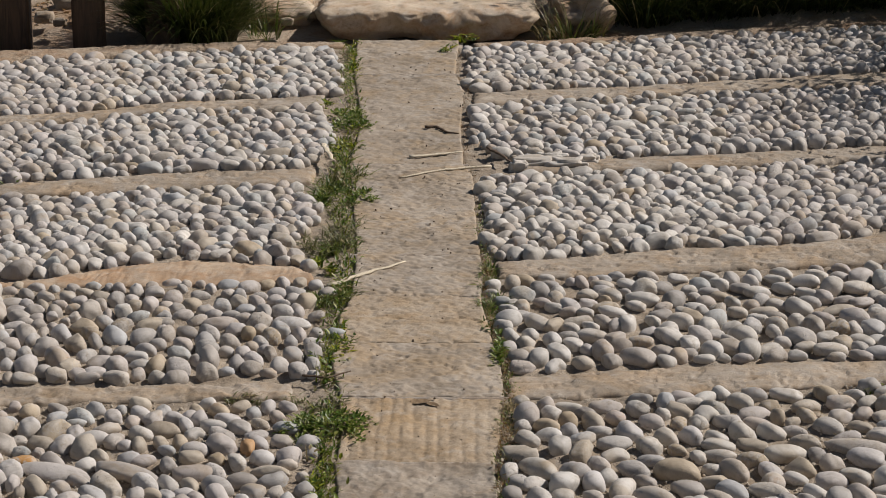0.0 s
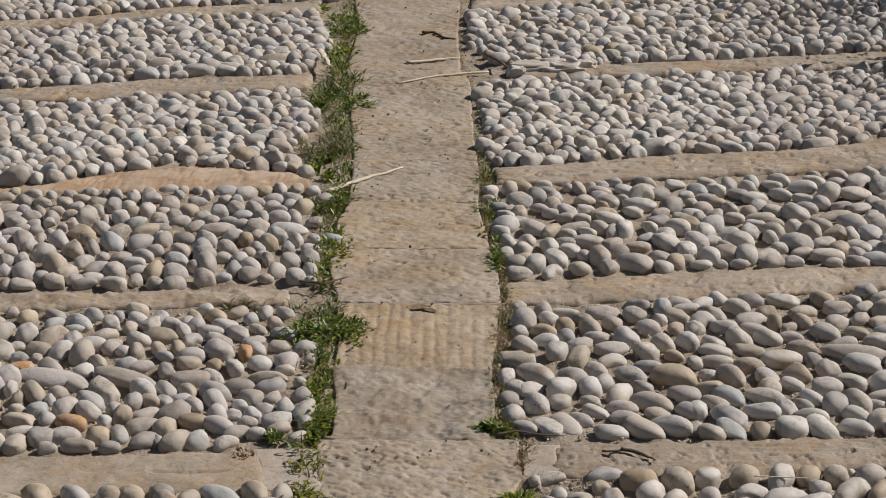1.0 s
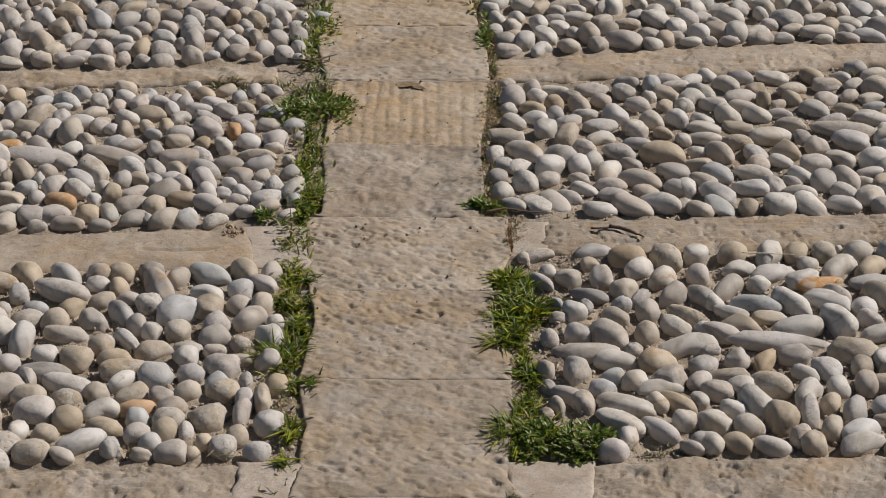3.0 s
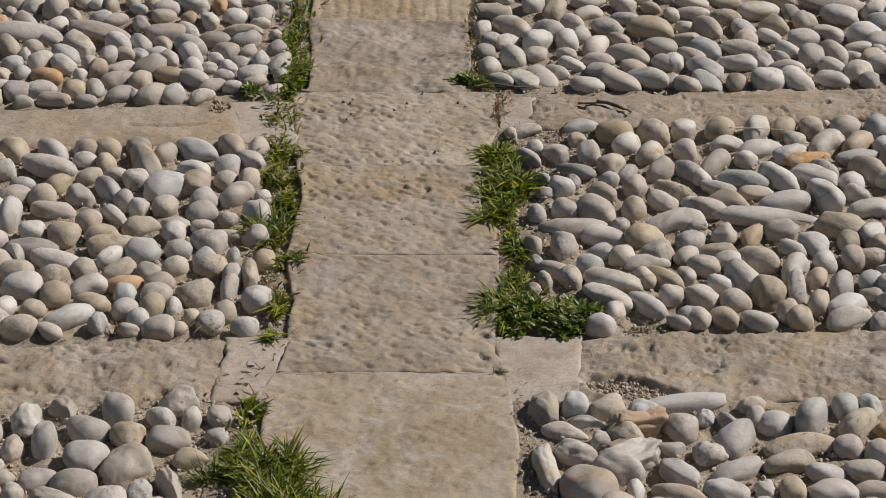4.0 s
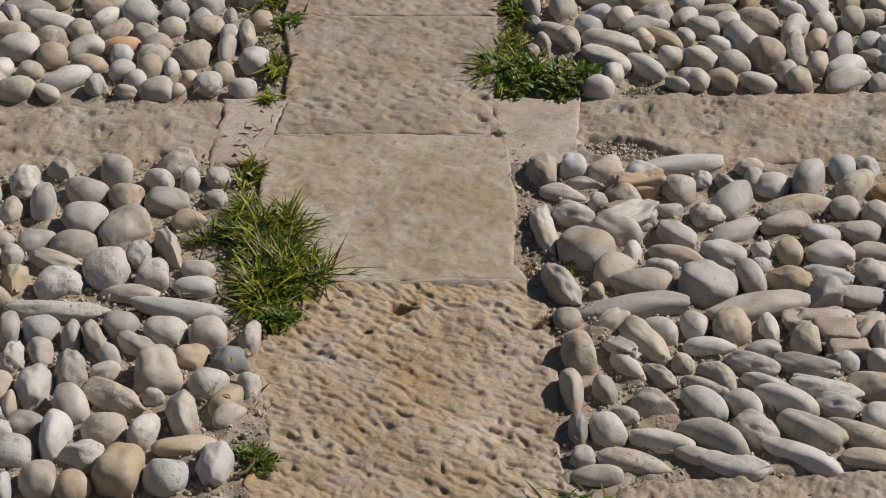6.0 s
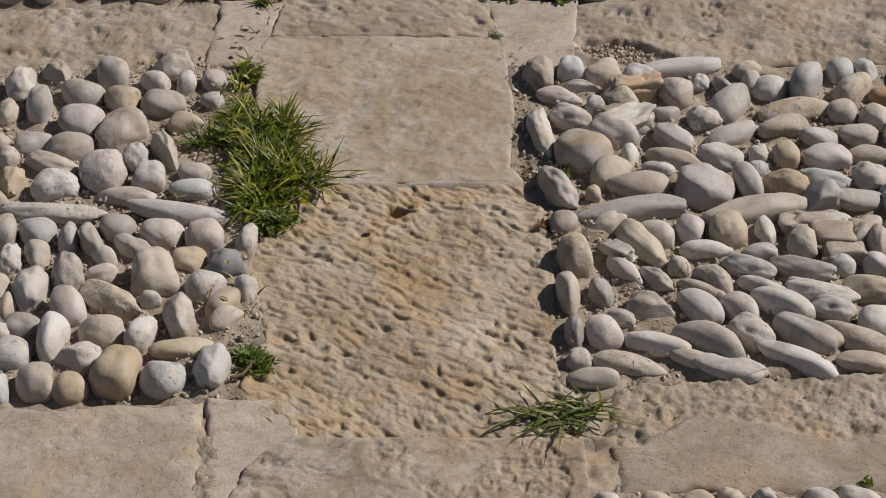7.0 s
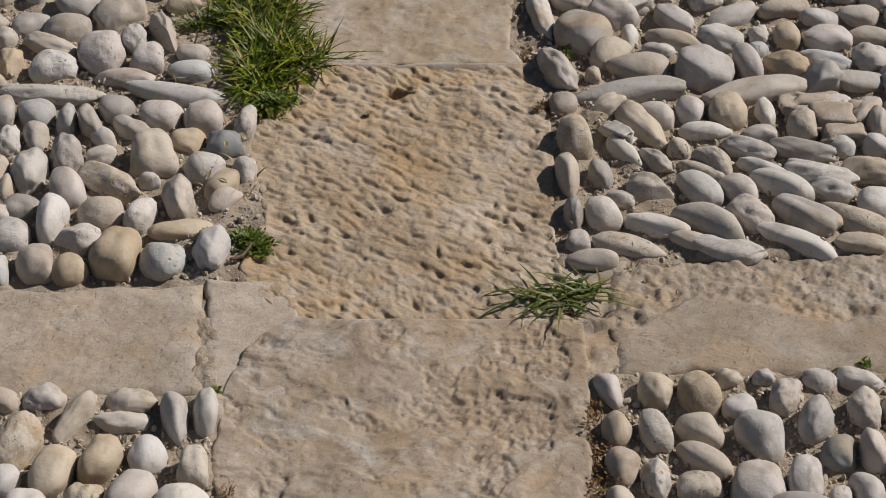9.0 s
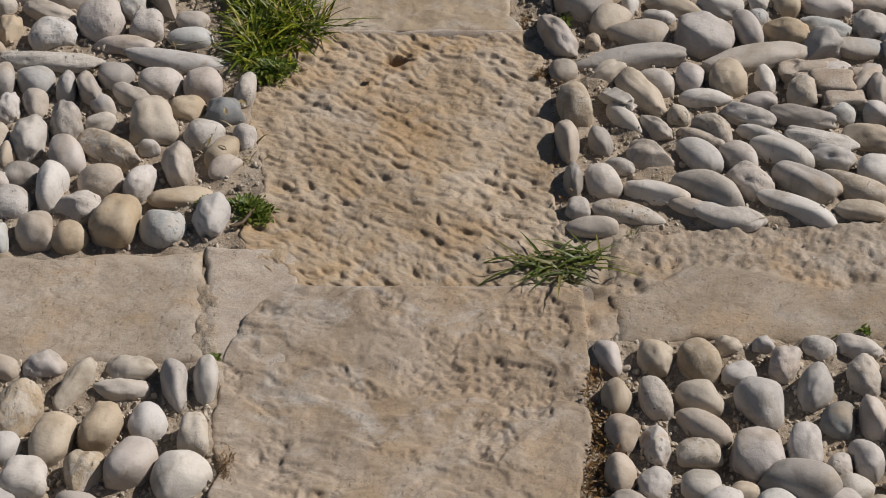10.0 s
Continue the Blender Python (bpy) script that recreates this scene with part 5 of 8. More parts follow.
course('left', 4, [
    (-0.519, 3.846, 48, 27, 29, 139, 't'), (-0.500, 3.845, 43, 29, 31, 133, 'g'), (-0.621, 3.843, 83, 35, 40, 134, 'g'), (-0.549, 3.843, 39, 30, 36, 90, 'g'),
    (-0.413, 3.836, 57, 33, 43, 120, 'g'), (-0.374, 3.832, 34, 21, 24, 128, 'g'), (-0.448, 3.829, 48, 26, 32, 126, 'g'), (-0.299, 3.822, 43, 30, 39, 97, 'g'),
    (-0.331, 3.817, 33, 28, 26, 0, 'g'), (-0.658, 3.816, 53, 36, 44, 65, 'g'), (-0.575, 3.812, 39, 28, 35, 90, 'g'), (-0.735, 3.808, 29, 28, 26, 90, 'w'),
    (-0.700, 3.806, 39, 37, 35, 90, 'b'),
])
course('left', 4, [
    (-0.266, 3.801, 56, 35, 44, 63, 'b'), (-0.619, 3.801, 57, 34, 42, 123, 'w'), (-0.351, 3.797, 60, 25, 21, 125, 'g'), (-0.380, 3.794, 28, 23, 21, 0, 'g'),
    (-0.476, 3.793, 64, 44, 48, 48, 'g'), (-0.407, 3.790, 45, 32, 41, 98, 'g'), (-0.521, 3.786, 50, 31, 31, 31, 'g'), (-0.557, 3.782, 46, 33, 42, 90, 't'),
    (-0.679, 3.772, 33, 28, 30, 90, 'g'), (-0.725, 3.772, 55, 33, 30, 0, 't'), (-0.307, 3.770, 55, 35, 35, 32, 'g'), (-0.436, 3.763, 65, 35, 32, 165, 't'),
    (-0.354, 3.762, 36, 23, 21, 0, 'g'),
])
course('left', 4, [
    (-0.585, 3.761, 33, 24, 30, 90, 'g'), (-0.263, 3.760, 33, 24, 30, 90, 'g'), (-0.640, 3.756, 60, 33, 33, 151, 'o'), (-0.399, 3.751, 59, 35, 35, 150, 'g'),
    (-0.521, 3.746, 58, 34, 32, 25, 'g'), (-0.303, 3.739, 49, 23, 23, 27, 'g'), (-0.484, 3.736, 48, 34, 42, 75, 't'), (-0.369, 3.723, 55, 28, 28, 28, 'g'),
    (-0.338, 3.720, 32, 25, 23, 0, 'g'), (-0.711, 3.715, 59, 28, 28, 27, 'g'), (-0.557, 3.710, 44, 31, 35, 123, 'b'), (-0.642, 3.702, 54, 38, 34, 0, 'g'),
    (-0.269, 3.702, 40, 22, 26, 48, 'g'),
])
course('left', 4, [
    (-0.587, 3.701, 45, 36, 41, 90, 't'), (-0.676, 3.694, 45, 43, 39, 0, 'g'), (-0.429, 3.685, 45, 38, 41, 90, 'b'), (-0.491, 3.685, 25, 18, 23, 90, 'g'),
    (-0.513, 3.682, 58, 32, 35, 40, 'g'), (-0.384, 3.681, 42, 25, 25, 30, 'w'), (-0.459, 3.679, 72, 37, 49, 57, 't'), (-0.614, 3.666, 55, 32, 29, 165, 'g'),
    (-0.714, 3.663, 40, 36, 36, 90, 't'), (-0.564, 3.662, 36, 25, 23, 0, 'g'), (-0.661, 3.656, 32, 25, 23, 0, 'g'),
])
course('right', 4, [
    (0.755, 4.352, 51, 32, 33, 36, 'g'), (0.641, 4.344, 57, 35, 39, 133, 't'), (0.451, 4.342, 45, 30, 36, 119, 'g'), (0.694, 4.338, 45, 27, 30, 133, 'w'),
    (0.568, 4.335, 60, 37, 35, 161, 'w'), (0.509, 4.334, 55, 32, 36, 134, 'g'), (0.419, 4.321, 50, 27, 27, 32, 'g'), (0.383, 4.321, 63, 29, 27, 164, 'g'),
    (0.304, 4.311, 65, 28, 30, 146, 'g'), (0.712, 4.298, 53, 30, 36, 53, 'g'), (0.663, 4.297, 53, 41, 38, 0, 'g'), (0.347, 4.296, 53, 33, 46, 78, 'g'),
    (0.483, 4.295, 61, 32, 39, 129, 'g'),
])
course('right', 4, [
    (0.391, 4.292, 63, 28, 27, 16, 'g'), (0.597, 4.278, 68, 32, 32, 30, 't'), (0.531, 4.277, 37, 35, 32, 0, 't'), (0.239, 4.268, 61, 35, 32, 0, 'g'), (0.171, 4.266, 58, 31, 29, 163, 'g'),
    (0.134, 4.265, 52, 33, 45, 104, 'g'), (0.434, 4.260, 66, 36, 41, 136, 'b'), (0.294, 4.257, 50, 37, 43, 115, 'w'), (0.369, 4.246, 68, 34, 38, 138, 't'),
    (0.697, 4.243, 48, 28, 36, 63, 'g'), (0.201, 4.242, 55, 26, 26, 150, 'g'), (0.140, 4.233, 43, 36, 39, 90, 'g'), (0.497, 4.233, 67, 37, 37, 32, 'g'),
])
course('right', 4, [
    (0.732, 4.230, 65, 27, 27, 24, 't'), (0.338, 4.227, 41, 24, 35, 104, 'g'), (0.097, 4.226, 62, 45, 56, 83, 'g'), (0.651, 4.226, 61, 34, 38, 44, 'g'),
    (0.591, 4.223, 59, 30, 44, 115, 't'), (0.540, 4.219, 50, 24, 44, 99, 't'), (0.253, 4.213, 45, 35, 37, 130, 'g'), (0.563, 4.197, 48, 20, 21, 40, 't'),
    (0.448, 4.196, 60, 34, 37, 136, 'g'), (0.169, 4.192, 50, 34, 45, 98, 't'), (0.212, 4.192, 62, 36, 50, 112, 't'), (0.731, 4.188, 40, 26, 24, 0, 'b'),
    (0.398, 4.188, 43, 36, 39, 90, 'g'),
])
course('right', 4, [
    (0.398, 4.188, 43, 30, 39, 90, 'g'), (0.313, 4.188, 77, 33, 44, 126, 'g'), (0.502, 4.187, 55, 31, 31, 148, 'g'), (0.363, 4.183, 41, 29, 37, 80, 't'),
    (0.680, 4.177, 66, 28, 26, 151, 't'), (0.132, 4.176, 79, 33, 33, 127, 't'), (0.625, 4.173, 72, 33, 37, 139, 'g'), (0.089, 4.173, 37, 30, 33, 90, 'g'),
    (0.563, 4.153, 70, 29, 29, 156, 'g'), (0.222, 4.149, 57, 27, 26, 164, 'g'), (0.518, 4.147, 66, 36, 46, 123, 'g'), (0.468, 4.145, 62, 37, 49, 116, 'g'),
    (0.273, 4.144, 62, 38, 45, 126, 'g'),
])
course('right', 4, [
    (0.717, 4.130, 74, 37, 36, 155, 'g'), (0.135, 4.129, 47, 38, 36, 153, 'g'), (0.422, 4.124, 63, 27, 32, 133, 'g'), (0.381, 4.123, 53, 35, 45, 111, 'g'),
    (0.647, 4.121, 71, 30, 26, 15, 'g'), (0.194, 4.114, 48, 33, 33, 37, 'g'), (0.338, 4.114, 54, 31, 40, 118, 't'), (0.096, 4.109, 49, 35, 38, 126, 'g'),
    (0.576, 4.097, 82, 35, 39, 140, 't'), (0.247, 4.092, 62, 38, 35, 17, 'g'), (0.482, 4.086, 76, 32, 23, 166, 't'), (0.424, 4.085, 80, 34, 23, 166, 'g'),
    (0.151, 4.076, 55, 35, 45, 65, 'w'),
])
course('right', 4, [
    (0.665, 4.074, 121, 51, 43, 165, 'g'), (0.304, 4.072, 59, 36, 44, 121, 'g'), (0.352, 4.059, 49, 20, 20, 152, 't'), (0.188, 4.050, 61, 34, 45, 61, 't'),
    (0.535, 4.041, 93, 44, 43, 24, 'g'), (0.419, 4.038, 82, 34, 30, 171, 'w'), (0.082, 4.037, 69, 40, 37, 163, 't'), (0.241, 4.035, 72, 30, 27, 23, 'g'),
    (0.385, 4.029, 33, 29, 30, 90, 'g'), (0.669, 4.028, 66, 48, 45, 159, 'g'), (0.302, 4.013, 146, 29, 27, 169, 'g'), (0.608, 4.004, 43, 41, 37, 0, 'g'),
    (0.215, 3.987, 55, 31, 39, 124, 'g'),
])
course('right', 4, [
    (0.552, 3.977, 73, 36, 44, 131, 't'), (0.404, 3.974, 39, 29, 27, 159, 'g'), (0.114, 3.971, 74, 43, 47, 137, 'w'), (0.499, 3.968, 62, 36, 36, 110, 'g'),
    (0.275, 3.966, 62, 42, 42, 145, 'g'), (0.441, 3.961, 89, 38, 53, 123, 'g'), (0.062, 3.961, 46, 28, 36, 63, 'w'), (0.346, 3.959, 82, 57, 56, 147, 't'),
    (0.173, 3.951, 71, 50, 54, 130, 'g'), (0.637, 3.940, 63, 39, 42, 135, 'g'), (0.698, 3.938, 62, 58, 56, 90, 'g'), (0.538, 3.935, 45, 27, 30, 136, 'g'),
    (0.226, 3.931, 50, 34, 45, 82, 'g'),
])
course('right', 4, [
    (0.597, 3.923, 53, 40, 36, 0, 'g'), (0.400, 3.919, 53, 37, 34, 0, 't'), (0.287, 3.915, 54, 27, 32, 132, 'g'), (0.202, 3.913, 53, 38, 48, 90, 'g'), (0.077, 3.912, 41, 31, 31, 139, 'g'),
    (0.103, 3.908, 66, 29, 32, 38, 'g'), (0.153, 3.906, 58, 49, 53, 90, 'g'), (0.681, 3.883, 48, 28, 27, 16, 'g'), (0.247, 3.881, 63, 35, 46, 60, 'g'),
    (0.352, 3.879, 61, 43, 43, 144, 'g'), (0.489, 3.878, 75, 39, 39, 151, 'g'), (0.429, 3.876, 61, 38, 41, 136, 'g'), (0.563, 3.875, 59, 29, 35, 132, 'g'),
])
course('right', 4, [
    (0.065, 3.861, 39, 33, 35, 90, 'g'), (0.200, 3.855, 54, 23, 24, 143, 'g'), (0.635, 3.853, 86, 38, 52, 123, 'g'), (0.148, 3.850, 39, 37, 35, 90, 'g'),
    (0.301, 3.850, 83, 44, 46, 146, 'g'), (0.546, 3.845, 59, 25, 30, 134, 'g'), (0.666, 3.843, 37, 22, 22, 149, 'g'), (0.402, 3.841, 58, 31, 37, 131, 'g'),
    (0.596, 3.840, 59, 42, 54, 83, 'g'), (0.109, 3.839, 64, 41, 56, 103, 'g'), (0.517, 3.834, 76, 32, 32, 117, 'g'), (0.249, 3.829, 66, 31, 31, 152, 'g'),
    (0.474, 3.818, 70, 36, 36, 152, 'g'),
])
course('right', 4, [
    (0.359, 3.817, 54, 33, 36, 137, 'g'), (0.372, 3.815, 46, 33, 42, 90, 'g'), (0.205, 3.813, 64, 27, 24, 144, 'g'), (0.626, 3.802, 50, 34, 39, 124, 'g'),
    (0.307, 3.802, 46, 31, 28, 0, 'g'), (0.073, 3.800, 46, 35, 42, 90, 'w'), (0.554, 3.797, 86, 36, 36, 143, 'g'), (0.252, 3.790, 73, 31, 21, 159, 'g'),
    (0.420, 3.787, 87, 41, 49, 133, 'g'), (0.178, 3.783, 74, 31, 30, 130, 'g'), (0.666, 3.783, 49, 44, 42, 49, 'g'), (0.155, 3.762, 93, 39, 26, 116, 'g'),
    (0.326, 3.751, 78, 44, 47, 140, 'g'),
])
course('right', 4, [
    (0.127, 3.750, 96, 40, 27, 120, 'g'), (0.620, 3.750, 59, 35, 35, 150, 'g'), (0.091, 3.749, 64, 27, 24, 136, 'g'), (0.362, 3.747, 38, 27, 34, 90, 'g'),
    (0.281, 3.742, 103, 43, 36, 136, 'g'), (0.419, 3.741, 85, 36, 29, 117, 'b'), (0.515, 3.737, 62, 56, 56, 90, 'g'), (0.560, 3.736, 70, 45, 56, 117, 'g'),
    (0.465, 3.735, 43, 33, 39, 90, 't'), (0.226, 3.729, 74, 32, 30, 166, 'g'), (0.383, 3.728, 55, 33, 38, 130, 't'),
])
course('left', 3, [
    (-0.389, 4.985, 43, 27, 36, 110, 'g'), (-0.356, 4.983, 34, 28, 31, 90, 't'), (-0.619, 4.982, 40, 28, 25, 0, 'g'), (-0.560, 4.977, 24, 21, 22, 90, 'g'),
    (-0.423, 4.976, 35, 31, 28, 0, 't'), (-0.321, 4.976, 34, 30, 31, 90, 'g'), (-0.589, 4.975, 28, 21, 25, 90, 'g'), (-0.501, 4.974, 44, 34, 31, 0, 'g'),
    (-0.779, 4.962, 33, 28, 25, 0, 'b'), (-0.933, 4.960, 28, 26, 25, 90, 't'), (-0.459, 4.953, 53, 36, 38, 43, 'g'), (-0.656, 4.953, 34, 30, 31, 90, 'g'),
    (-0.894, 4.953, 37, 28, 25, 0, 'g'), (-0.743, 4.952, 24, 19, 22, 90, 'g'),
])
course('left', 3, [
    (-0.725, 4.948, 44, 24, 33, 116, 'g'), (-0.534, 4.948, 41, 21, 30, 117, 'g'), (-0.817, 4.947, 30, 24, 22, 0, 'g'), (-0.594, 4.947, 38, 18, 23, 127, 'g'),
    (-0.855, 4.942, 28, 23, 25, 90, 'g'), (-0.686, 4.933, 44, 28, 39, 101, 'g'), (-0.947, 4.927, 35, 24, 22, 0, 'g'), (-0.647, 4.923, 39, 34, 31, 0, 'g'),
    (-0.362, 4.922, 85, 36, 33, 124, 'g'), (-0.295, 4.920, 35, 34, 31, 0, 'g'), (-0.398, 4.919, 41, 34, 31, 0, 'g'), (-0.790, 4.917, 41, 26, 25, 158, 't'),
    (-0.496, 4.915, 32, 31, 28, 0, 'g'), (-0.907, 4.908, 59, 25, 30, 124, 'g'),
])
course('left', 3, [
    (-0.472, 4.906, 37, 25, 34, 90, 'g'), (-0.552, 4.903, 55, 23, 22, 18, 'g'), (-0.868, 4.899, 64, 27, 26, 137, 'g'), (-0.755, 4.897, 39, 31, 28, 0, 't'),
    (-0.431, 4.896, 34, 24, 21, 0, 'g'), (-0.606, 4.888, 49, 33, 38, 56, 'g'), (-0.820, 4.887, 38, 32, 34, 90, 'w'), (-0.689, 4.880, 31, 30, 28, 90, 'g'),
    (-0.361, 4.879, 34, 32, 31, 90, 'g'), (-0.397, 4.871, 34, 34, 31, 0, 'g'), (-0.719, 4.865, 51, 34, 46, 90, 'g'), (-0.471, 4.863, 69, 29, 35, 129, 't'),
    (-0.793, 4.859, 34, 34, 31, 0, 'g'), (-0.434, 4.856, 63, 26, 36, 120, 'g'),
])
course('left', 3, [
    (-0.382, 4.855, 41, 17, 15, 0, 'g'), (-0.928, 4.851, 46, 31, 28, 0, 'g'), (-0.897, 4.849, 28, 27, 25, 0, 'g'), (-0.830, 4.840, 32, 24, 21, 0, 'g'),
    (-0.748, 4.840, 44, 25, 36, 110, 'g'), (-0.648, 4.839, 44, 34, 40, 90, 'g'), (-0.563, 4.838, 40, 39, 37, 90, 't'), (-0.502, 4.835, 40, 36, 36, 90, 'g'),
    (-0.676, 4.834, 37, 34, 34, 90, 't'), (-0.613, 4.833, 30, 27, 27, 90, 'g'), (-0.863, 4.833, 46, 25, 32, 124, 't'), (-0.589, 4.818, 34, 33, 30, 0, 'g'),
    (-0.798, 4.817, 33, 19, 18, 20, 'g'), (-0.452, 4.809, 41, 33, 30, 0, 'g'),
])
course('left', 3, [
    (-0.531, 4.807, 37, 36, 33, 90, 'g'), (-0.912, 4.805, 39, 30, 27, 0, 'g'), (-0.350, 4.803, 68, 29, 38, 115, 'g'), (-0.872, 4.800, 43, 37, 34, 0, 'g'),
    (-0.381, 4.797, 61, 35, 40, 132, 'g'), (-0.761, 4.796, 60, 45, 55, 90, 'g'), (-0.412, 4.795, 50, 29, 42, 107, 'g'), (-0.831, 4.790, 45, 31, 40, 100, 'g'),
    (-0.619, 4.787, 45, 30, 37, 65, 'g'), (-0.512, 4.784, 34, 23, 21, 0, 'g'), (-0.692, 4.782, 55, 35, 48, 106, 'g'), (-0.722, 4.777, 40, 23, 32, 110, 'g'),
    (-0.478, 4.777, 45, 23, 21, 0, 'g'), (-0.309, 4.773, 34, 30, 27, 0, 'g'),
])
course('left', 3, [
    (-0.575, 4.773, 47, 32, 30, 23, 'g'), (-0.612, 4.772, 34, 33, 30, 0, 'g'), (-0.832, 4.767, 23, 20, 18, 0, 'g'), (-0.786, 4.763, 33, 25, 30, 90, 'g'),
    (-0.896, 4.760, 64, 35, 37, 144, 'g'), (-0.414, 4.759, 40, 26, 24, 0, 'g'), (-0.660, 4.759, 45, 40, 36, 0, 'b'), (-0.861, 4.753, 30, 29, 27, 90, 'g'),
    (-0.542, 4.748, 61, 26, 28, 43, 'g'), (-0.357, 4.732, 108, 45, 30, 155, 'g'), (-0.802, 4.730, 22, 16, 15, 0, 'g'), (-0.879, 4.729, 34, 26, 24, 0, 'g'),
    (-0.495, 4.728, 101, 42, 30, 173, 'g'), (-0.606, 4.727, 40, 33, 30, 0, 'g'),
])
course('left', 3, [
    (-0.723, 4.726, 53, 32, 40, 122, 'g'), (-0.631, 4.720, 92, 39, 33, 26, 't'), (-0.850, 4.717, 33, 29, 30, 90, 'g'), (-0.685, 4.710, 53, 30, 37, 55, 'g'),
    (-0.759, 4.703, 85, 36, 36, 154, 't'), (-0.819, 4.701, 29, 25, 27, 90, 'g'), (-0.897, 4.700, 49, 30, 27, 0, 'g'), (-0.459, 4.693, 44, 36, 32, 0, 'g'),
    (-0.414, 4.687, 35, 29, 32, 90, 'g'), (-0.375, 4.683, 60, 35, 46, 119, 'g'), (-0.265, 4.674, 37, 29, 26, 0, 'b'), (-0.303, 4.673, 29, 26, 26, 90, 'g'),
    (-0.435, 4.669, 39, 29, 35, 90, 't'), (-0.556, 4.667, 50, 34, 35, 138, 'g'),
])
course('left', 3, [
    (-0.834, 4.666, 32, 20, 30, 90, 'g'), (-0.511, 4.666, 57, 33, 43, 119, 'g'), (-0.602, 4.666, 42, 24, 38, 90, 'g'), (-0.742, 4.665, 44, 31, 36, 120, 't'),
    (-0.899, 4.661, 29, 26, 24, 0, 'g'), (-0.335, 4.659, 49, 26, 38, 111, 'g'), (-0.796, 4.656, 55, 35, 42, 121, 'g'), (-0.592, 4.653, 48, 33, 44, 90, 'g'),
    (-0.389, 4.642, 62, 34, 46, 117, 't'), (-0.690, 4.641, 95, 40, 48, 115, 'g'), (-0.862, 4.641, 65, 38, 54, 109, 'g'), (-0.638, 4.640, 62, 39, 45, 51, 'g'),
    (-0.349, 4.620, 35, 26, 32, 90, 'g'), (-0.845, 4.619, 42, 33, 38, 90, 'g'),
])
course('left', 3, [
    (-0.468, 4.616, 51, 34, 41, 117, 'g'), (-0.305, 4.613, 39, 28, 26, 0, 'g'), (-0.408, 4.609, 51, 28, 36, 121, 'g'), (-0.723, 4.606, 60, 24, 44, 108, 'g'),
    (-0.511, 4.602, 59, 38, 51, 105, 'g'), (-0.603, 4.601, 35, 33, 32, 90, 'g'), (-0.884, 4.597, 38, 37, 35, 90, 'g'), (-0.759, 4.596, 66, 36, 45, 126, 't'),
    (-0.555, 4.594, 60, 31, 39, 127, 'g'), (-0.423, 4.590, 30, 25, 23, 0, 'g'), (-0.814, 4.576, 57, 45, 49, 64, 'g'), (-0.394, 4.573, 32, 28, 26, 0, 'g'),
    (-0.620, 4.567, 49, 34, 35, 139, 'g'), (-0.469, 4.564, 32, 31, 28, 0, 'g'),
])
course('left', 3, [
    (-0.698, 4.560, 28, 24, 26, 90, 'g'), (-0.662, 4.559, 48, 28, 29, 35, 'g'), (-0.436, 4.554, 34, 30, 31, 90, 'g'), (-0.303, 4.551, 51, 36, 46, 97, 'g'),
    (-0.382, 4.550, 41, 23, 34, 108, 'g'), (-0.555, 4.541, 49, 36, 37, 134, 'b'), (-0.848, 4.539, 41, 30, 35, 114, 'g'), (-0.341, 4.535, 49, 37, 43, 110, 'g'),
    (-0.878, 4.531, 41, 33, 37, 90, 'g'), (-0.635, 4.528, 55, 27, 26, 163, 'g'), (-0.731, 4.526, 48, 31, 38, 61, 'g'), (-0.497, 4.516, 70, 37, 56, 110, 'g'),
    (-0.411, 4.516, 68, 29, 30, 126, 'g'), (-0.779, 4.511, 70, 43, 53, 122, 'g'),
])
course('left', 3, [
    (-0.517, 4.507, 55, 23, 30, 125, 'g'), (-0.441, 4.494, 43, 30, 39, 90, 'g'), (-0.702, 4.493, 60, 33, 34, 34, 'g'), (-0.623, 4.483, 43, 31, 28, 0, 'g'),
    (-0.297, 4.481, 46, 27, 41, 100, 'g'), (-0.871, 4.478, 37, 28, 34, 90, 'g'), (-0.360, 4.478, 47, 35, 42, 77, 'g'), (-0.837, 4.475, 47, 43, 42, 90, 'g'),
    (-0.751, 4.469, 52, 30, 38, 60, 't'), (-0.412, 4.467, 40, 40, 36, 0, 'g'), (-0.664, 4.466, 54, 42, 48, 104, 'g'), (-0.587, 4.465, 68, 36, 56, 73, 't'),
    (-0.549, 4.457, 57, 45, 50, 108, 'g'), (-0.325, 4.450, 47, 37, 42, 106, 'g'),
])
course('left', 3, [
    (-0.458, 4.447, 32, 21, 19, 0, 'g'), (-0.795, 4.445, 37, 32, 34, 90, 'g'), (-0.379, 4.442, 32, 21, 19, 0, 'g'), (-0.700, 4.442, 44, 30, 28, 21, 'g'),
    (-0.730, 4.435, 38, 31, 28, 0, 'g'), (-0.294, 4.433, 25, 24, 22, 0, 'g'), (-0.619, 4.425, 36, 27, 33, 90, 'g'), (-0.770, 4.422, 42, 40, 36, 0, 't'),
    (-0.711, 4.414, 63, 27, 17, 0, 'g'), (-0.857, 4.409, 31, 21, 28, 90, 'g'), (-0.825, 4.404, 53, 27, 25, 0, 'w'),
])
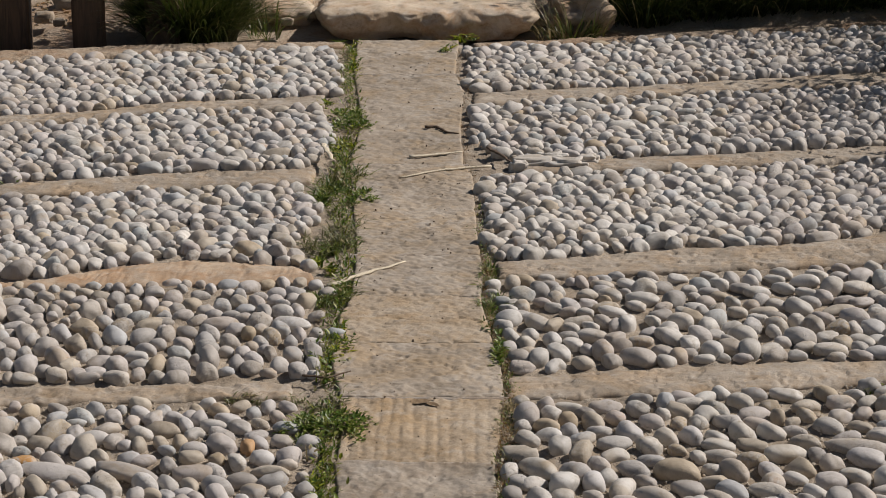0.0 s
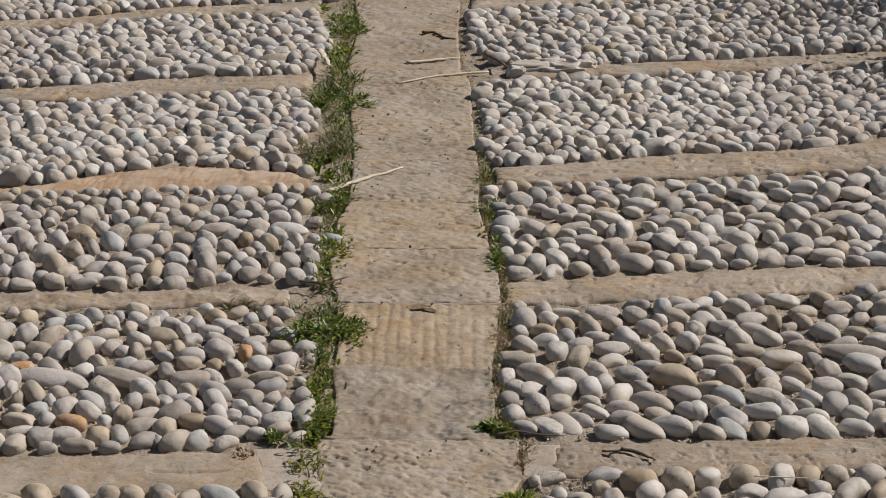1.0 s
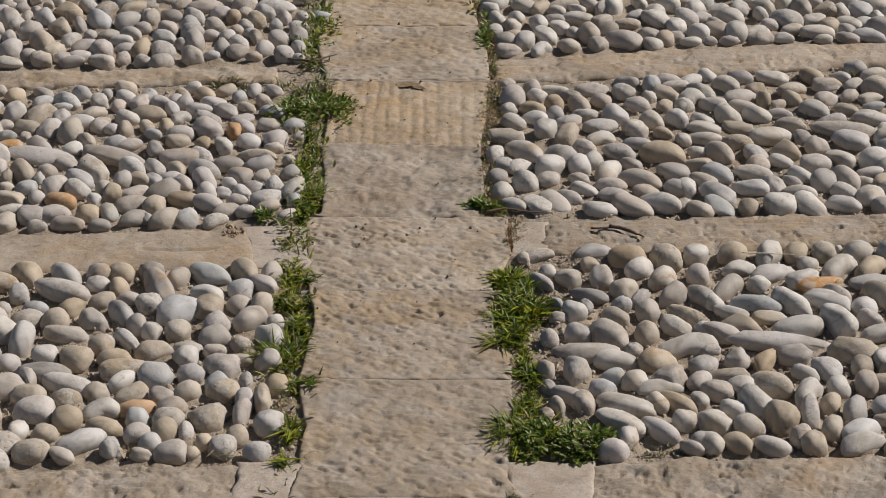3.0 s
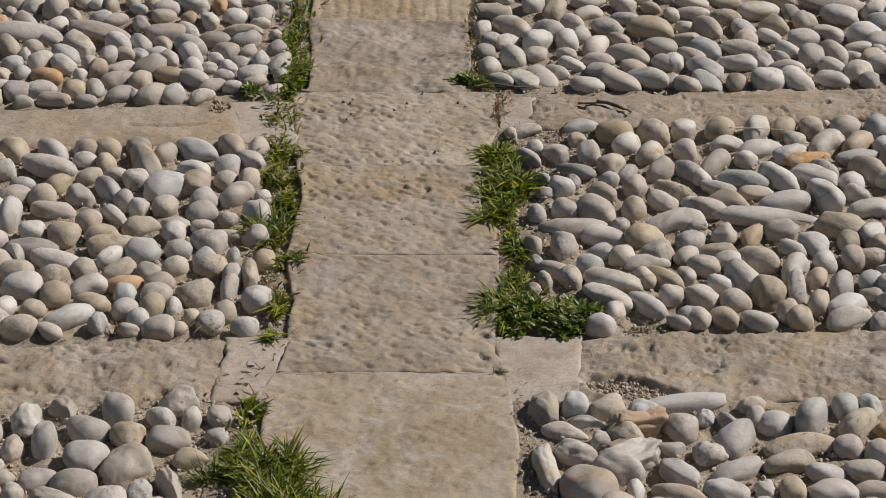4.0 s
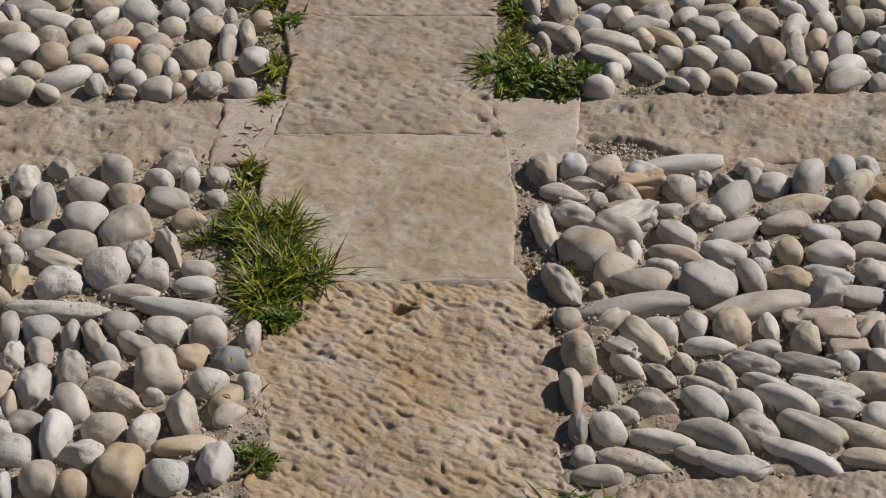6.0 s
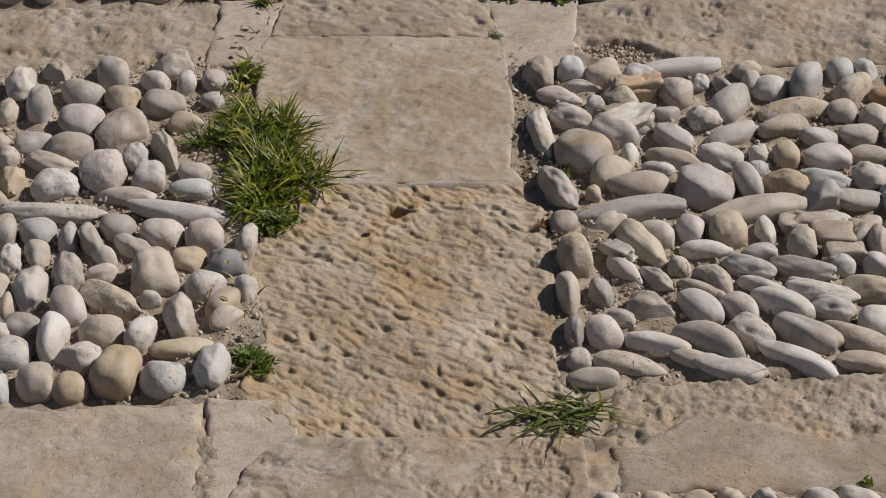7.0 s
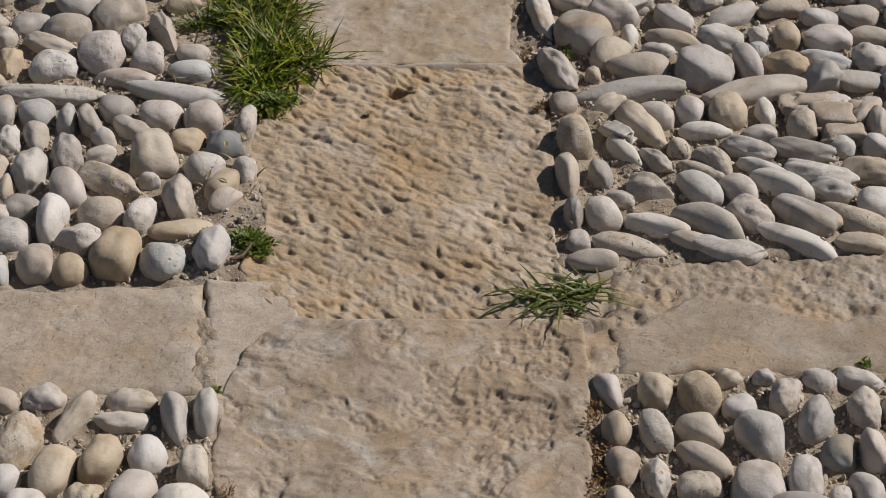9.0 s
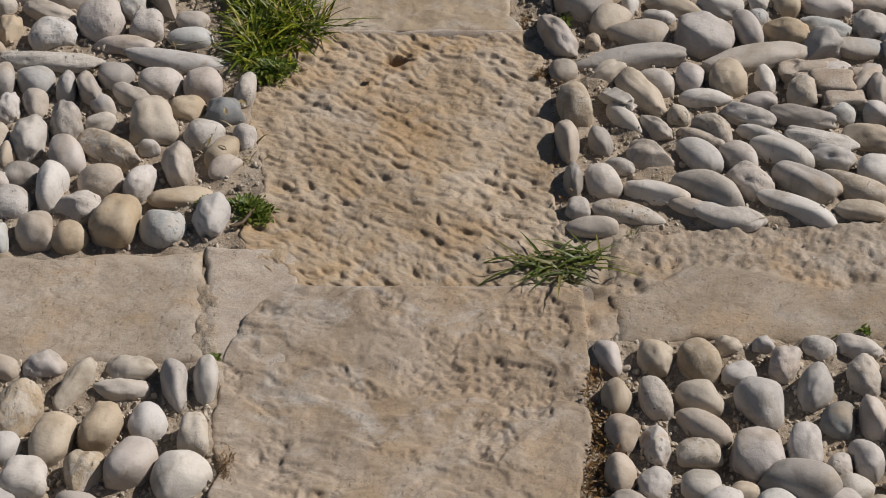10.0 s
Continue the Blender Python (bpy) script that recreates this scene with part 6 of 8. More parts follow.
course('right', 3, [
    (0.840, 5.102, 52, 30, 41, 114, 'g'), (0.775, 5.099, 61, 26, 30, 135, 'g'), (0.646, 5.063, 60, 31, 36, 132, 'g'), (0.762, 5.045, 43, 35, 32, 0, 'g'),
    (0.298, 5.044, 54, 23, 22, 162, 'g'), (0.492, 5.044, 42, 30, 29, 154, 'g'), (0.586, 5.044, 49, 24, 34, 118, 'g'), (0.715, 5.043, 82, 35, 43, 128, 'w'),
    (0.363, 5.042, 74, 31, 36, 136, 'g'), (0.808, 5.040, 75, 42, 49, 50, 'g'), (0.625, 5.027, 62, 28, 29, 146, 'g'), (0.271, 5.024, 35, 24, 22, 0, 'g'),
    (0.426, 5.024, 42, 31, 28, 0, 'g'), (0.153, 5.023, 35, 24, 22, 0, 'g'),
])
course('right', 3, [
    (0.534, 5.020, 50, 32, 43, 108, 'g'), (0.688, 5.015, 61, 40, 38, 157, 'g'), (0.250, 5.015, 28, 23, 25, 90, 'g'), (0.850, 5.012, 62, 47, 56, 90, 'b'),
    (0.573, 5.011, 52, 26, 37, 117, 'g'), (0.109, 5.005, 51, 36, 38, 134, 't'), (0.205, 5.003, 28, 26, 25, 90, 'g'), (0.226, 4.993, 44, 24, 33, 116, 'g'),
    (0.508, 4.991, 57, 31, 39, 124, 'g'), (0.362, 4.990, 50, 28, 36, 123, 'w'), (0.082, 4.989, 51, 33, 46, 82, 't'), (0.324, 4.986, 79, 33, 29, 148, 'g'),
    (0.266, 4.986, 68, 28, 25, 163, 'g'), (0.467, 4.981, 48, 37, 41, 116, 'b'),
])
course('right', 3, [
    (0.043, 4.977, 42, 32, 38, 102, 'g'), (0.159, 4.977, 47, 24, 25, 145, 'g'), (0.737, 4.970, 62, 42, 56, 90, 'g'), (0.549, 4.970, 53, 27, 25, 161, 'g'),
    (0.636, 4.969, 61, 30, 32, 145, 'g'), (0.792, 4.966, 73, 43, 41, 21, 'g'), (0.392, 4.963, 58, 33, 38, 49, 'g'), (0.443, 4.948, 35, 31, 28, 0, 'g'),
    (0.268, 4.945, 44, 33, 31, 153, 'g'), (0.483, 4.942, 58, 27, 25, 0, 'g'), (0.581, 4.942, 67, 33, 31, 19, 'w'), (0.137, 4.936, 56, 38, 50, 99, 'g'),
    (0.683, 4.933, 79, 33, 32, 148, 'g'), (0.174, 4.933, 44, 30, 40, 90, 'g'),
])
course('right', 3, [
    (0.313, 4.929, 47, 23, 29, 127, 'g'), (0.820, 4.923, 35, 31, 28, 0, 'g'), (0.039, 4.923, 58, 24, 28, 136, 'g'), (0.234, 4.919, 44, 34, 31, 0, 'g'),
    (0.280, 4.918, 80, 34, 32, 130, 'g'), (0.100, 4.911, 56, 48, 46, 139, 'b'), (0.709, 4.911, 56, 31, 39, 124, 'g'), (0.503, 4.905, 44, 27, 28, 142, 't'),
    (0.833, 4.896, 35, 34, 31, 0, 'g'), (0.168, 4.892, 45, 31, 40, 98, 't'), (0.752, 4.890, 46, 27, 25, 0, 'g'), (0.267, 4.888, 39, 18, 19, 147, 't'), (0.341, 4.887, 78, 42, 43, 145, 'w'),
    (0.409, 4.883, 64, 45, 53, 63, 'g'),
])
course('right', 3, [
    (0.580, 4.883, 55, 33, 41, 59, 'g'), (0.785, 4.879, 75, 32, 31, 27, 'g'), (0.676, 4.874, 53, 36, 37, 137, 'g'), (0.522, 4.873, 50, 25, 36, 117, 'g'),
    (0.471, 4.872, 41, 37, 34, 0, 'g'), (0.061, 4.870, 57, 27, 31, 135, 'b'), (0.144, 4.865, 51, 27, 28, 145, 'g'), (0.234, 4.861, 41, 30, 27, 0, 'g'),
    (0.561, 4.858, 34, 30, 27, 0, 'g'), (0.612, 4.856, 48, 35, 34, 154, 'g'), (0.084, 4.851, 34, 33, 30, 0, 'g'), (0.327, 4.847, 73, 30, 29, 130, 'g'),
    (0.268, 4.840, 74, 31, 21, 25, 't'), (0.381, 4.840, 51, 24, 25, 33, 'g'),
])
course('right', 3, [
    (0.649, 4.839, 70, 43, 53, 120, 'w'), (0.195, 4.839, 57, 33, 41, 124, 'g'), (0.446, 4.837, 45, 33, 30, 0, 'w'), (0.163, 4.836, 56, 26, 28, 147, 'g'),
    (0.490, 4.830, 37, 34, 33, 90, 't'), (0.100, 4.829, 50, 29, 42, 107, 'g'), (0.726, 4.825, 94, 40, 28, 17, 't'), (0.579, 4.814, 80, 34, 21, 170, 't'),
    (0.072, 4.814, 60, 30, 37, 127, 'g'), (0.280, 4.812, 80, 34, 18, 170, 'g'), (0.421, 4.812, 34, 23, 21, 0, 'g'), (0.528, 4.810, 41, 33, 30, 0, 'g'),
    (0.190, 4.809, 34, 23, 21, 0, 'g'), (0.224, 4.802, 51, 23, 24, 147, 'g'),
])
course('right', 3, [
    (0.806, 4.795, 43, 41, 40, 90, 'g'), (0.375, 4.791, 47, 32, 30, 23, 'g'), (0.598, 4.788, 70, 29, 27, 163, 'g'), (0.100, 4.784, 73, 31, 24, 155, 'g'),
    (0.563, 4.771, 58, 25, 24, 163, 'w'), (0.752, 4.768, 75, 45, 56, 122, 'g'), (0.691, 4.768, 64, 32, 37, 135, 'g'), (0.122, 4.765, 69, 29, 27, 163, 'g'),
    (0.478, 4.761, 49, 49, 45, 0, 'b'), (0.434, 4.761, 64, 40, 46, 129, 't'), (0.355, 4.747, 59, 26, 38, 120, 'g'), (0.638, 4.746, 49, 34, 45, 90, 'g'),
    (0.255, 4.744, 63, 30, 41, 123, 'g'), (0.410, 4.744, 68, 37, 46, 125, 'g'),
])
course('right', 3, [
    (0.204, 4.739, 64, 35, 33, 19, 't'), (0.132, 4.731, 60, 40, 42, 140, 'w'), (0.304, 4.725, 60, 33, 52, 78, 'g'), (0.668, 4.721, 74, 35, 52, 116, 'g'),
    (0.159, 4.720, 59, 26, 38, 60, 't'), (0.596, 4.720, 63, 37, 50, 114, 'g'), (0.281, 4.719, 46, 26, 39, 76, 'g'), (0.508, 4.715, 44, 32, 30, 0, 'g'),
    (0.060, 4.714, 52, 32, 39, 122, 'g'), (0.717, 4.714, 58, 40, 42, 137, 't'), (0.783, 4.713, 52, 45, 45, 123, 'g'), (0.231, 4.712, 59, 27, 34, 129, 'g'),
    (0.744, 4.708, 45, 30, 40, 101, 'g'), (0.192, 4.706, 60, 25, 25, 131, 'g'),
])
course('right', 3, [
    (0.345, 4.685, 60, 25, 21, 41, 'g'), (0.586, 4.680, 50, 26, 43, 103, 'g'), (0.470, 4.671, 40, 32, 29, 0, 'g'), (0.114, 4.665, 43, 29, 36, 115, 'g'),
    (0.524, 4.660, 82, 39, 49, 128, 'g'), (0.229, 4.660, 68, 37, 35, 162, 'g'), (0.185, 4.657, 61, 26, 26, 149, 'g'), (0.073, 4.657, 53, 29, 40, 117, 'g'),
    (0.436, 4.656, 68, 39, 52, 116, 'g'), (0.687, 4.655, 50, 34, 35, 42, 'g'), (0.278, 4.653, 67, 28, 33, 43, 'g'), (0.381, 4.652, 105, 44, 45, 121, 'g'),
    (0.632, 4.651, 68, 51, 53, 132, 'g'), (0.784, 4.645, 44, 29, 26, 0, 'g'),
])
course('right', 3, [
    (0.750, 4.638, 77, 32, 27, 139, 'g'), (0.494, 4.634, 53, 22, 27, 130, 'g'), (0.155, 4.632, 51, 34, 44, 107, 'g'), (0.326, 4.631, 65, 27, 23, 0, 'g'),
    (0.597, 4.631, 35, 33, 32, 90, 'g'), (0.710, 4.621, 42, 39, 38, 90, 't'), (0.194, 4.614, 76, 32, 32, 121, 'g'), (0.416, 4.606, 55, 38, 50, 98, 'g'),
    (0.102, 4.605, 48, 36, 43, 99, 'w'), (0.637, 4.602, 61, 26, 26, 31, 'g'), (0.491, 4.594, 61, 39, 44, 129, 'g'), (0.069, 4.592, 34, 32, 31, 90, 'g'),
    (0.565, 4.583, 73, 31, 32, 31, 'g'), (0.683, 4.581, 65, 41, 37, 0, 'g'),
])
course('right', 3, [
    (0.220, 4.580, 32, 25, 26, 129, 'g'), (0.457, 4.576, 61, 33, 45, 117, 'g'), (0.526, 4.573, 62, 42, 56, 98, 'g'), (0.247, 4.570, 69, 39, 55, 112, 'g'),
    (0.778, 4.566, 67, 40, 38, 161, 'g'), (0.364, 4.563, 81, 34, 39, 131, 'g'), (0.412, 4.558, 32, 31, 28, 0, 'g'), (0.165, 4.558, 64, 36, 44, 126, 'g'),
    (0.738, 4.555, 67, 28, 23, 164, 'g'), (0.615, 4.554, 47, 22, 20, 0, 'g'), (0.572, 4.548, 49, 39, 37, 28, 'g'), (0.689, 4.546, 48, 20, 17, 0, 'g'), (0.390, 4.543, 47, 32, 42, 90, 'g'),
    (0.512, 4.537, 43, 22, 20, 0, 'g'),
])
course('right', 3, [
    (0.314, 4.535, 74, 47, 48, 143, 'g'), (0.474, 4.532, 32, 16, 14, 0, 'g'), (0.087, 4.531, 53, 38, 43, 121, 'g'), (0.437, 4.529, 55, 24, 23, 163, 'g'),
    (0.125, 4.522, 56, 38, 51, 90, 'g'), (0.366, 4.514, 38, 37, 34, 0, 'g'), (0.263, 4.510, 46, 38, 42, 90, 'g'), (0.209, 4.501, 45, 43, 39, 0, 't'), (0.153, 4.482, 64, 28, 35, 50, 'g'),
    (0.094, 4.480, 49, 37, 33, 0, 'g'),
])


def spread(side, k, fixed, inside, box, rng):
    """Pebbles packed into the rest of a panel, pushed apart until they hardly overlap."""
    x0, x1, y0, y1 = box
    pitch = 0.037 if k < 3 else 0.041
    cand = []
    for r, y in enumerate(np.arange(y0, y1, pitch * 0.92)):
        for x in np.arange(x0 + (r % 2) * pitch / 2, x1, pitch):
            cand.append((x + rng.normal(0, 0.006), y + rng.normal(0, 0.006)))
    cand = np.array([c for c in cand if inside(*c)])
    if len(fixed):
        fx = np.array([(s[0], s[1]) for s in fixed])
        fr = np.array([(s[2] + s[3]) / 4000 for s in fixed])
        d = np.hypot(cand[:, None, 0] - fx[None, :, 0], cand[:, None, 1] - fx[None, :, 1]) - fr[None]
        cand = cand[d.min(1) > 0.016]
    n = len(cand)
    if not n:
        return []
    b = rng.uniform(0.0115, 0.0235, n) * pitch / 0.041
    a = b * np.clip(rng.lognormal(0.18, 0.24, n), 1.0, 2.2)
    lean = rng.uniform(-35, 35)
    turn = np.radians(np.where(rng.random(n) < 0.5, lean + rng.normal(0, 25, n), rng.uniform(0, 180, n)))
    P, A, B, T = cand.copy(), a, b, turn
    if len(fixed):
        P = np.vstack([P, fx])
        A, B = np.r_[A, [s[2] / 2000 for s in fixed]], np.r_[B, [s[3] / 2000 for s in fixed]]
        T = np.r_[T, np.radians([s[5] for s in fixed])]
    for turn_no in range(45):
        dx, dy = P[:n, None, 0] - P[None, :, 0], P[:n, None, 1] - P[None, :, 1]
        dist = np.hypot(dx, dy) + 1e-9
        ang = np.arctan2(dy, dx)
        reach_i = (A[:n, None] * B[:n, None]) / np.sqrt((B[:n, None] * np.cos(ang - T[:n, None])) ** 2 + (A[:n, None] * np.sin(ang - T[:n, None])) ** 2)
        reach_j = (A[None] * B[None]) / np.sqrt((B[None] * np.cos(ang - T[None])) ** 2 + (A[None] * np.sin(ang - T[None])) ** 2)
        over = np.clip(0.97 * (reach_i + reach_j) - dist, 0, 0.02)
        over[np.arange(n), np.arange(n)] = 0
        P[:n, 0] += np.clip((over * dx / dist).sum(1) * 0.45, -0.006, 0.006)
        P[:n, 1] += np.clip((over * dy / dist).sum(1) * 0.45, -0.006, 0.006)
    out = []
    for i in range(n):
        if not inside(P[i, 0], P[i, 1]):
            continue
        tone = rng.choice(list("gggggggggggtwwwb" if k > 2 else "ggggggggggggtwwwwb")) if rng.random() < 0.99 else "t"
        high = min(b[i] * rng.uniform(1.7, 2.8), 0.056) * 1000
        out.append((P[i, 0], P[i, 1], a[i] * 2080, b[i] * 2080, high, math.degrees(turn[i]), str(tone)))
    return out


def outer_field(bed, side, k, reach, y_near, y_far, rng):
    """The field carried on to the paving's outer edge, with its pebbles in one mesh."""
    sign = 1 if side == "right" else -1
    if OUTSIDE - reach < 0.08:
        return
    u, v = np.meshgrid(np.linspace(0, 1, 24), np.linspace(0, 1, 24))
    x = sign * (reach + 0.03 + (OUTSIDE - 0.01 - reach - 0.03) * u)
    low, high = np.vectorize(y_near)(x) - 0.01, np.vectorize(y_far)(x) + 0.01
    y = high + (low - high) * v
    z = -0.009 + 0.004 * rough_noise(x, y, 0.05, 3, 160 + k)
    idx = np.arange(x.size).reshape(x.shape)
    faces = np.stack([idx[:-1, :-1], idx[:-1, 1:], idx[1:, 1:], idx[1:, :-1]], -1).reshape(-1, 4)
    if side == "right":
        faces = faces[:, ::-1]
    tagged(link_mesh("soil_bed", np.stack([x, y, z], -1).reshape(-1, 3), faces.tolist(), soil, bed), kind="stuff")
    verts, all_faces, base = [], [], 0
    pitch = 0.044
    for r, py in enumerate(np.arange(low.min(), high.max(), pitch * 0.9)):
        for px in np.arange(reach + 0.022 + (r % 2) * pitch / 2, OUTSIDE - 0.02, pitch):
            px, qy = sign * (px + rng.normal(0, 0.004)), py + rng.normal(0, 0.004)
            if not y_near(px) + 0.02 < qy < y_far(px) - 0.02:
                continue
            b = rng.uniform(0.015, 0.022)
            m = Matrix.LocRotScale((px, qy, 0.0), Euler((0, 0, rng.uniform(0, 3.1))), (b * rng.uniform(1.0, 1.5), b, b * rng.uniform(0.8, 1.2)))
            co, fs = LOW_POOL[int(rng.integers(len(LOW_POOL)))]
            verts.append(co @ np.array(m.to_3x3()).T + np.array(m.translation))
            all_faces += [[base + c for c in f] for f in fs]
            base += len(co)
    if verts:
        tagged(link_mesh("pebble_rest", np.vstack(verts), all_faces, pebble_rest, bed), kind="stuff")


def panel(side, k):
    """One field of pebbles between two kerb bands, on its bed of gritty soil."""
    table = KERBS_RIGHT if side == "right" else KERBS_LEFT
    sign = 1 if side == "right" else -1
    far = stretch(table[k][1], side)
    near = stretch(table[k + 1][0], side) if k + 1 in table else None
    rng = np.random.default_rng(500 + k * 2 + (side == "left"))
    mid = np.mean([p[1] for p in far])
    reach = 0.174 * mid + (0.22 if k < 5 else 0.30)

    def y_far(x):
        return y_on(far, x)

    def y_near(x):
        return y_on(near, x) if near else FRONT

    def inner(y):
        return across(FIELD_LEFT if side == "left" else FIELD_RIGHT, y)

    def inside(x, y):
        return y_near(x) + 0.02 < y < y_far(x) - (0.03 if k < 4 else 0.015) and sign * (x - inner(y)) > 0.014 and abs(x) < reach

    nu, nv = (165, 165) if k > 4 else (120, 90)
    u, v = np.meshgrid(np.linspace(0, 1, nu), np.linspace(0, 1, nv))
    x = np.zeros_like(u)
    y = np.zeros_like(u)
    for j in range(nv):
        for i in range(nu):
            yy = (1 - v[j, i]) * (mid + 0.05) + v[j, i] * (y_near(sign * 0.3) - 0.02)
            x[j, i] = (edge_of_channel(yy, side) - sign * 0.022) * (1 - u[j, i]) + sign * (reach + 0.05) * u[j, i]
            y[j, i] = (1 - v[j, i]) * (y_far(x[j, i]) + 0.02) + v[j, i] * (y_near(x[j, i]) - 0.02)
    z = (-0.0095 if k > 5 else -0.0115) + (0.0085 if k > 5 or side == "left" else 0.007) * np.exp(-u * abs(reach) / 0.03) + 0.005 * rough_noise(x, y, 0.05, 4, 60 + k) + 0.003 * rough_noise(x, y, 0.012, 2, 70 + k)
    fixed = PLACED.get((side, k), [])
    xs = sorted((inner(mid), sign * reach))
    lows = [y_near(xx) for xx in xs]
    highs = [y_far(xx) for xx in xs]
    more = spread(side, k, fixed, inside, (xs[0] - 0.02, xs[1] + 0.02, min(lows) - 0.05, max(highs) + 0.05), rng)
    # soil washed up against the stones
    bank = np.zeros_like(z)
    for px, py, lo, br, hi, deg, tone in list(fixed) + more:
        near_it = (abs(x - px) < 0.075) & (abs(y - py) < 0.075)
        if near_it.any():
            dx, dy = x[near_it] - px, y[near_it] - py
            c, sn = math.cos(radians(deg)), math.sin(radians(deg))
            q = np.sqrt(((dx * c + dy * sn) / (lo / 2000)) ** 2 + ((-dx * sn + dy * c) / (br / 2000)) ** 2)
            bank[near_it] = np.maximum(bank[near_it], np.exp(-np.clip(q - 0.9, 0, 9) * (br / 2000) / 0.006))
    z = z + 0.0065 * bank * (0.3 + 1.2 * vnoise(x / 0.03, y / 0.03, 81 + k))
    over_slab = sign * (x - np.vectorize(lambda yy: edge_of_channel(yy, side))(y))
    z = z - 0.016 * np.clip((-0.004 - over_slab) / 0.006, 0, 1)
    rim = np.minimum(y - np.vectorize(y_near)(x), np.vectorize(y_far)(x) - y)
    z = z + 0.006 * np.exp(-np.clip(np.vectorize(y_far)(x) - y, 0, 1) / 0.022) - 0.025 * np.clip((-0.002 - rim) / 0.010, 0, 1)
    idx = np.arange(nu * nv).reshape(nv, nu)
    faces = np.stack([idx[:-1, :-1], idx[:-1, 1:], idx[1:, 1:], idx[1:, :-1]], -1).reshape(-1, 4)
    if side == "right":
        faces = faces[:, ::-1]
    for bx, by, bz in zip(x.ravel(), y.ravel(), z.ravel()):
        SOIL[round(bx / 0.007), round(by / 0.007)] = bz
    bed = link_mesh("pebble_paving", np.stack([x, y, z], -1).reshape(-1, 3), faces.tolist(), soil)
    tagged(bed, "field of grey and tan river pebbles set in gritty soil", "paving", "pebble fields", "structure")

    more.sort(key=lambda s: abs(s[0]))
    room = max(0, 290 - len(fixed))
    singles, rest = [(px, py, min(lo, 1.75 * br) if k < 5 and (lo < 110 or lo > 3.2 * br) else lo, br, hi, deg, tone) for px, py, lo, br, hi, deg, tone in fixed] + more[:room], more[room:]
    level = 4 if k >= 6 else 3
    for i, (px, py, lo, br, hi, deg, tone) in enumerate(singles):
        if tone == "g" and rng.random() < (0.5 if side == "right" and 1 < k < 6 else 0.12 if side == "right" and k < 7 else 0.03):
            tone = "w"
        elif k > 4 and tone in "gw" and rng.random() < (0.13 if tone == "g" else 0.55):
            tone = "t" if tone == "g" else "g"
        pool = POOL[tone, level]
        ob = new("pebble", pool[int(rng.integers(len(pool) // 2)) * 2 + 1 if k < 3 else int(rng.integers(len(pool)))])
        ob.parent = bed
        flat = (0.87 if side == "right" else 0.93) if 2 < k < 5 else 1.0
        h, tip, swell = max(hi * flat, 25) / 2000, 6 if i < len(fixed) else 17, 1.06 if k > 2 else 1.02
        ob.matrix_basis = Matrix.LocRotScale((px, py, 0.15 * h - 0.004), Euler((radians(rng.normal(0, tip)), radians(rng.normal(0, tip)), radians(deg))), (lo / 2000 * swell, br / 2000 * swell, h))
    if rest:
        verts, faces = [], []
        for px, py, lo, br, hi, deg, tone in rest:
            me = POOL["g", 3][int(rng.integers(22))]
            m = Matrix.LocRotScale((px, py, 0.15 * hi / 2000 - 0.004), Euler((0, 0, radians(deg))), (lo / 2000, br / 2000, hi / 2000))
            base = len(verts)
            verts += [m @ q.co for q in me.vertices]
            faces += [[base + c for c in f.vertices] for f in me.polygons]
        ob = link_mesh("pebble_rest", verts, faces, pebble_rest, bed)
        tagged(ob, kind="stuff")
    outer_field(bed, side, k, reach, y_near, y_far, rng)
    return bed


for k in range(8):
    for side in ("left", "right"):
        panel(side, k)


# ---- grit between the pebbles ----
def crumbs(n, seed):
    """Unit crumbs of broken stone."""
    shapes = []
    for i in range(n):
        bm = bmesh.new()
        bmesh.ops.create_icosphere(bm, subdivisions=1, radius=1.0)
        rng = random.Random(seed + i)
        for v in bm.verts:
            v.co *= rng.uniform(0.65, 1.15)
        shapes.append(([v.co.copy() for v in bm.verts], [[v.index for v in f.verts] for f in bm.faces]))
        bm.free()
    return shapes


CRUMBS = crumbs(8, 77)


def grit(name, inside, box, n, low, high, z, seed, label, soil_bed=False, material=grit_stone):
    rng = random.Random(seed)
    verts, faces = [], []
    x0, x1, y0, y1 = box
    for i in range(n):
        x, y = rng.uniform(x0, x1), rng.uniform(y0, y1)
        if not inside(x, y):
            continue
        r = low + (high - low) * rng.random() ** 3
        m = Matrix.LocRotScale((x, y, (SOIL.get((round(x / 0.007), round(y / 0.007)), z) if soil_bed else z) + r * 0.3), Euler((rng.uniform(0, 6), rng.uniform(0, 6), rng.uniform(0, 6))), (r * rng.uniform(0.8, 1.4), r, r * rng.uniform(0.5, 0.9)))
        vs, fs = CRUMBS[rng.randrange(8)]
        base = len(verts)
        verts += [m @ v for v in vs]
        faces += [[base + c for c in f] for f in fs]
    ob = link_mesh(name, verts, faces, material, smooth=False)
    return tagged(ob, label, "gravel", kind="stuff")


def beside(side, y0, y1):
    line = SLAB_LEFT if side == "left" else SLAB_RIGHT
    sign = -1 if side == "left" else 1
    return lambda x, y: y0 < y < y1 and sign * (x - across(line, y)) > 0.004


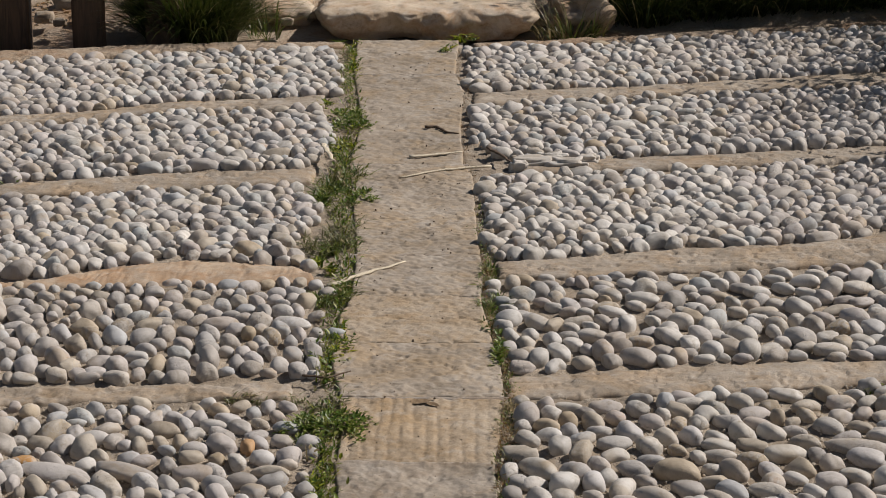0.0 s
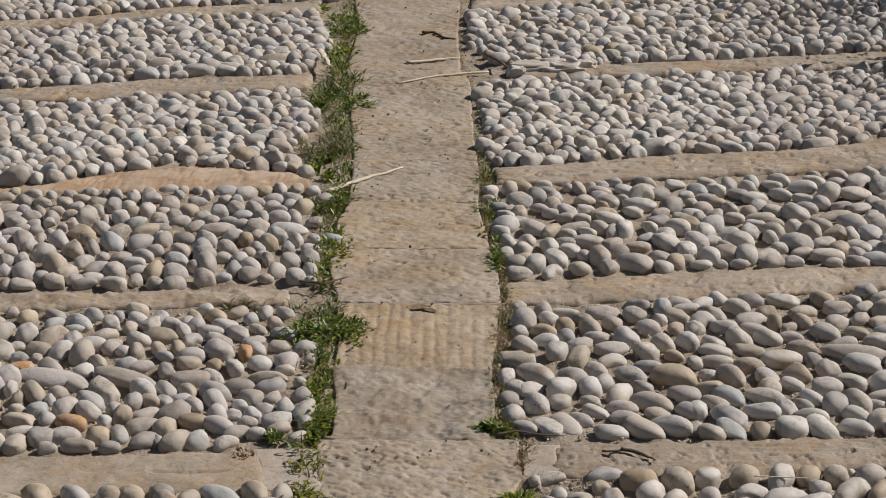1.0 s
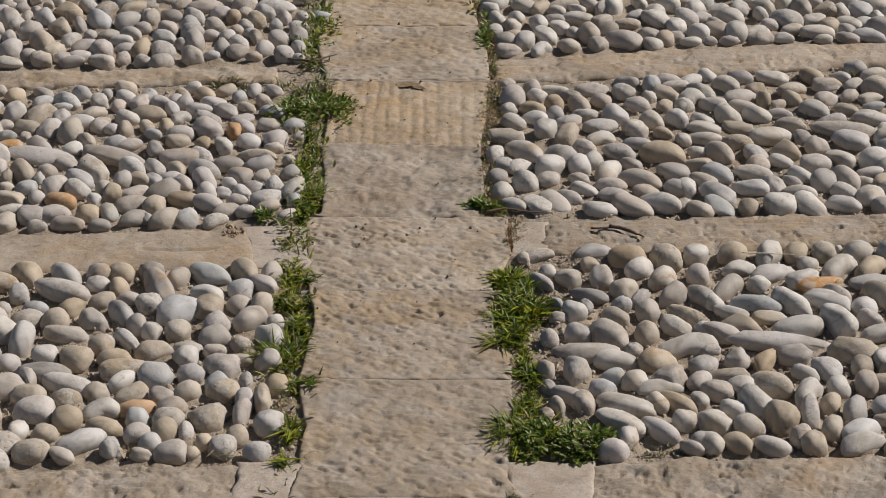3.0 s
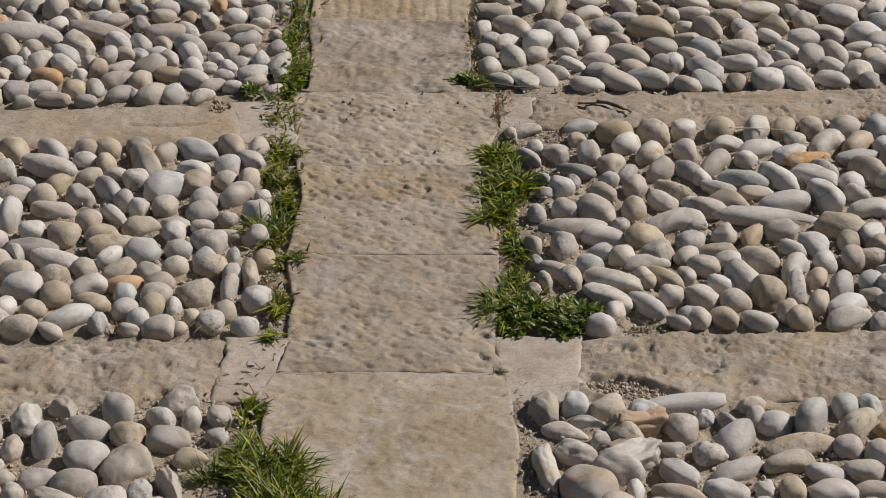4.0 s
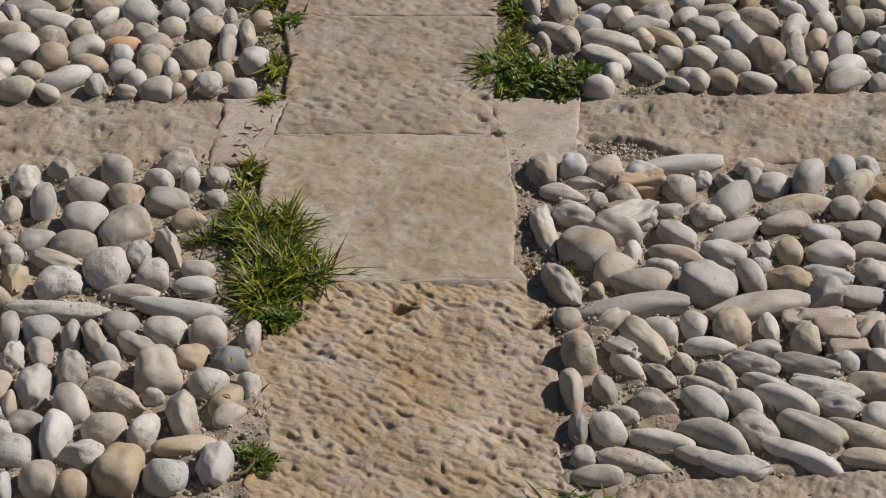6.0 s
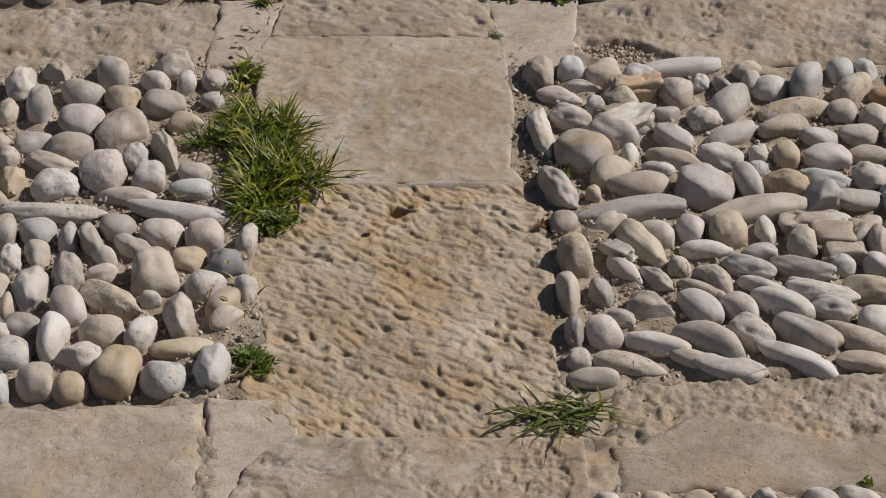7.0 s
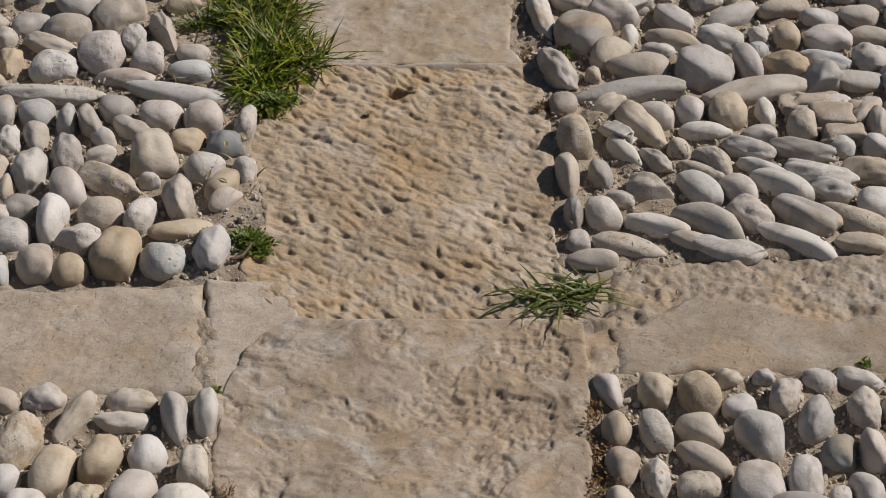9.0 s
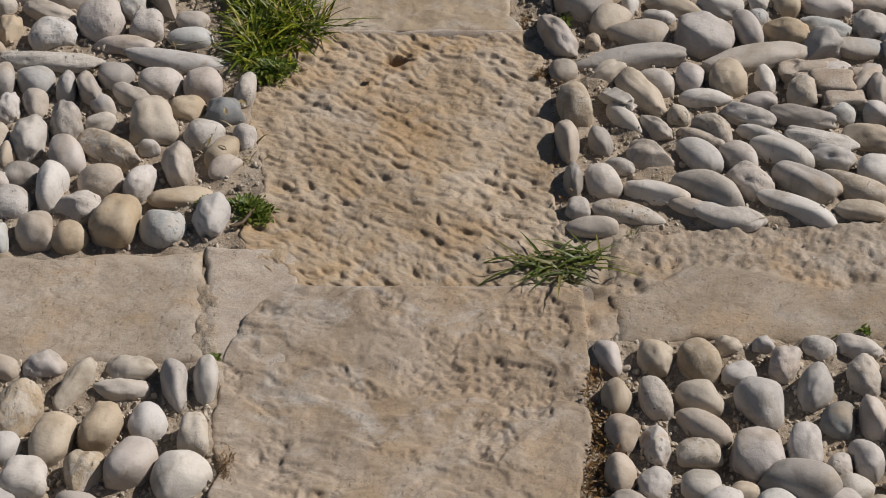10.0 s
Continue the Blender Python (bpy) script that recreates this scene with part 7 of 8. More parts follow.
LOOSE = "loose pale grit lying between the pebbles"
grit("gravel", beside("left", 2.06, 2.74), (-0.56, -0.15, 2.06, 2.74), 5600, 0.0010, 0.0048, -0.008, 1, LOOSE, True)
grit("gravel", beside("right", 2.10, 2.73), (0.08, 0.58, 2.10, 2.73), 6000, 0.0010, 0.0048, -0.008, 2, LOOSE, True)
grit("gravel", beside("left", 1.5, 1.87), (-0.5, -0.15, 1.5, 1.87), 4500, 0.0010, 0.0045, -0.008, 3, LOOSE, True)
grit("gravel", beside("right", 1.5, 1.91), (0.12, 0.52, 1.5, 1.91), 5000, 0.0010, 0.0045, -0.008, 4, LOOSE, True)
grit("gravel", beside("left", 2.92, 3.49), (-0.72, -0.15, 2.92, 3.49), 4500, 0.0011, 0.005, -0.008, 5, LOOSE, True)
grit("gravel", beside("right", 2.92, 3.55), (0.05, 0.72, 2.92, 3.55), 5000, 0.0011, 0.005, -0.008, 6, LOOSE, True)
grit("gravel", beside("left", 3.7, 4.3), (-0.9, -0.2, 3.7, 4.3), 2600, 0.0014, 0.005, -0.008, 8, LOOSE, True)
grit("gravel", beside("right", 3.7, 4.4), (0.03, 0.9, 3.7, 4.4), 2800, 0.0014, 0.005, -0.008, 9, LOOSE, True)
grit("gravel", lambda x, y: y > 2.005 + 0.02 * math.sin(x * 30) and y < 2.1, (0.2, 0.52, 1.99, 2.1), 420, 0.0008, 0.0028, -0.0095, 7, "loose crumbs on the broken kerb stone")
grit("gravel", lambda x, y: ((x - 0.232) / 0.062) ** 2 + ((y - 2.768 + 0.30 * (x - 0.232)) / 0.030) ** 2 < 0.9, (0.17, 0.30, 2.73, 2.81), 900, 0.0014, 0.0045, -0.011, 10, "loose crumbs in a hollow of the kerb stone")
grit("gravel", lambda x, y: True, (-0.24, 0.10, 3.2, 7.2), 330, 0.0010, 0.0034, 0.0, 11, "dark crumbs of earth on the channel slabs", material=twig_wood)

grit("brick_crumbs", lambda x, y: ((x + 0.354) / 0.022) ** 2 + ((y - 3.632) / 0.022) ** 2 < 1, (-0.38, -0.33, 3.60, 3.66), 45, 0.002, 0.0065, 0.002, 12, "small heap of reddish crumbs on a kerb's end", material=kerb_red)


# ---- weeds ----
TUFTS = []
TUFTS += [
    ('g', -0.340, 7.057, 0.023, 0.190, 0.023, 90),
    ('g', -0.061, 7.171, 0.036, 0.060, 0.023, 50),
    ('g', -0.038, 7.393, 0.040, 0.048, 0.024, 50),
    ('g', -0.383, 7.280, 0.043, 0.046, 0.023, 60),
    ('y', -0.731, 6.565, 0.053, 0.032, 0.014, 50),
    ('l', -0.329, 6.373, 0.053, 0.132, 0.018, 230),
    ('g', -0.324, 6.108, 0.034, 0.122, 0.025, 120),
    ('g', -0.393, 6.556, 0.030, 0.076, 0.021, 50),
    ('d', -0.313, 5.732, 0.050, 0.168, 0.045, 240),
    ('l', -0.256, 5.636, 0.036, 0.067, 0.016, 90),
    ('y', -0.305, 5.327, 0.054, 0.121, 0.040, 240),
    ('d', -0.282, 5.234, 0.029, 0.083, 0.029, 90),
    ('d', -0.271, 4.901, 0.039, 0.111, 0.030, 200),
]
TUFTS += [
    ('g', -0.309, 5.072, 0.024, 0.063, 0.019, 60),
    ('g', -0.251, 4.621, 0.030, 0.080, 0.020, 170),
    ('g', -0.265, 4.492, 0.013, 0.079, 0.017, 70),
    ('l', -0.243, 4.162, 0.056, 0.072, 0.018, 330),
    ('l', -0.303, 4.175, 0.034, 0.045, 0.016, 110),
    ('y', -0.274, 4.280, 0.049, 0.064, 0.018, 140),
    ('s', -0.413, 4.304, 0.041, 0.024, 0.012, 70),
    ('g', -0.250, 3.919, 0.026, 0.100, 0.019, 190),
    ('d', 0.028, 5.014, 0.028, 0.069, 0.026, 80),
    ('d', 0.036, 4.814, 0.020, 0.107, 0.023, 90),
    ('l', 0.052, 4.582, 0.017, 0.111, 0.013, 110),
    ('s', 0.070, 4.264, 0.016, 0.035, 0.018, 45),
    ('m', 0.045, 4.050, 0.012, 0.132, 0.012, 120),
]
TUFTS += [
    ('g', -0.236, 3.764, 0.027, 0.070, 0.024, 220),
    ('g', -0.241, 3.695, 0.027, 0.023, 0.014, 70),
    ('l', -0.309, 3.694, 0.023, 0.027, 0.009, 60),
    ('g', -0.254, 3.589, 0.018, 0.034, 0.012, 150),
    ('g', -0.243, 3.477, 0.020, 0.045, 0.020, 160),
    ('g', -0.241, 3.387, 0.020, 0.043, 0.017, 140),
    ('g', -0.231, 3.305, 0.020, 0.041, 0.018, 140),
    ('g', -0.245, 3.201, 0.035, 0.050, 0.029, 230),
    ('g', -0.212, 3.115, 0.020, 0.031, 0.020, 100),
    ('g', -0.221, 2.984, 0.014, 0.054, 0.020, 130),
    ('m', 0.050, 3.906, 0.011, 0.099, 0.011, 110),
    ('l', 0.043, 3.750, 0.024, 0.032, 0.013, 120),
    ('s', 0.054, 4.140, 0.014, 0.068, 0.014, 60),
]
TUFTS += [
    ('g', 0.077, 3.470, 0.031, 0.045, 0.027, 190),
    ('g', 0.092, 3.361, 0.030, 0.069, 0.028, 420),
    ('g', 0.078, 3.267, 0.027, 0.026, 0.023, 140),
    ('g', 0.098, 3.169, 0.014, 0.074, 0.017, 220),
    ('g', 0.093, 3.051, 0.014, 0.066, 0.017, 220),
    ('g', 0.095, 2.995, 0.035, 0.042, 0.027, 260),
    ('m', 0.147, 3.401, 0.023, 0.039, 0.010, 70),
    ('l', 0.166, 2.947, 0.055, 0.041, 0.019, 620),
    ('l', 0.107, 2.959, 0.033, 0.041, 0.018, 230),
    ('g', 0.085, 2.983, 0.027, 0.054, 0.026, 200),
    ('y', 0.277, 2.928, 0.030, 0.012, 0.009, 70),
    ('s', -0.320, 2.919, 0.027, 0.022, 0.027, 60),
    ('g', -0.227, 2.893, 0.019, 0.018, 0.019, 90),
]
TUFTS += [
    ('s', -0.430, 2.911, 0.012, 0.012, 0.016, 16),
    ('y', 0.070, 2.804, 0.011, 0.006, 0.004, 40),
    ('g', -0.242, 2.703, 0.015, 0.036, 0.021, 130),
    ('g', -0.240, 2.626, 0.019, 0.034, 0.023, 200),
    ('g', -0.206, 2.562, 0.039, 0.043, 0.031, 600),
    ('g', -0.182, 2.488, 0.043, 0.044, 0.032, 760),
    ('g', -0.209, 2.440, 0.029, 0.036, 0.029, 360),
    ('l', -0.189, 2.376, 0.027, 0.027, 0.014, 330),
    ('g', -0.196, 2.393, 0.029, 0.030, 0.026, 240),
    ('d', -0.276, 2.555, 0.017, 0.015, 0.030, 60),
    ('l', -0.202, 2.122, 0.024, 0.022, 0.009, 330),
    ('l', -0.243, 2.127, 0.011, 0.016, 0.007, 80),
    ('y', 0.128, 2.015, 0.023, 0.009, 0.015, 60),
]
TUFTS += [
    ('m', 0.116, 2.372, 0.013, 0.011, 0.006, 80),
    ('m', 0.100, 2.477, 0.008, 0.060, 0.007, 90),
    ('y', 0.197, 2.081, 0.013, 0.006, 0.008, 40),
    ('l', 0.418, 1.923, 0.008, 0.004, 0.010, 14),
    ('g', 0.397, 1.922, 0.002, 0.003, 0.012, 5),
    ('l', -0.217, 1.880, 0.006, 0.005, 0.004, 26),
    ('m', -0.231, 2.035, 0.002, 0.028, 0.003, 70),
    ('m', -0.225, 1.962, 0.002, 0.040, 0.003, 90),
    ('m', -0.226, 1.909, 0.006, 0.014, 0.003, 50),
    ('m', 0.080, 3.617, 0.004, 0.070, 0.005, 150),
    ('m', 0.149, 1.837, 0.007, 0.050, 0.007, 90),
    ('m', -0.195, 1.732, 0.008, 0.039, 0.004, 60),
    ('l', 0.146, 2.490, 0.007, 0.012, 0.005, 20),
]
TUFTS += [
    ('s', -0.289, 2.428, 0.026, 0.012, 0.022, 26),
    ('m', -0.507, 2.735, 0.016, 0.009, 0.006, 60),
    ('m', -0.455, 2.741, 0.014, 0.007, 0.006, 50),
    ('m', -0.305, 2.754, 0.013, 0.014, 0.007, 50),
    ('y', -0.414, 4.305, 0.035, 0.030, 0.014, 60),
    ('l', -1.089, 5.772, 0.016, 0.072, 0.022, 20),
    ('y', -0.760, 5.702, 0.032, 0.025, 0.012, 40),
    ('y', 0.324, 5.080, 0.012, 0.024, 0.017, 16),
    ('d', 0.742, 4.370, 0.015, 0.019, 0.015, 16),
]
WEEDS = {
    "g": (grass_bright, "grass_tuft", "low tuft of bright green grass in a joint", 0.0030),
    "d": (grass_dark, "grass_tuft", "low tuft of dark green grass in a joint", 0.0024),
    "y": (weed_grey, "grass_tuft", "half-dry greyish grass tuft in a joint", 0.0018),
    "s": (dry_grass, "dry_grass", "dry straw-coloured grass stems beside pebbles", 0.0010),
    "m": (moss_red, "dry_moss", "rusty dry moss in a stone joint", 0.0012),
    "l": (weed_green, "leafy_weed", "small leafy green weed growing in a joint", 0.006),
}


def blade(verts, faces, base, heading, rise, length, width, droop, steps=4):
    """One grass blade: a narrow folded strip that bends over."""
    p, a = Vector(base), rise
    side = Vector((-math.sin(heading), math.cos(heading), 0))
    start = len(verts)
    for i in range(steps + 1):
        w = width * (1 - (i / steps) ** 1.6)
        if i < steps:
            verts += [p - side * w / 2, p + Vector((0, 0, -w * 0.25)), p + side * w / 2]
        else:
            verts.append(p.copy())
        p = p + Vector((math.cos(heading) * math.cos(a), math.sin(heading) * math.cos(a), math.sin(a))) * (length / steps)
        a -= droop / steps
    for i in range(steps - 1):
        b = start + 3 * i
        faces += [(b, b + 1, b + 4, b + 3), (b + 1, b + 2, b + 5, b + 4)]
    b = start + 3 * (steps - 1)
    faces += [(b, b + 1, b + 3), (b + 1, b + 2, b + 3)]


def leaf(verts, faces, base, heading, rise, length, width):
    """One small pointed leaf, folded along its rib."""
    d = Vector((math.cos(heading) * math.cos(rise), math.sin(heading) * math.cos(rise), math.sin(rise)))
    side = Vector((-math.sin(heading), math.cos(heading), 0))
    up = side.cross(d) * -1
    s, b = len(verts), Vector(base)
    verts += [b, b + d * length * 0.4 - side * width / 2 + up * width * 0.2, b + d * length * 0.45, b + d * length * 0.4 + side * width / 2 + up * width * 0.2,
              b + d * length * 0.78 - side * width * 0.32 + up * width * 0.1, b + d * length * 0.78 + side * width * 0.32 + up * width * 0.1, b + d * length - up * width * 0.15]
    faces += [(s, s + 2, s + 1), (s, s + 3, s + 2), (s + 1, s + 2, s + 4), (s + 2, s + 3, s + 5), (s + 2, s + 6, s + 4), (s + 2, s + 5, s + 6)]


def tuft(kind, x, y, rx, ry, length, n, seed, ground=-0.008, broad=1.0):
    material, name, label, width = WEEDS[kind]
    width *= broad if kind != "l" else 0.6 + 0.4 * broad
    rng = random.Random(seed)
    verts, faces = [], []
    hearts = []
    for i in range(max(3, n // 34)):
        a, r = rng.uniform(0, 2 * math.pi), math.sqrt(rng.random())
        ragged = 0.85 + 0.55 * math.sin(3 * a + seed) * math.sin(5 * a + 2 * seed)
        hearts.append((r * math.cos(a) * ragged, r * math.sin(a) * ragged, rng.uniform(0, 6.28), rng.uniform(0.6, 1.25), rng.uniform(0.65, 1.6)))
    for i in range(n):
        # blades stand in small sheaves, each with its own lean and height
        hx, hy, sway, tall, thick = rng.choice(hearts)
        ux, uy = hx + rng.gauss(0, 0.17), hy + rng.gauss(0, 0.17)
        r = min(1.0, math.hypot(ux, uy))
        bx, by = x + rx * ux, y + ry * uy
        out = rng.choice((sway, math.atan2((uy - 0.7 * hy) * ry, (ux - 0.7 * hx) * rx))) + rng.gauss(0, 0.8)
        if kind == "l":
            h = length * (1 - 0.75 * r * r) * rng.random() ** 0.6
            size = rng.uniform(0.6, 1.3)
            size *= 0.62 if y < 2.7 else 1.0
            leaf(verts, faces, (bx, by, ground + 0.004 + h), out, rng.uniform(-0.3, 0.9), 0.011 * size * (0.6 + 0.4 * broad) * (1 + 2.2 * length), width * 0.75 * size * (1 + 2.2 * length))
        elif kind == "m":
            blade(verts, faces, (bx, by, ground), out, rng.uniform(0.2, 1.3), 0.0042 * rng.uniform(0.5, 1.6), width * 0.8, 0.6, 2)
        else:
            lie = rng.random() < (0.5 if kind == "s" else 0.12)
            rise = rng.uniform(0.05, 0.3) if lie else rng.uniform(0.25, 1.25)
            long = length * tall * rng.uniform(0.5, 1.3) * (1.25 if lie else 1.0)
            blade(verts, faces, (bx, by, ground + (0.012 if lie else 0.0)), out, rise, long * 1.15, width * thick * rng.uniform(0.7, 1.4), rng.uniform(0.3, 1.5) * (0.3 if lie else 1))
    ob = link_mesh(name, verts, faces, material)
    return tagged(ob, label, "weed" if kind in "lm" else "grass", "weeds in the joints", "stuff")


for i, (kind, x, y, rx, ry, length, n) in enumerate(TUFTS):
    on_slab = kind in "my" and across(SLAB_LEFT, y) < x < across(SLAB_RIGHT, y)
    far = y > 3.3 and kind in "gdly"
    tuft(kind, x, y, rx * (1.12 if far else 1), ry, length * (0.85 if far else 1.1), int(n * (3.5 if kind == "m" else 2.0 if far else 2.2 if kind == "l" and y < 2.7 else 1.15)), 900 + i, 0.0 if on_slab else -0.008, 1.5 if y > 4.2 else 1.25 if y > 3.3 else 1.05)


def weed_strip(side, y0, y1, wide, n, seed, material, name, label, leafy, size=1.0):
    """Low growth that fills the joint beside the slabs, thick in places and bare in others."""
    rng = random.Random(seed)
    verts, faces = [], []
    while n > 0:
        n -= 1
        y = rng.uniform(y0, y1)
        thick = 0.5 + 0.5 * math.sin(y * 9 + seed) * math.sin(y * 23 + 2 * seed)
        if rng.random() > 0.15 + thick:
            continue
        edge = across(SLAB_LEFT if side == "left" else SLAB_RIGHT, y)
        x = edge + (-1 if side == "left" else 1) * (wide * (0.2 + 0.5 * thick) + rng.gauss(0, wide * 0.35))
        if material == moss_red and side == "right":
            x = max(x, edge + 0.004)
        if rng.random() < leafy:
            leaf(verts, faces, (x, y, rng.uniform(-0.004, size * (0.014 * thick + 0.004))), rng.uniform(0, 6.28), rng.uniform(-0.2, 0.9), size * rng.uniform(0.008, 0.018), size * rng.uniform(0.004, 0.008))
        else:
            blade(verts, faces, (x, y, -0.006), rng.uniform(0, 6.28), rng.uniform(0.3, 1.3), size * rng.uniform(0.012, 0.036), size * rng.uniform(0.002, 0.004), rng.uniform(0.3, 1.4), 3)
    return tagged(link_mesh(name, verts, faces, material), label, "weed", "weeds in the joints", "stuff")


weed_strip("left", 3.6, 7.2, 0.034, 1300, 61, weed_green, "leafy_weed", "low green weeds along the slab joint", 0.6)
weed_strip("left", 3.0, 7.2, 0.034, 1000, 62, grass_bright, "grass_strip", "short bright grass along the slab joint", 0.1)
weed_strip("left", 2.2, 7.2, 0.036, 1100, 63, dry_grass, "dry_grass", "dry stalks and crumbs along the slab joint", 0.4)
weed_strip("right", 2.1, 7.2, 0.020, 2400, 64, moss_red, "dry_moss", "brown dry moss and crumbs along the slab joint", 0.5, 0.36)
weed_strip("right", 1.5, 1.87, 0.030, 2600, 66, moss_red, "dry_moss", "rusty dry moss and crumbs along the slab joint", 0.4, 0.45)
weed_strip("right", 3.2, 5.6, 0.024, 1100, 65, weed_green, "leafy_weed", "thin green weeds along the slab joint", 0.35, 0.6)
weed_strip("right", 3.6, 5.3, 0.022, 900, 67, dry_grass, "dry_grass", "dry stalks and crumbs along the slab joint", 0.3, 0.6)
weed_strip("right", 3.6, 5.3, 0.020, 1500, 68, moss_red, "dry_moss", "brown dry moss and crumbs along the slab joint", 0.5, 0.5)


def fibres(x0, x1, y0, y1, n, seed, material=dry_grass, label="short bleached stalks blown between pebbles"):
    """Short bleached stalks and roots blown in between the pebbles."""
    rng = random.Random(seed)
    verts, faces = [], []
    for i in range(n):
        x, y = rng.uniform(x0, x1), rng.uniform(y0, y1)
        z = SOIL.get((round(x / 0.007), round(y / 0.007)))
        if z is not None:
            blade(verts, faces, (x, y, z + 0.003), rng.uniform(0, 6.28), rng.uniform(0.0, 0.25), rng.uniform(0.012, 0.045), rng.uniform(0.0007, 0.0016), rng.uniform(-0.1, 0.35), 4)
    return tagged(link_mesh("dry_stalk", verts, faces, material), label, "litter", kind="stuff")


fibres(-0.75, 0.75, 1.5, 2.75, 420, 71)
fibres(-0.9, 0.9, 2.9, 4.4, 420, 72)
fibres(-0.55, -0.16, 2.3, 2.9, 160, 73)
fibres(-0.42, -0.18, 2.35, 2.75, 130, 74, twig_wood, "dark dry roots and stalks between pebbles")
fibres(0.09, 0.22, 3.40, 3.56, 170, 76, twig_wood, "dark dry roots and stalks between pebbles")
fibres(-0.40, -0.25, 3.70, 4.30, 200, 77, twig_wood, "dark dry roots and stalks between pebbles")
fibres(-0.95, 0.95, 3.0, 7.0, 260, 75, twig_wood, "dark dry roots and stalks between pebbles")


# ---- straws and twigs ----
def stick(name, points, radius, material, label, seed, flat=0.6, z=0.004):
    """A thin stalk lying on the stones, bent and uneven, thinner at its tip."""
    line = along(points, 14)
    rng = random.Random(seed)
    bm = bmesh.new()
    rings = []
    for i, (x, y) in enumerate(line):
        t = i / 13
        a, b = line[max(0, i - 1)], line[min(13, i + 1)]
        d = Vector((b[0] - a[0], b[1] - a[1], 0)).normalized()
        s = Vector((-d.y, d.x, 0))
        r = radius * (1 - 0.55 * t ** 2) * rng.uniform(0.85, 1.15)
        c = Vector((x, y, z + radius * flat)) + s * rng.gauss(0, radius * 0.25)
        rings.append([bm.verts.new(c + s * r * math.cos(q) + Vector((0, 0, r * flat * math.sin(q)))) for q in [k * math.pi / 3 for k in range(6)]])
    for p, q in zip(rings, rings[1:]):
        for k in range(6):
            bm.faces.new((p[k], p[(k + 1) % 6], q[(k + 1) % 6], q[k]))
    bm.faces.new(rings[0][::-1])
    bm.faces.new(rings[-1])
    me = bpy.data.meshes.new(name)
    bm.to_mesh(me)
    bm.free()
    me.materials.append(material)
    me.shade_smooth()
    return tagged(new(name, me), label, "straw" if material == straw_wood else "twig")


stick("straw", [(-0.297, 4.968), (-0.22, 5.055), (-0.142, 5.138)], 0.0068, straw_wood, "bleached straw stalk lying across a slab edge", 1, 0.5, -0.0015)
stick("straw", [(-0.154, 5.996), (-0.09, 6.02), (-0.026, 6.046)], 0.0062, straw_wood, "bleached straw stalk lying on the channel", 2, 0.5, -0.0015)
stick("straw", [(0.045, 5.909), (-0.02, 5.894), (-0.090, 5.866), (-0.175, 5.804)], 0.0042, straw_wood, "thin bleached straw stalk curving over the channel", 3, 0.7, -0.001)
stick("twig", [(0.035, 6.036), (0.07, 5.96), (0.102, 5.878)], 0.0055, twig_wood, "short dark brown twig lying on pebbles", 4, 0.6, 0.012)
stick("twig", [(-0.123, 6.292), (-0.090, 6.293), (-0.067, 6.235), (-0.036, 6.224)], 0.0048, twig_wood, "crooked brown twig lying on the channel", 5, 0.7, -0.001)
stick("twig", [(0.208, 3.640), (0.248, 3.644), (0.290, 3.608)], 0.0022, twig_wood, "thin dark twig lying on a kerb stone", 6, 0.8, 0.004)
stick("twig", [(0.044, 3.703), (0.075, 3.716), (0.112, 3.701), (0.151, 3.697)], 0.0022, twig_wood, "thin dark root lying along a kerb stone", 11, 0.8, 0.005)
stick("twig", [(0.238, 3.646), (0.262, 3.634), (0.288, 3.603)], 0.0034, twig_wood, "short dark twig on a kerb stone", 12, 0.8, 0.005)
stick("twig", [(-0.214, 2.086), (-0.202, 2.094), (-0.190, 2.120)], 0.0024, twig_wood, "short grey twig beside a leafy weed", 7, 0.8, 0.002)
stick("twig", [(-0.313, 4.401), (-0.265, 4.390), (-0.225, 4.427)], 0.0028, twig_wood, "thin brown twig among weeds", 8, 0.8, 0.008)
stick("straw", [(-0.368, 6.042), (-0.335, 5.883)], 0.0075, straw_wood, "broad dry straw leaf beside weeds", 9, 0.3, 0.02)
stick("straw", [(0.431, 3.519), (0.511, 3.513)], 0.0010, straw_wood, "fine dry stem lying on pebbles", 10, 0.9, 0.018)


# ---- fallen leaves ----
def dead_leaf(x, y, size, turn, seed):
    rng = random.Random(seed)
    bm = bmesh.new()
    rows = []
    for i in range(7):
        t = i / 6
        w = size * 0.32 * math.sin(math.pi * min(1, t * 0.93 + 0.04)) ** 0.8
        curl = 0.25 * size * (t - 0.4) ** 2 + rng.uniform(0, 0.04) * size
        rows.append([bm.verts.new((size * (t - 0.5), s * w, 0.001 + 0.6 * curl + abs(s) * w * 0.35)) for s in (-1, 0, 1)])
    for p, q in zip(rows, rows[1:]):
        bm.faces.new((p[0], p[1], q[1], q[0]))
        bm.faces.new((p[1], p[2], q[2], q[1]))
    me = bpy.data.meshes.new("dead_leaf")
    bm.to_mesh(me)
    bm.free()
    me.materials.append(leaf_brown)
    ob = new("dead_leaf", me)
    ob.matrix_basis = pose(x, y, -0.003, 0, 0, turn)
    return tagged(ob, "curled brown dead leaf lying on a slab", "leaf", "dead leaves on the channel")


for i, (x, y, size, turn) in enumerate([(-0.101, 4.456, 0.022, 110), (-0.090, 4.291, 0.034, 20), (-0.071, 4.280, 0.026, 150), (-0.104, 4.298, 0.022, 70), (-0.074, 3.047, 0.012, 5), (-0.078, 2.365, 0.012, 30)]):
    dead_leaf(x, y, size, turn, 40 + i)


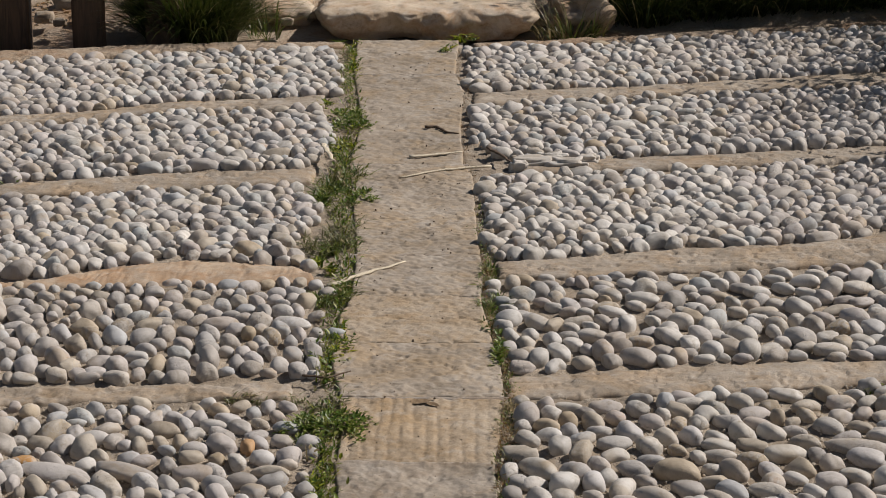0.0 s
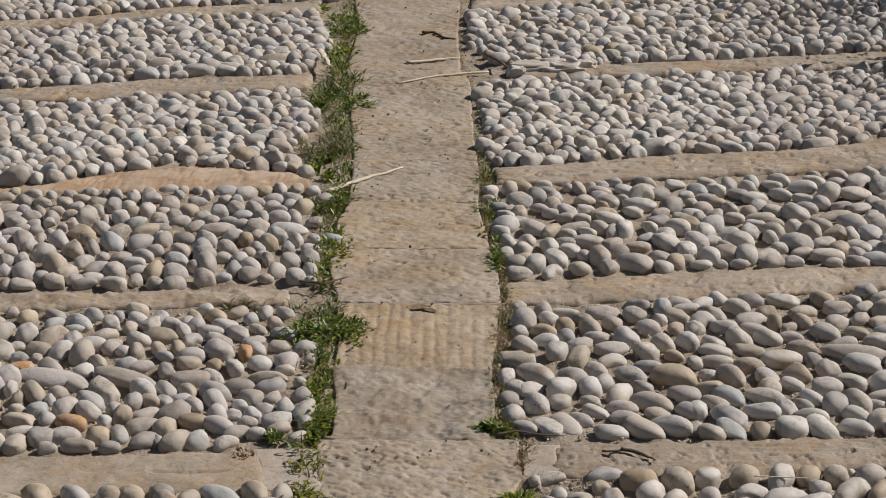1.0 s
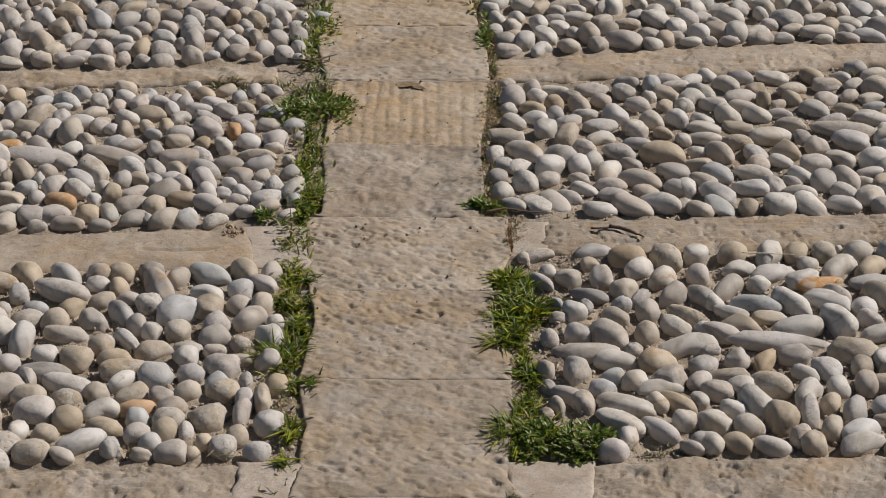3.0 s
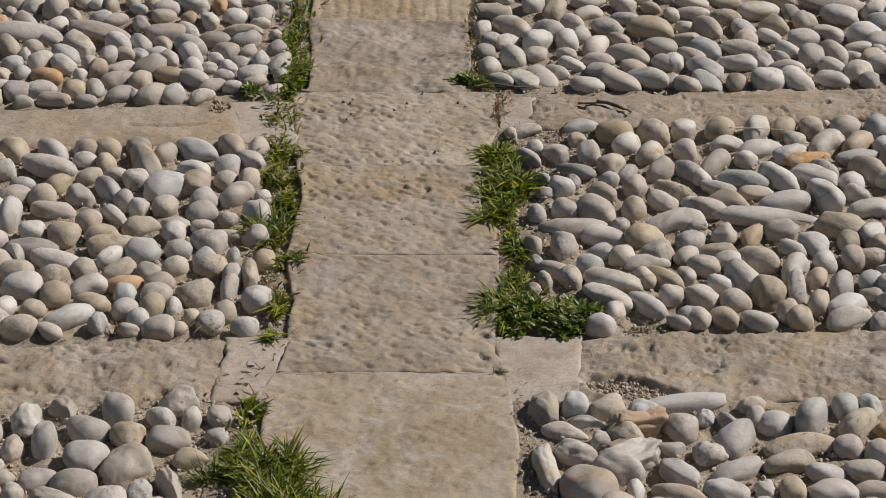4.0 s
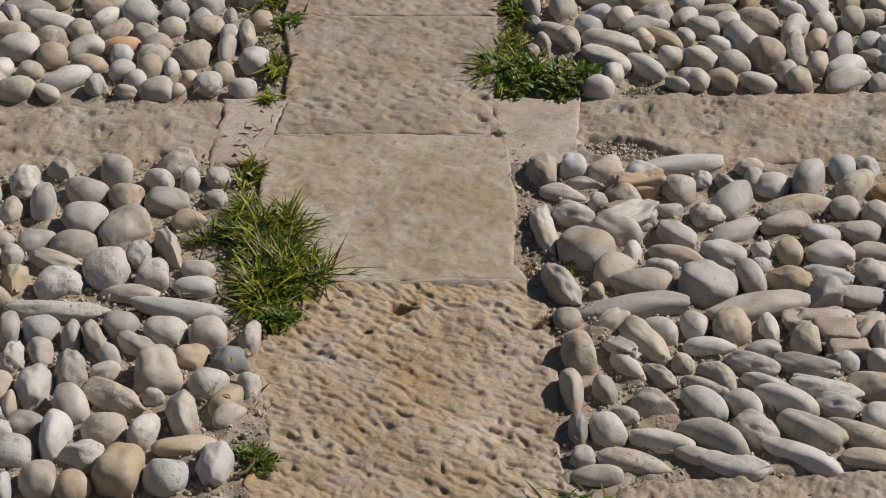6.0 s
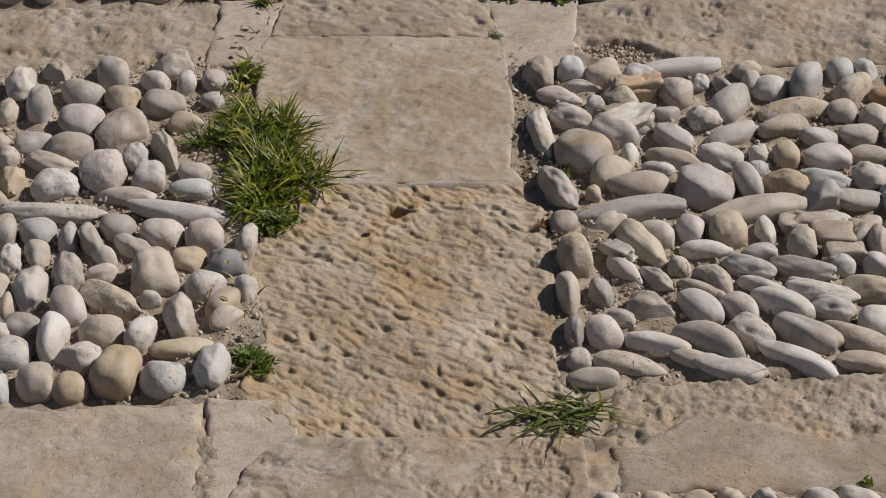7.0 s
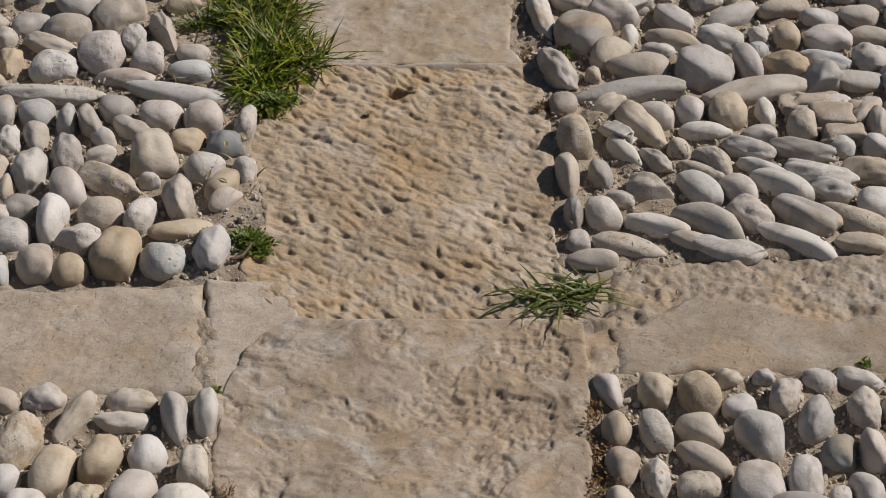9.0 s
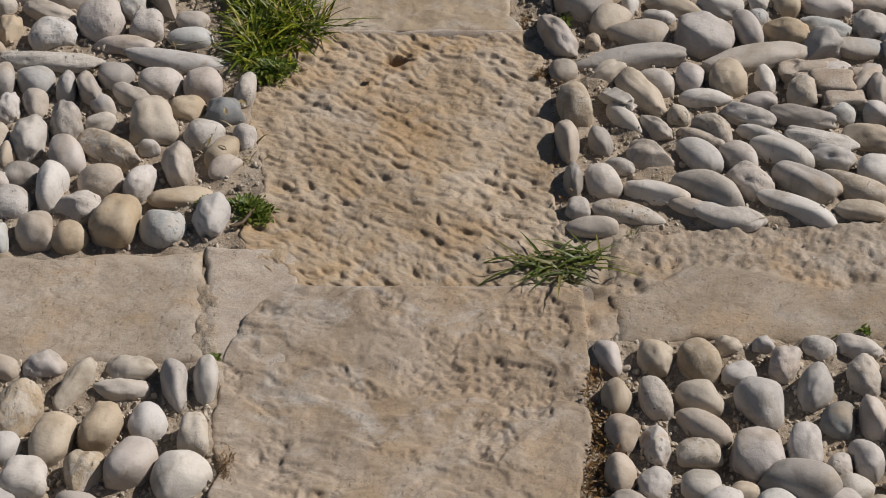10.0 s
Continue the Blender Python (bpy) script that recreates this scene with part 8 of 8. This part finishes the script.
# ---- behind the paving ----
def fence_post(x, y, wide, high, seed):
    """A weathered square timber post with worn corners."""
    bm = bmesh.new()
    bmesh.ops.create_cube(bm, size=1.0)
    bmesh.ops.scale(bm, vec=(wide, wide, high), verts=bm.verts)
    bmesh.ops.subdivide_edges(bm, edges=[e for e in bm.edges if abs(e.verts[0].co.z - e.verts[1].co.z) > 0.1], cuts=8)
    bmesh.ops.bevel(bm, geom=[e for e in bm.edges if abs(e.verts[0].co.x - e.verts[1].co.x) < 1e-4 and abs(e.verts[0].co.y - e.verts[1].co.y) < 1e-4], offset=wide * 0.09, segments=2, affect="EDGES")
    for v in bm.verts:
        n = noise.noise_vector(v.co * 9 + Vector((seed, 0, 0)))
        v.co += Vector((n.x, n.y, 0)) * 0.006
    me = bpy.data.meshes.new("fence_post")
    bm.to_mesh(me)
    bm.free()
    me.materials.append(post_wood)
    ob = new("fence_post", me)
    ob.matrix_basis = pose(x, y, high / 2 - 0.06, seed % 2 - 0.5, 0, 4 * (seed % 3))
    return tagged(ob, "dark weathered square timber fence post in earth", "fence post", "fence posts")


for i, x in enumerate((-1.352, -1.136, -0.920)):
    fence_post(x, 7.34 + 0.03 * i, 0.098, 1.1, i + 1)


def rock(name, x, y, z, size, seed, material, label, level=4, lumpy=0.22, square=0.55):
    bm = bmesh.new()
    bmesh.ops.create_icosphere(bm, subdivisions=level, radius=1.0)
    off = Vector((seed * 3.1, seed * 1.7, seed))
    for v in bm.verts:
        d = v.co.normalized()
        q = Vector([math.copysign(abs(c) ** square, c) for c in d])
        v.co = q * (1 + lumpy * noise.noise(d * 1.6 + off) + 0.09 * noise.noise(d * 5 + off) + 0.04 * noise.noise(d * 12 + off))
        v.co = Vector((v.co.x * size[0], v.co.y * size[1], v.co.z * size[2]))
    me = bpy.data.meshes.new(name)
    bm.to_mesh(me)
    bm.free()
    me.materials.append(material)
    me.shade_smooth()
    ob = new(name, me)
    ob.matrix_basis = pose(x, y, z)
    return tagged(ob, label, "stone")


def hewn(name, x0, x1, y0, y1, low, high, seed, material, label):
    """A squared stone with a broken, undercut front and a worn, rounded rim."""
    off = Vector((seed * 2.3, seed, 0))
    cx, cy, hx, hy = (x0 + x1) / 2, (y0 + y1) / 2, (x1 - x0) / 2, (y1 - y0) / 2
    around = 220
    # height and inset, in metres, from the foot over the rounded rim to the middle of the top
    tall, rx, rz = high - low, 0.042, 0.030
    profile = [(low + (tall - rz) * t, 0.030 * (1 - t) ** 1.5) for t in np.linspace(0, 1, 9)]
    profile += [(high - rz + rz * math.sin(a), rx * (1 - math.cos(a))) for a in np.linspace(0.15, math.pi / 2, 11)]
    profile += [(high, rx + d) for d in np.linspace(0.02, min(hx, hy) - rx - 0.004, 16)]
    verts, faces = [], []
    for z, inset in profile:
        for i in range(around):
            a = 2 * math.pi * i / around
            c, sn = math.cos(a), math.sin(a)
            k = (abs(c) ** 18 + abs(sn) ** 18) ** (-1 / 18)
            x, y = cx + (hx - min(inset, hx * 0.98)) * k * c, cy + (hy - min(inset, hy * 0.98)) * k * sn
            fade = math.exp(-max(0.0, inset - rx) * 14)
            p = Vector((x * 1.0, y, z * 1.6))
            chip = 0.026 * noise.noise(p * 6 + off) - 0.030 * abs(noise.noise(p * 11 + off)) + 0.014 * noise.noise(p * 26 + off) + 0.008 * noise.noise(p * 55 + off)
            cave = 0.055 * max(0.0, noise.noise(Vector((x * 6, 3, 1)) + off) + 0.25) * max(0.0, 1 - (z - low) / (tall * 0.62))
            rise = (0.012 * noise.noise(Vector((x * 5, y * 5, 0)) + off) + 0.006 * noise.noise(Vector((x * 19, y * 19, 0)) + off)) * min(1.0, (z - low) / tall)
            verts.append((x + c * (chip * fade - cave), y + sn * (chip * fade - cave), z + rise))
    for r in range(len(profile) - 1):
        for i in range(around):
            q = (i + 1) % around
            faces.append((r * around + i, r * around + q, (r + 1) * around + q, (r + 1) * around + i))
    faces.append(tuple((len(profile) - 1) * around + i for i in range(around)))
    return tagged(link_mesh(name, verts, faces, material), label, "stone")


hewn("step_stone", -0.465, 0.190, 7.425, 8.02, -0.03, 0.068, 3, step_pale, "rough-hewn cream stone step at the path's end")
hewn("step_stone", -1.00, -0.485, 7.585, 8.05, -0.03, 0.050, 8, step_pale, "cream stone step half hidden by wild grass")
rock("boulder", 0.315, 7.62, 0.02, (0.105, 0.12, 0.075), 6, kerb_red, "reddish boulder beside the stone step", 5, 0.5, 0.85)
for i, (x, y, a, b) in enumerate([(0.145, 5.93, 0.05, 0.03), (0.225, 5.92, 0.045, 0.028), (0.19, 5.97, 0.035, 0.02), (0.28, 5.95, 0.025, 0.018), (0.11, 5.89, 0.02, 0.015)]):
    rock("rubble_stone", x, y, 0.004, (a, b, 0.016), 40 + i, pebble_mats["w"], "crumbled whitish stone at a kerb's end", 4, 0.45)
for i, (x, y, r) in enumerate([(-1.25, 7.75, 0.05), (-1.17, 7.6, 0.035), (-1.30, 7.55, 0.03), (-1.20, 7.9, 0.06), (-1.02, 7.8, 0.05), (-1.24, 7.48, 0.02), (-0.50, 7.62, 0.03), (-0.56, 7.5, 0.02)]):
    rock("bank_stone", x, y, 0.02, (r, r * 0.8, r * 0.6), 20 + i, kerb_stone, "small buff stone in the earth bank", 3)


for x, y, turn, size, material, label in ((0.223, 2.586, 40, (0.038, 0.017, 0.018), pebble_mats["w"], "cracked whitish block of stone among pebbles"),
                                          (0.236, 2.668, 12, (0.032, 0.021, 0.019), kerb_red, "crumbling tan lump of stone among pebbles"),
                                          (0.212, 2.612, 30, (0.026, 0.010, 0.010), kerb_stone, "thin broken tan stone among pebbles")):
    lump = rock("broken_stone", x, y, 0.004, size, 90 + turn, material, label, 5, 0.45, 0.6)
    lump.matrix_basis = pose(x, y, 0.004, 0, 0, turn)
flake = rock("stone_flake", 0.199, 2.314, 0.004, (0.022, 0.009, 0.006), 61, pebble_mats["w"], "broken whitish flake of stone between pebbles", 4, 0.6)
flake.matrix_basis = pose(0.199, 2.314, 0.008, 12, -8, -50)
for i, (x, y, a, b) in enumerate([(0.422, 2.379, 0.030, 0.020), (0.438, 2.349, 0.032, 0.022), (0.450, 2.320, 0.026, 0.018), (0.409, 2.351, 0.016, 0.012), (0.471, 2.362, 0.020, 0.014)]):
    rock("mortar_lump", x, y, -0.001, (a, b, 0.012), 70 + i, mortar, "crumbling pale mortar lump between pebbles", 4, 0.55)


def clump(x, y, rx, ry, n, low, high, seed, label, materials):
    """Tall wild grass: a dense sheaf of arching blades."""
    rng = random.Random(seed)
    top = tagged(new("grass_clump"), label, "grass")
    top.matrix_basis = pose(x, y, 0)
    for name, material, share in materials:
        verts, faces = [], []
        for i in range(int(n * share)):
            a, r = rng.uniform(0, 2 * math.pi), math.sqrt(rng.random())
            bx, by = rx * r * math.cos(a), ry * r * math.sin(a)
            out = math.atan2(by, bx) + rng.gauss(0, 0.7)
            blade(verts, faces, (bx, by, -0.03), out, rng.uniform(0.7, 1.5), rng.uniform(low, high), rng.uniform(0.003, 0.006), rng.uniform(0.3, 1.6), 5)
        tagged(link_mesh(name, verts, faces, material, top), kind="stuff")
    return top


# blades darkened in colour to stand for shade, with some dry ones
SHADED_AND_DRY = [("foliage", grass_shaded, 0.9), ("dry_foliage", dry_grass, 0.05)]
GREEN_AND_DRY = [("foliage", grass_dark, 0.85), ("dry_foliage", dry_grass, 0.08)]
clump(-0.845, 7.47, 0.135, 0.09, 2100, 0.16, 0.38, 5, "dense clump of dark wild grass by the fence", SHADED_AND_DRY)
clump(0.29, 7.475, 0.10, 0.03, 150, 0.05, 0.16, 7, "thin dry grass before a boulder", [("dry_foliage", dry_grass, 0.55), ("foliage", grass_dark, 0.45)])
clump(-0.63, 7.50, 0.05, 0.05, 40, 0.10, 0.24, 6, "loose clump of wild grass by the fence", GREEN_AND_DRY)
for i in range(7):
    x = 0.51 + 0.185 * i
    clump(x, 7.72 + 0.04 * i, 0.15, 0.11, 1000, 0.16, 0.42, 10 + i, "dark unkempt wild grass on the earth bank", SHADED_AND_DRY)


def shrub(x, y, wide, high, n, seed, label):
    """A shrub: forking stems and a loose crown of small leaves with gaps."""
    rng = random.Random(seed)
    top = tagged(new("shrub"), label, "shrub")
    top.matrix_basis = pose(x, y, 0)
    tips = []
    bm = bmesh.new()
    for s in range(7):
        p, d = Vector((rng.uniform(-0.08, 0.08), rng.uniform(-0.08, 0.08), -0.03)), Vector((rng.gauss(0, 0.5), rng.gauss(0, 0.5), 1)).normalized()
        ring, r = None, 0.012
        for i in range(9):
            side = d.orthogonal().normalized()
            other = d.cross(side)
            now = [bm.verts.new(p + (side * math.cos(q) + other * math.sin(q)) * r) for q in [k * math.pi / 2.5 for k in range(5)]]
            if ring:
                for k in range(5):
                    bm.faces.new((ring[k], ring[(k + 1) % 5], now[(k + 1) % 5], now[k]))
            ring, r = now, r * 0.86
            p = p + d * high / 8.5
            d = (d + Vector((rng.gauss(0, 0.25), rng.gauss(0, 0.25), 0.05))).normalized()
            if i > 1:
                tips.append(p.copy())
    part("stem", bm, twig_wood, top)
    verts, faces = [], []
    for i in range(n):
        c = rng.choice(tips)
        b = c + Vector((rng.gauss(0, wide * 0.22), rng.gauss(0, wide * 0.22), rng.gauss(0, high * 0.10)))
        leaf(verts, faces, b, rng.uniform(0, 6.28), rng.uniform(-0.6, 0.8), rng.uniform(0.02, 0.045), rng.uniform(0.008, 0.016))
    link_mesh("crown", verts, faces, grass_dark, top)
    return top


shrub(1.20, 8.50, 0.6, 0.55, 4200, 31, "dark leafy shrub behind the wild grass")
for i in range(4):
    shrub(1.55 + 0.42 * i, 8.30 + 0.05 * i, 0.75, 1.10 + 0.05 * i, 7000, 50 + i, "tall dark leafy shrub behind the wild grass")
shrub(1.95, 7.75, 0.7, 0.95, 5200, 33, "dark leafy shrub beside the paving")
shrub(1.83, 6.95, 0.55, 0.80, 2900, 34, "loose leafy shrub beside the paving")
shrub(1.78, 6.12, 0.45, 0.62, 2600, 35, "thin leafy shrub beside the paving")


def sprawl(x, y, n, reach, seed, label):
    """Grass whose long blades lie flat over the stone, most of them to one side."""
    rng = random.Random(seed)
    verts, faces = [], []
    for i in range(n):
        heading = rng.gauss(math.pi, 0.75) if rng.random() < 0.62 else rng.uniform(-0.6, 0.9)
        blade(verts, faces, (x + rng.gauss(0, reach * 0.28), y + rng.gauss(0, 0.010), 0.002), heading, rng.uniform(0.05, 0.5), reach * rng.uniform(0.5, 1.3), rng.uniform(0.0022, 0.004), rng.uniform(0.3, 1.0), 5)
    return tagged(link_mesh("grass_tuft", verts, faces, grass_dark), label, "grass", "weeds in the joints", "stuff")


sprawl(0.118, 2.028, 36, 0.062, 3, "dark grass tuft with blades sprawling over a slab")
sprawl(0.145, 2.040, 28, 0.045, 4, "dark grass tuft at the corner of a kerb stone")


def litter(x0, x1, y0, y1, n, seed):
    """Fallen leaves and broken stalks on the earth bank."""
    rng = random.Random(seed)
    verts, faces = [], []
    for i in range(n):
        p = Vector((rng.uniform(x0, x1), rng.uniform(y0, y1), 0))
        p.z = 0.012 + 0.06 * max(0.0, p.y - 7.7)
        if rng.random() < 0.7:
            leaf(verts, faces, p, rng.uniform(0, 6.28), rng.uniform(-0.1, 0.5), rng.uniform(0.015, 0.04), rng.uniform(0.006, 0.014))
        else:
            blade(verts, faces, p, rng.uniform(0, 6.28), rng.uniform(0, 0.3), rng.uniform(0.05, 0.16), 0.003, rng.uniform(0.1, 0.5), 4)
    return tagged(link_mesh("leaf_litter", verts, faces, moss_red), "reddish dry leaf litter and stalks on earth", "litter", kind="stuff")


litter(-1.50, -0.95, 7.45, 8.3, 420, 21)
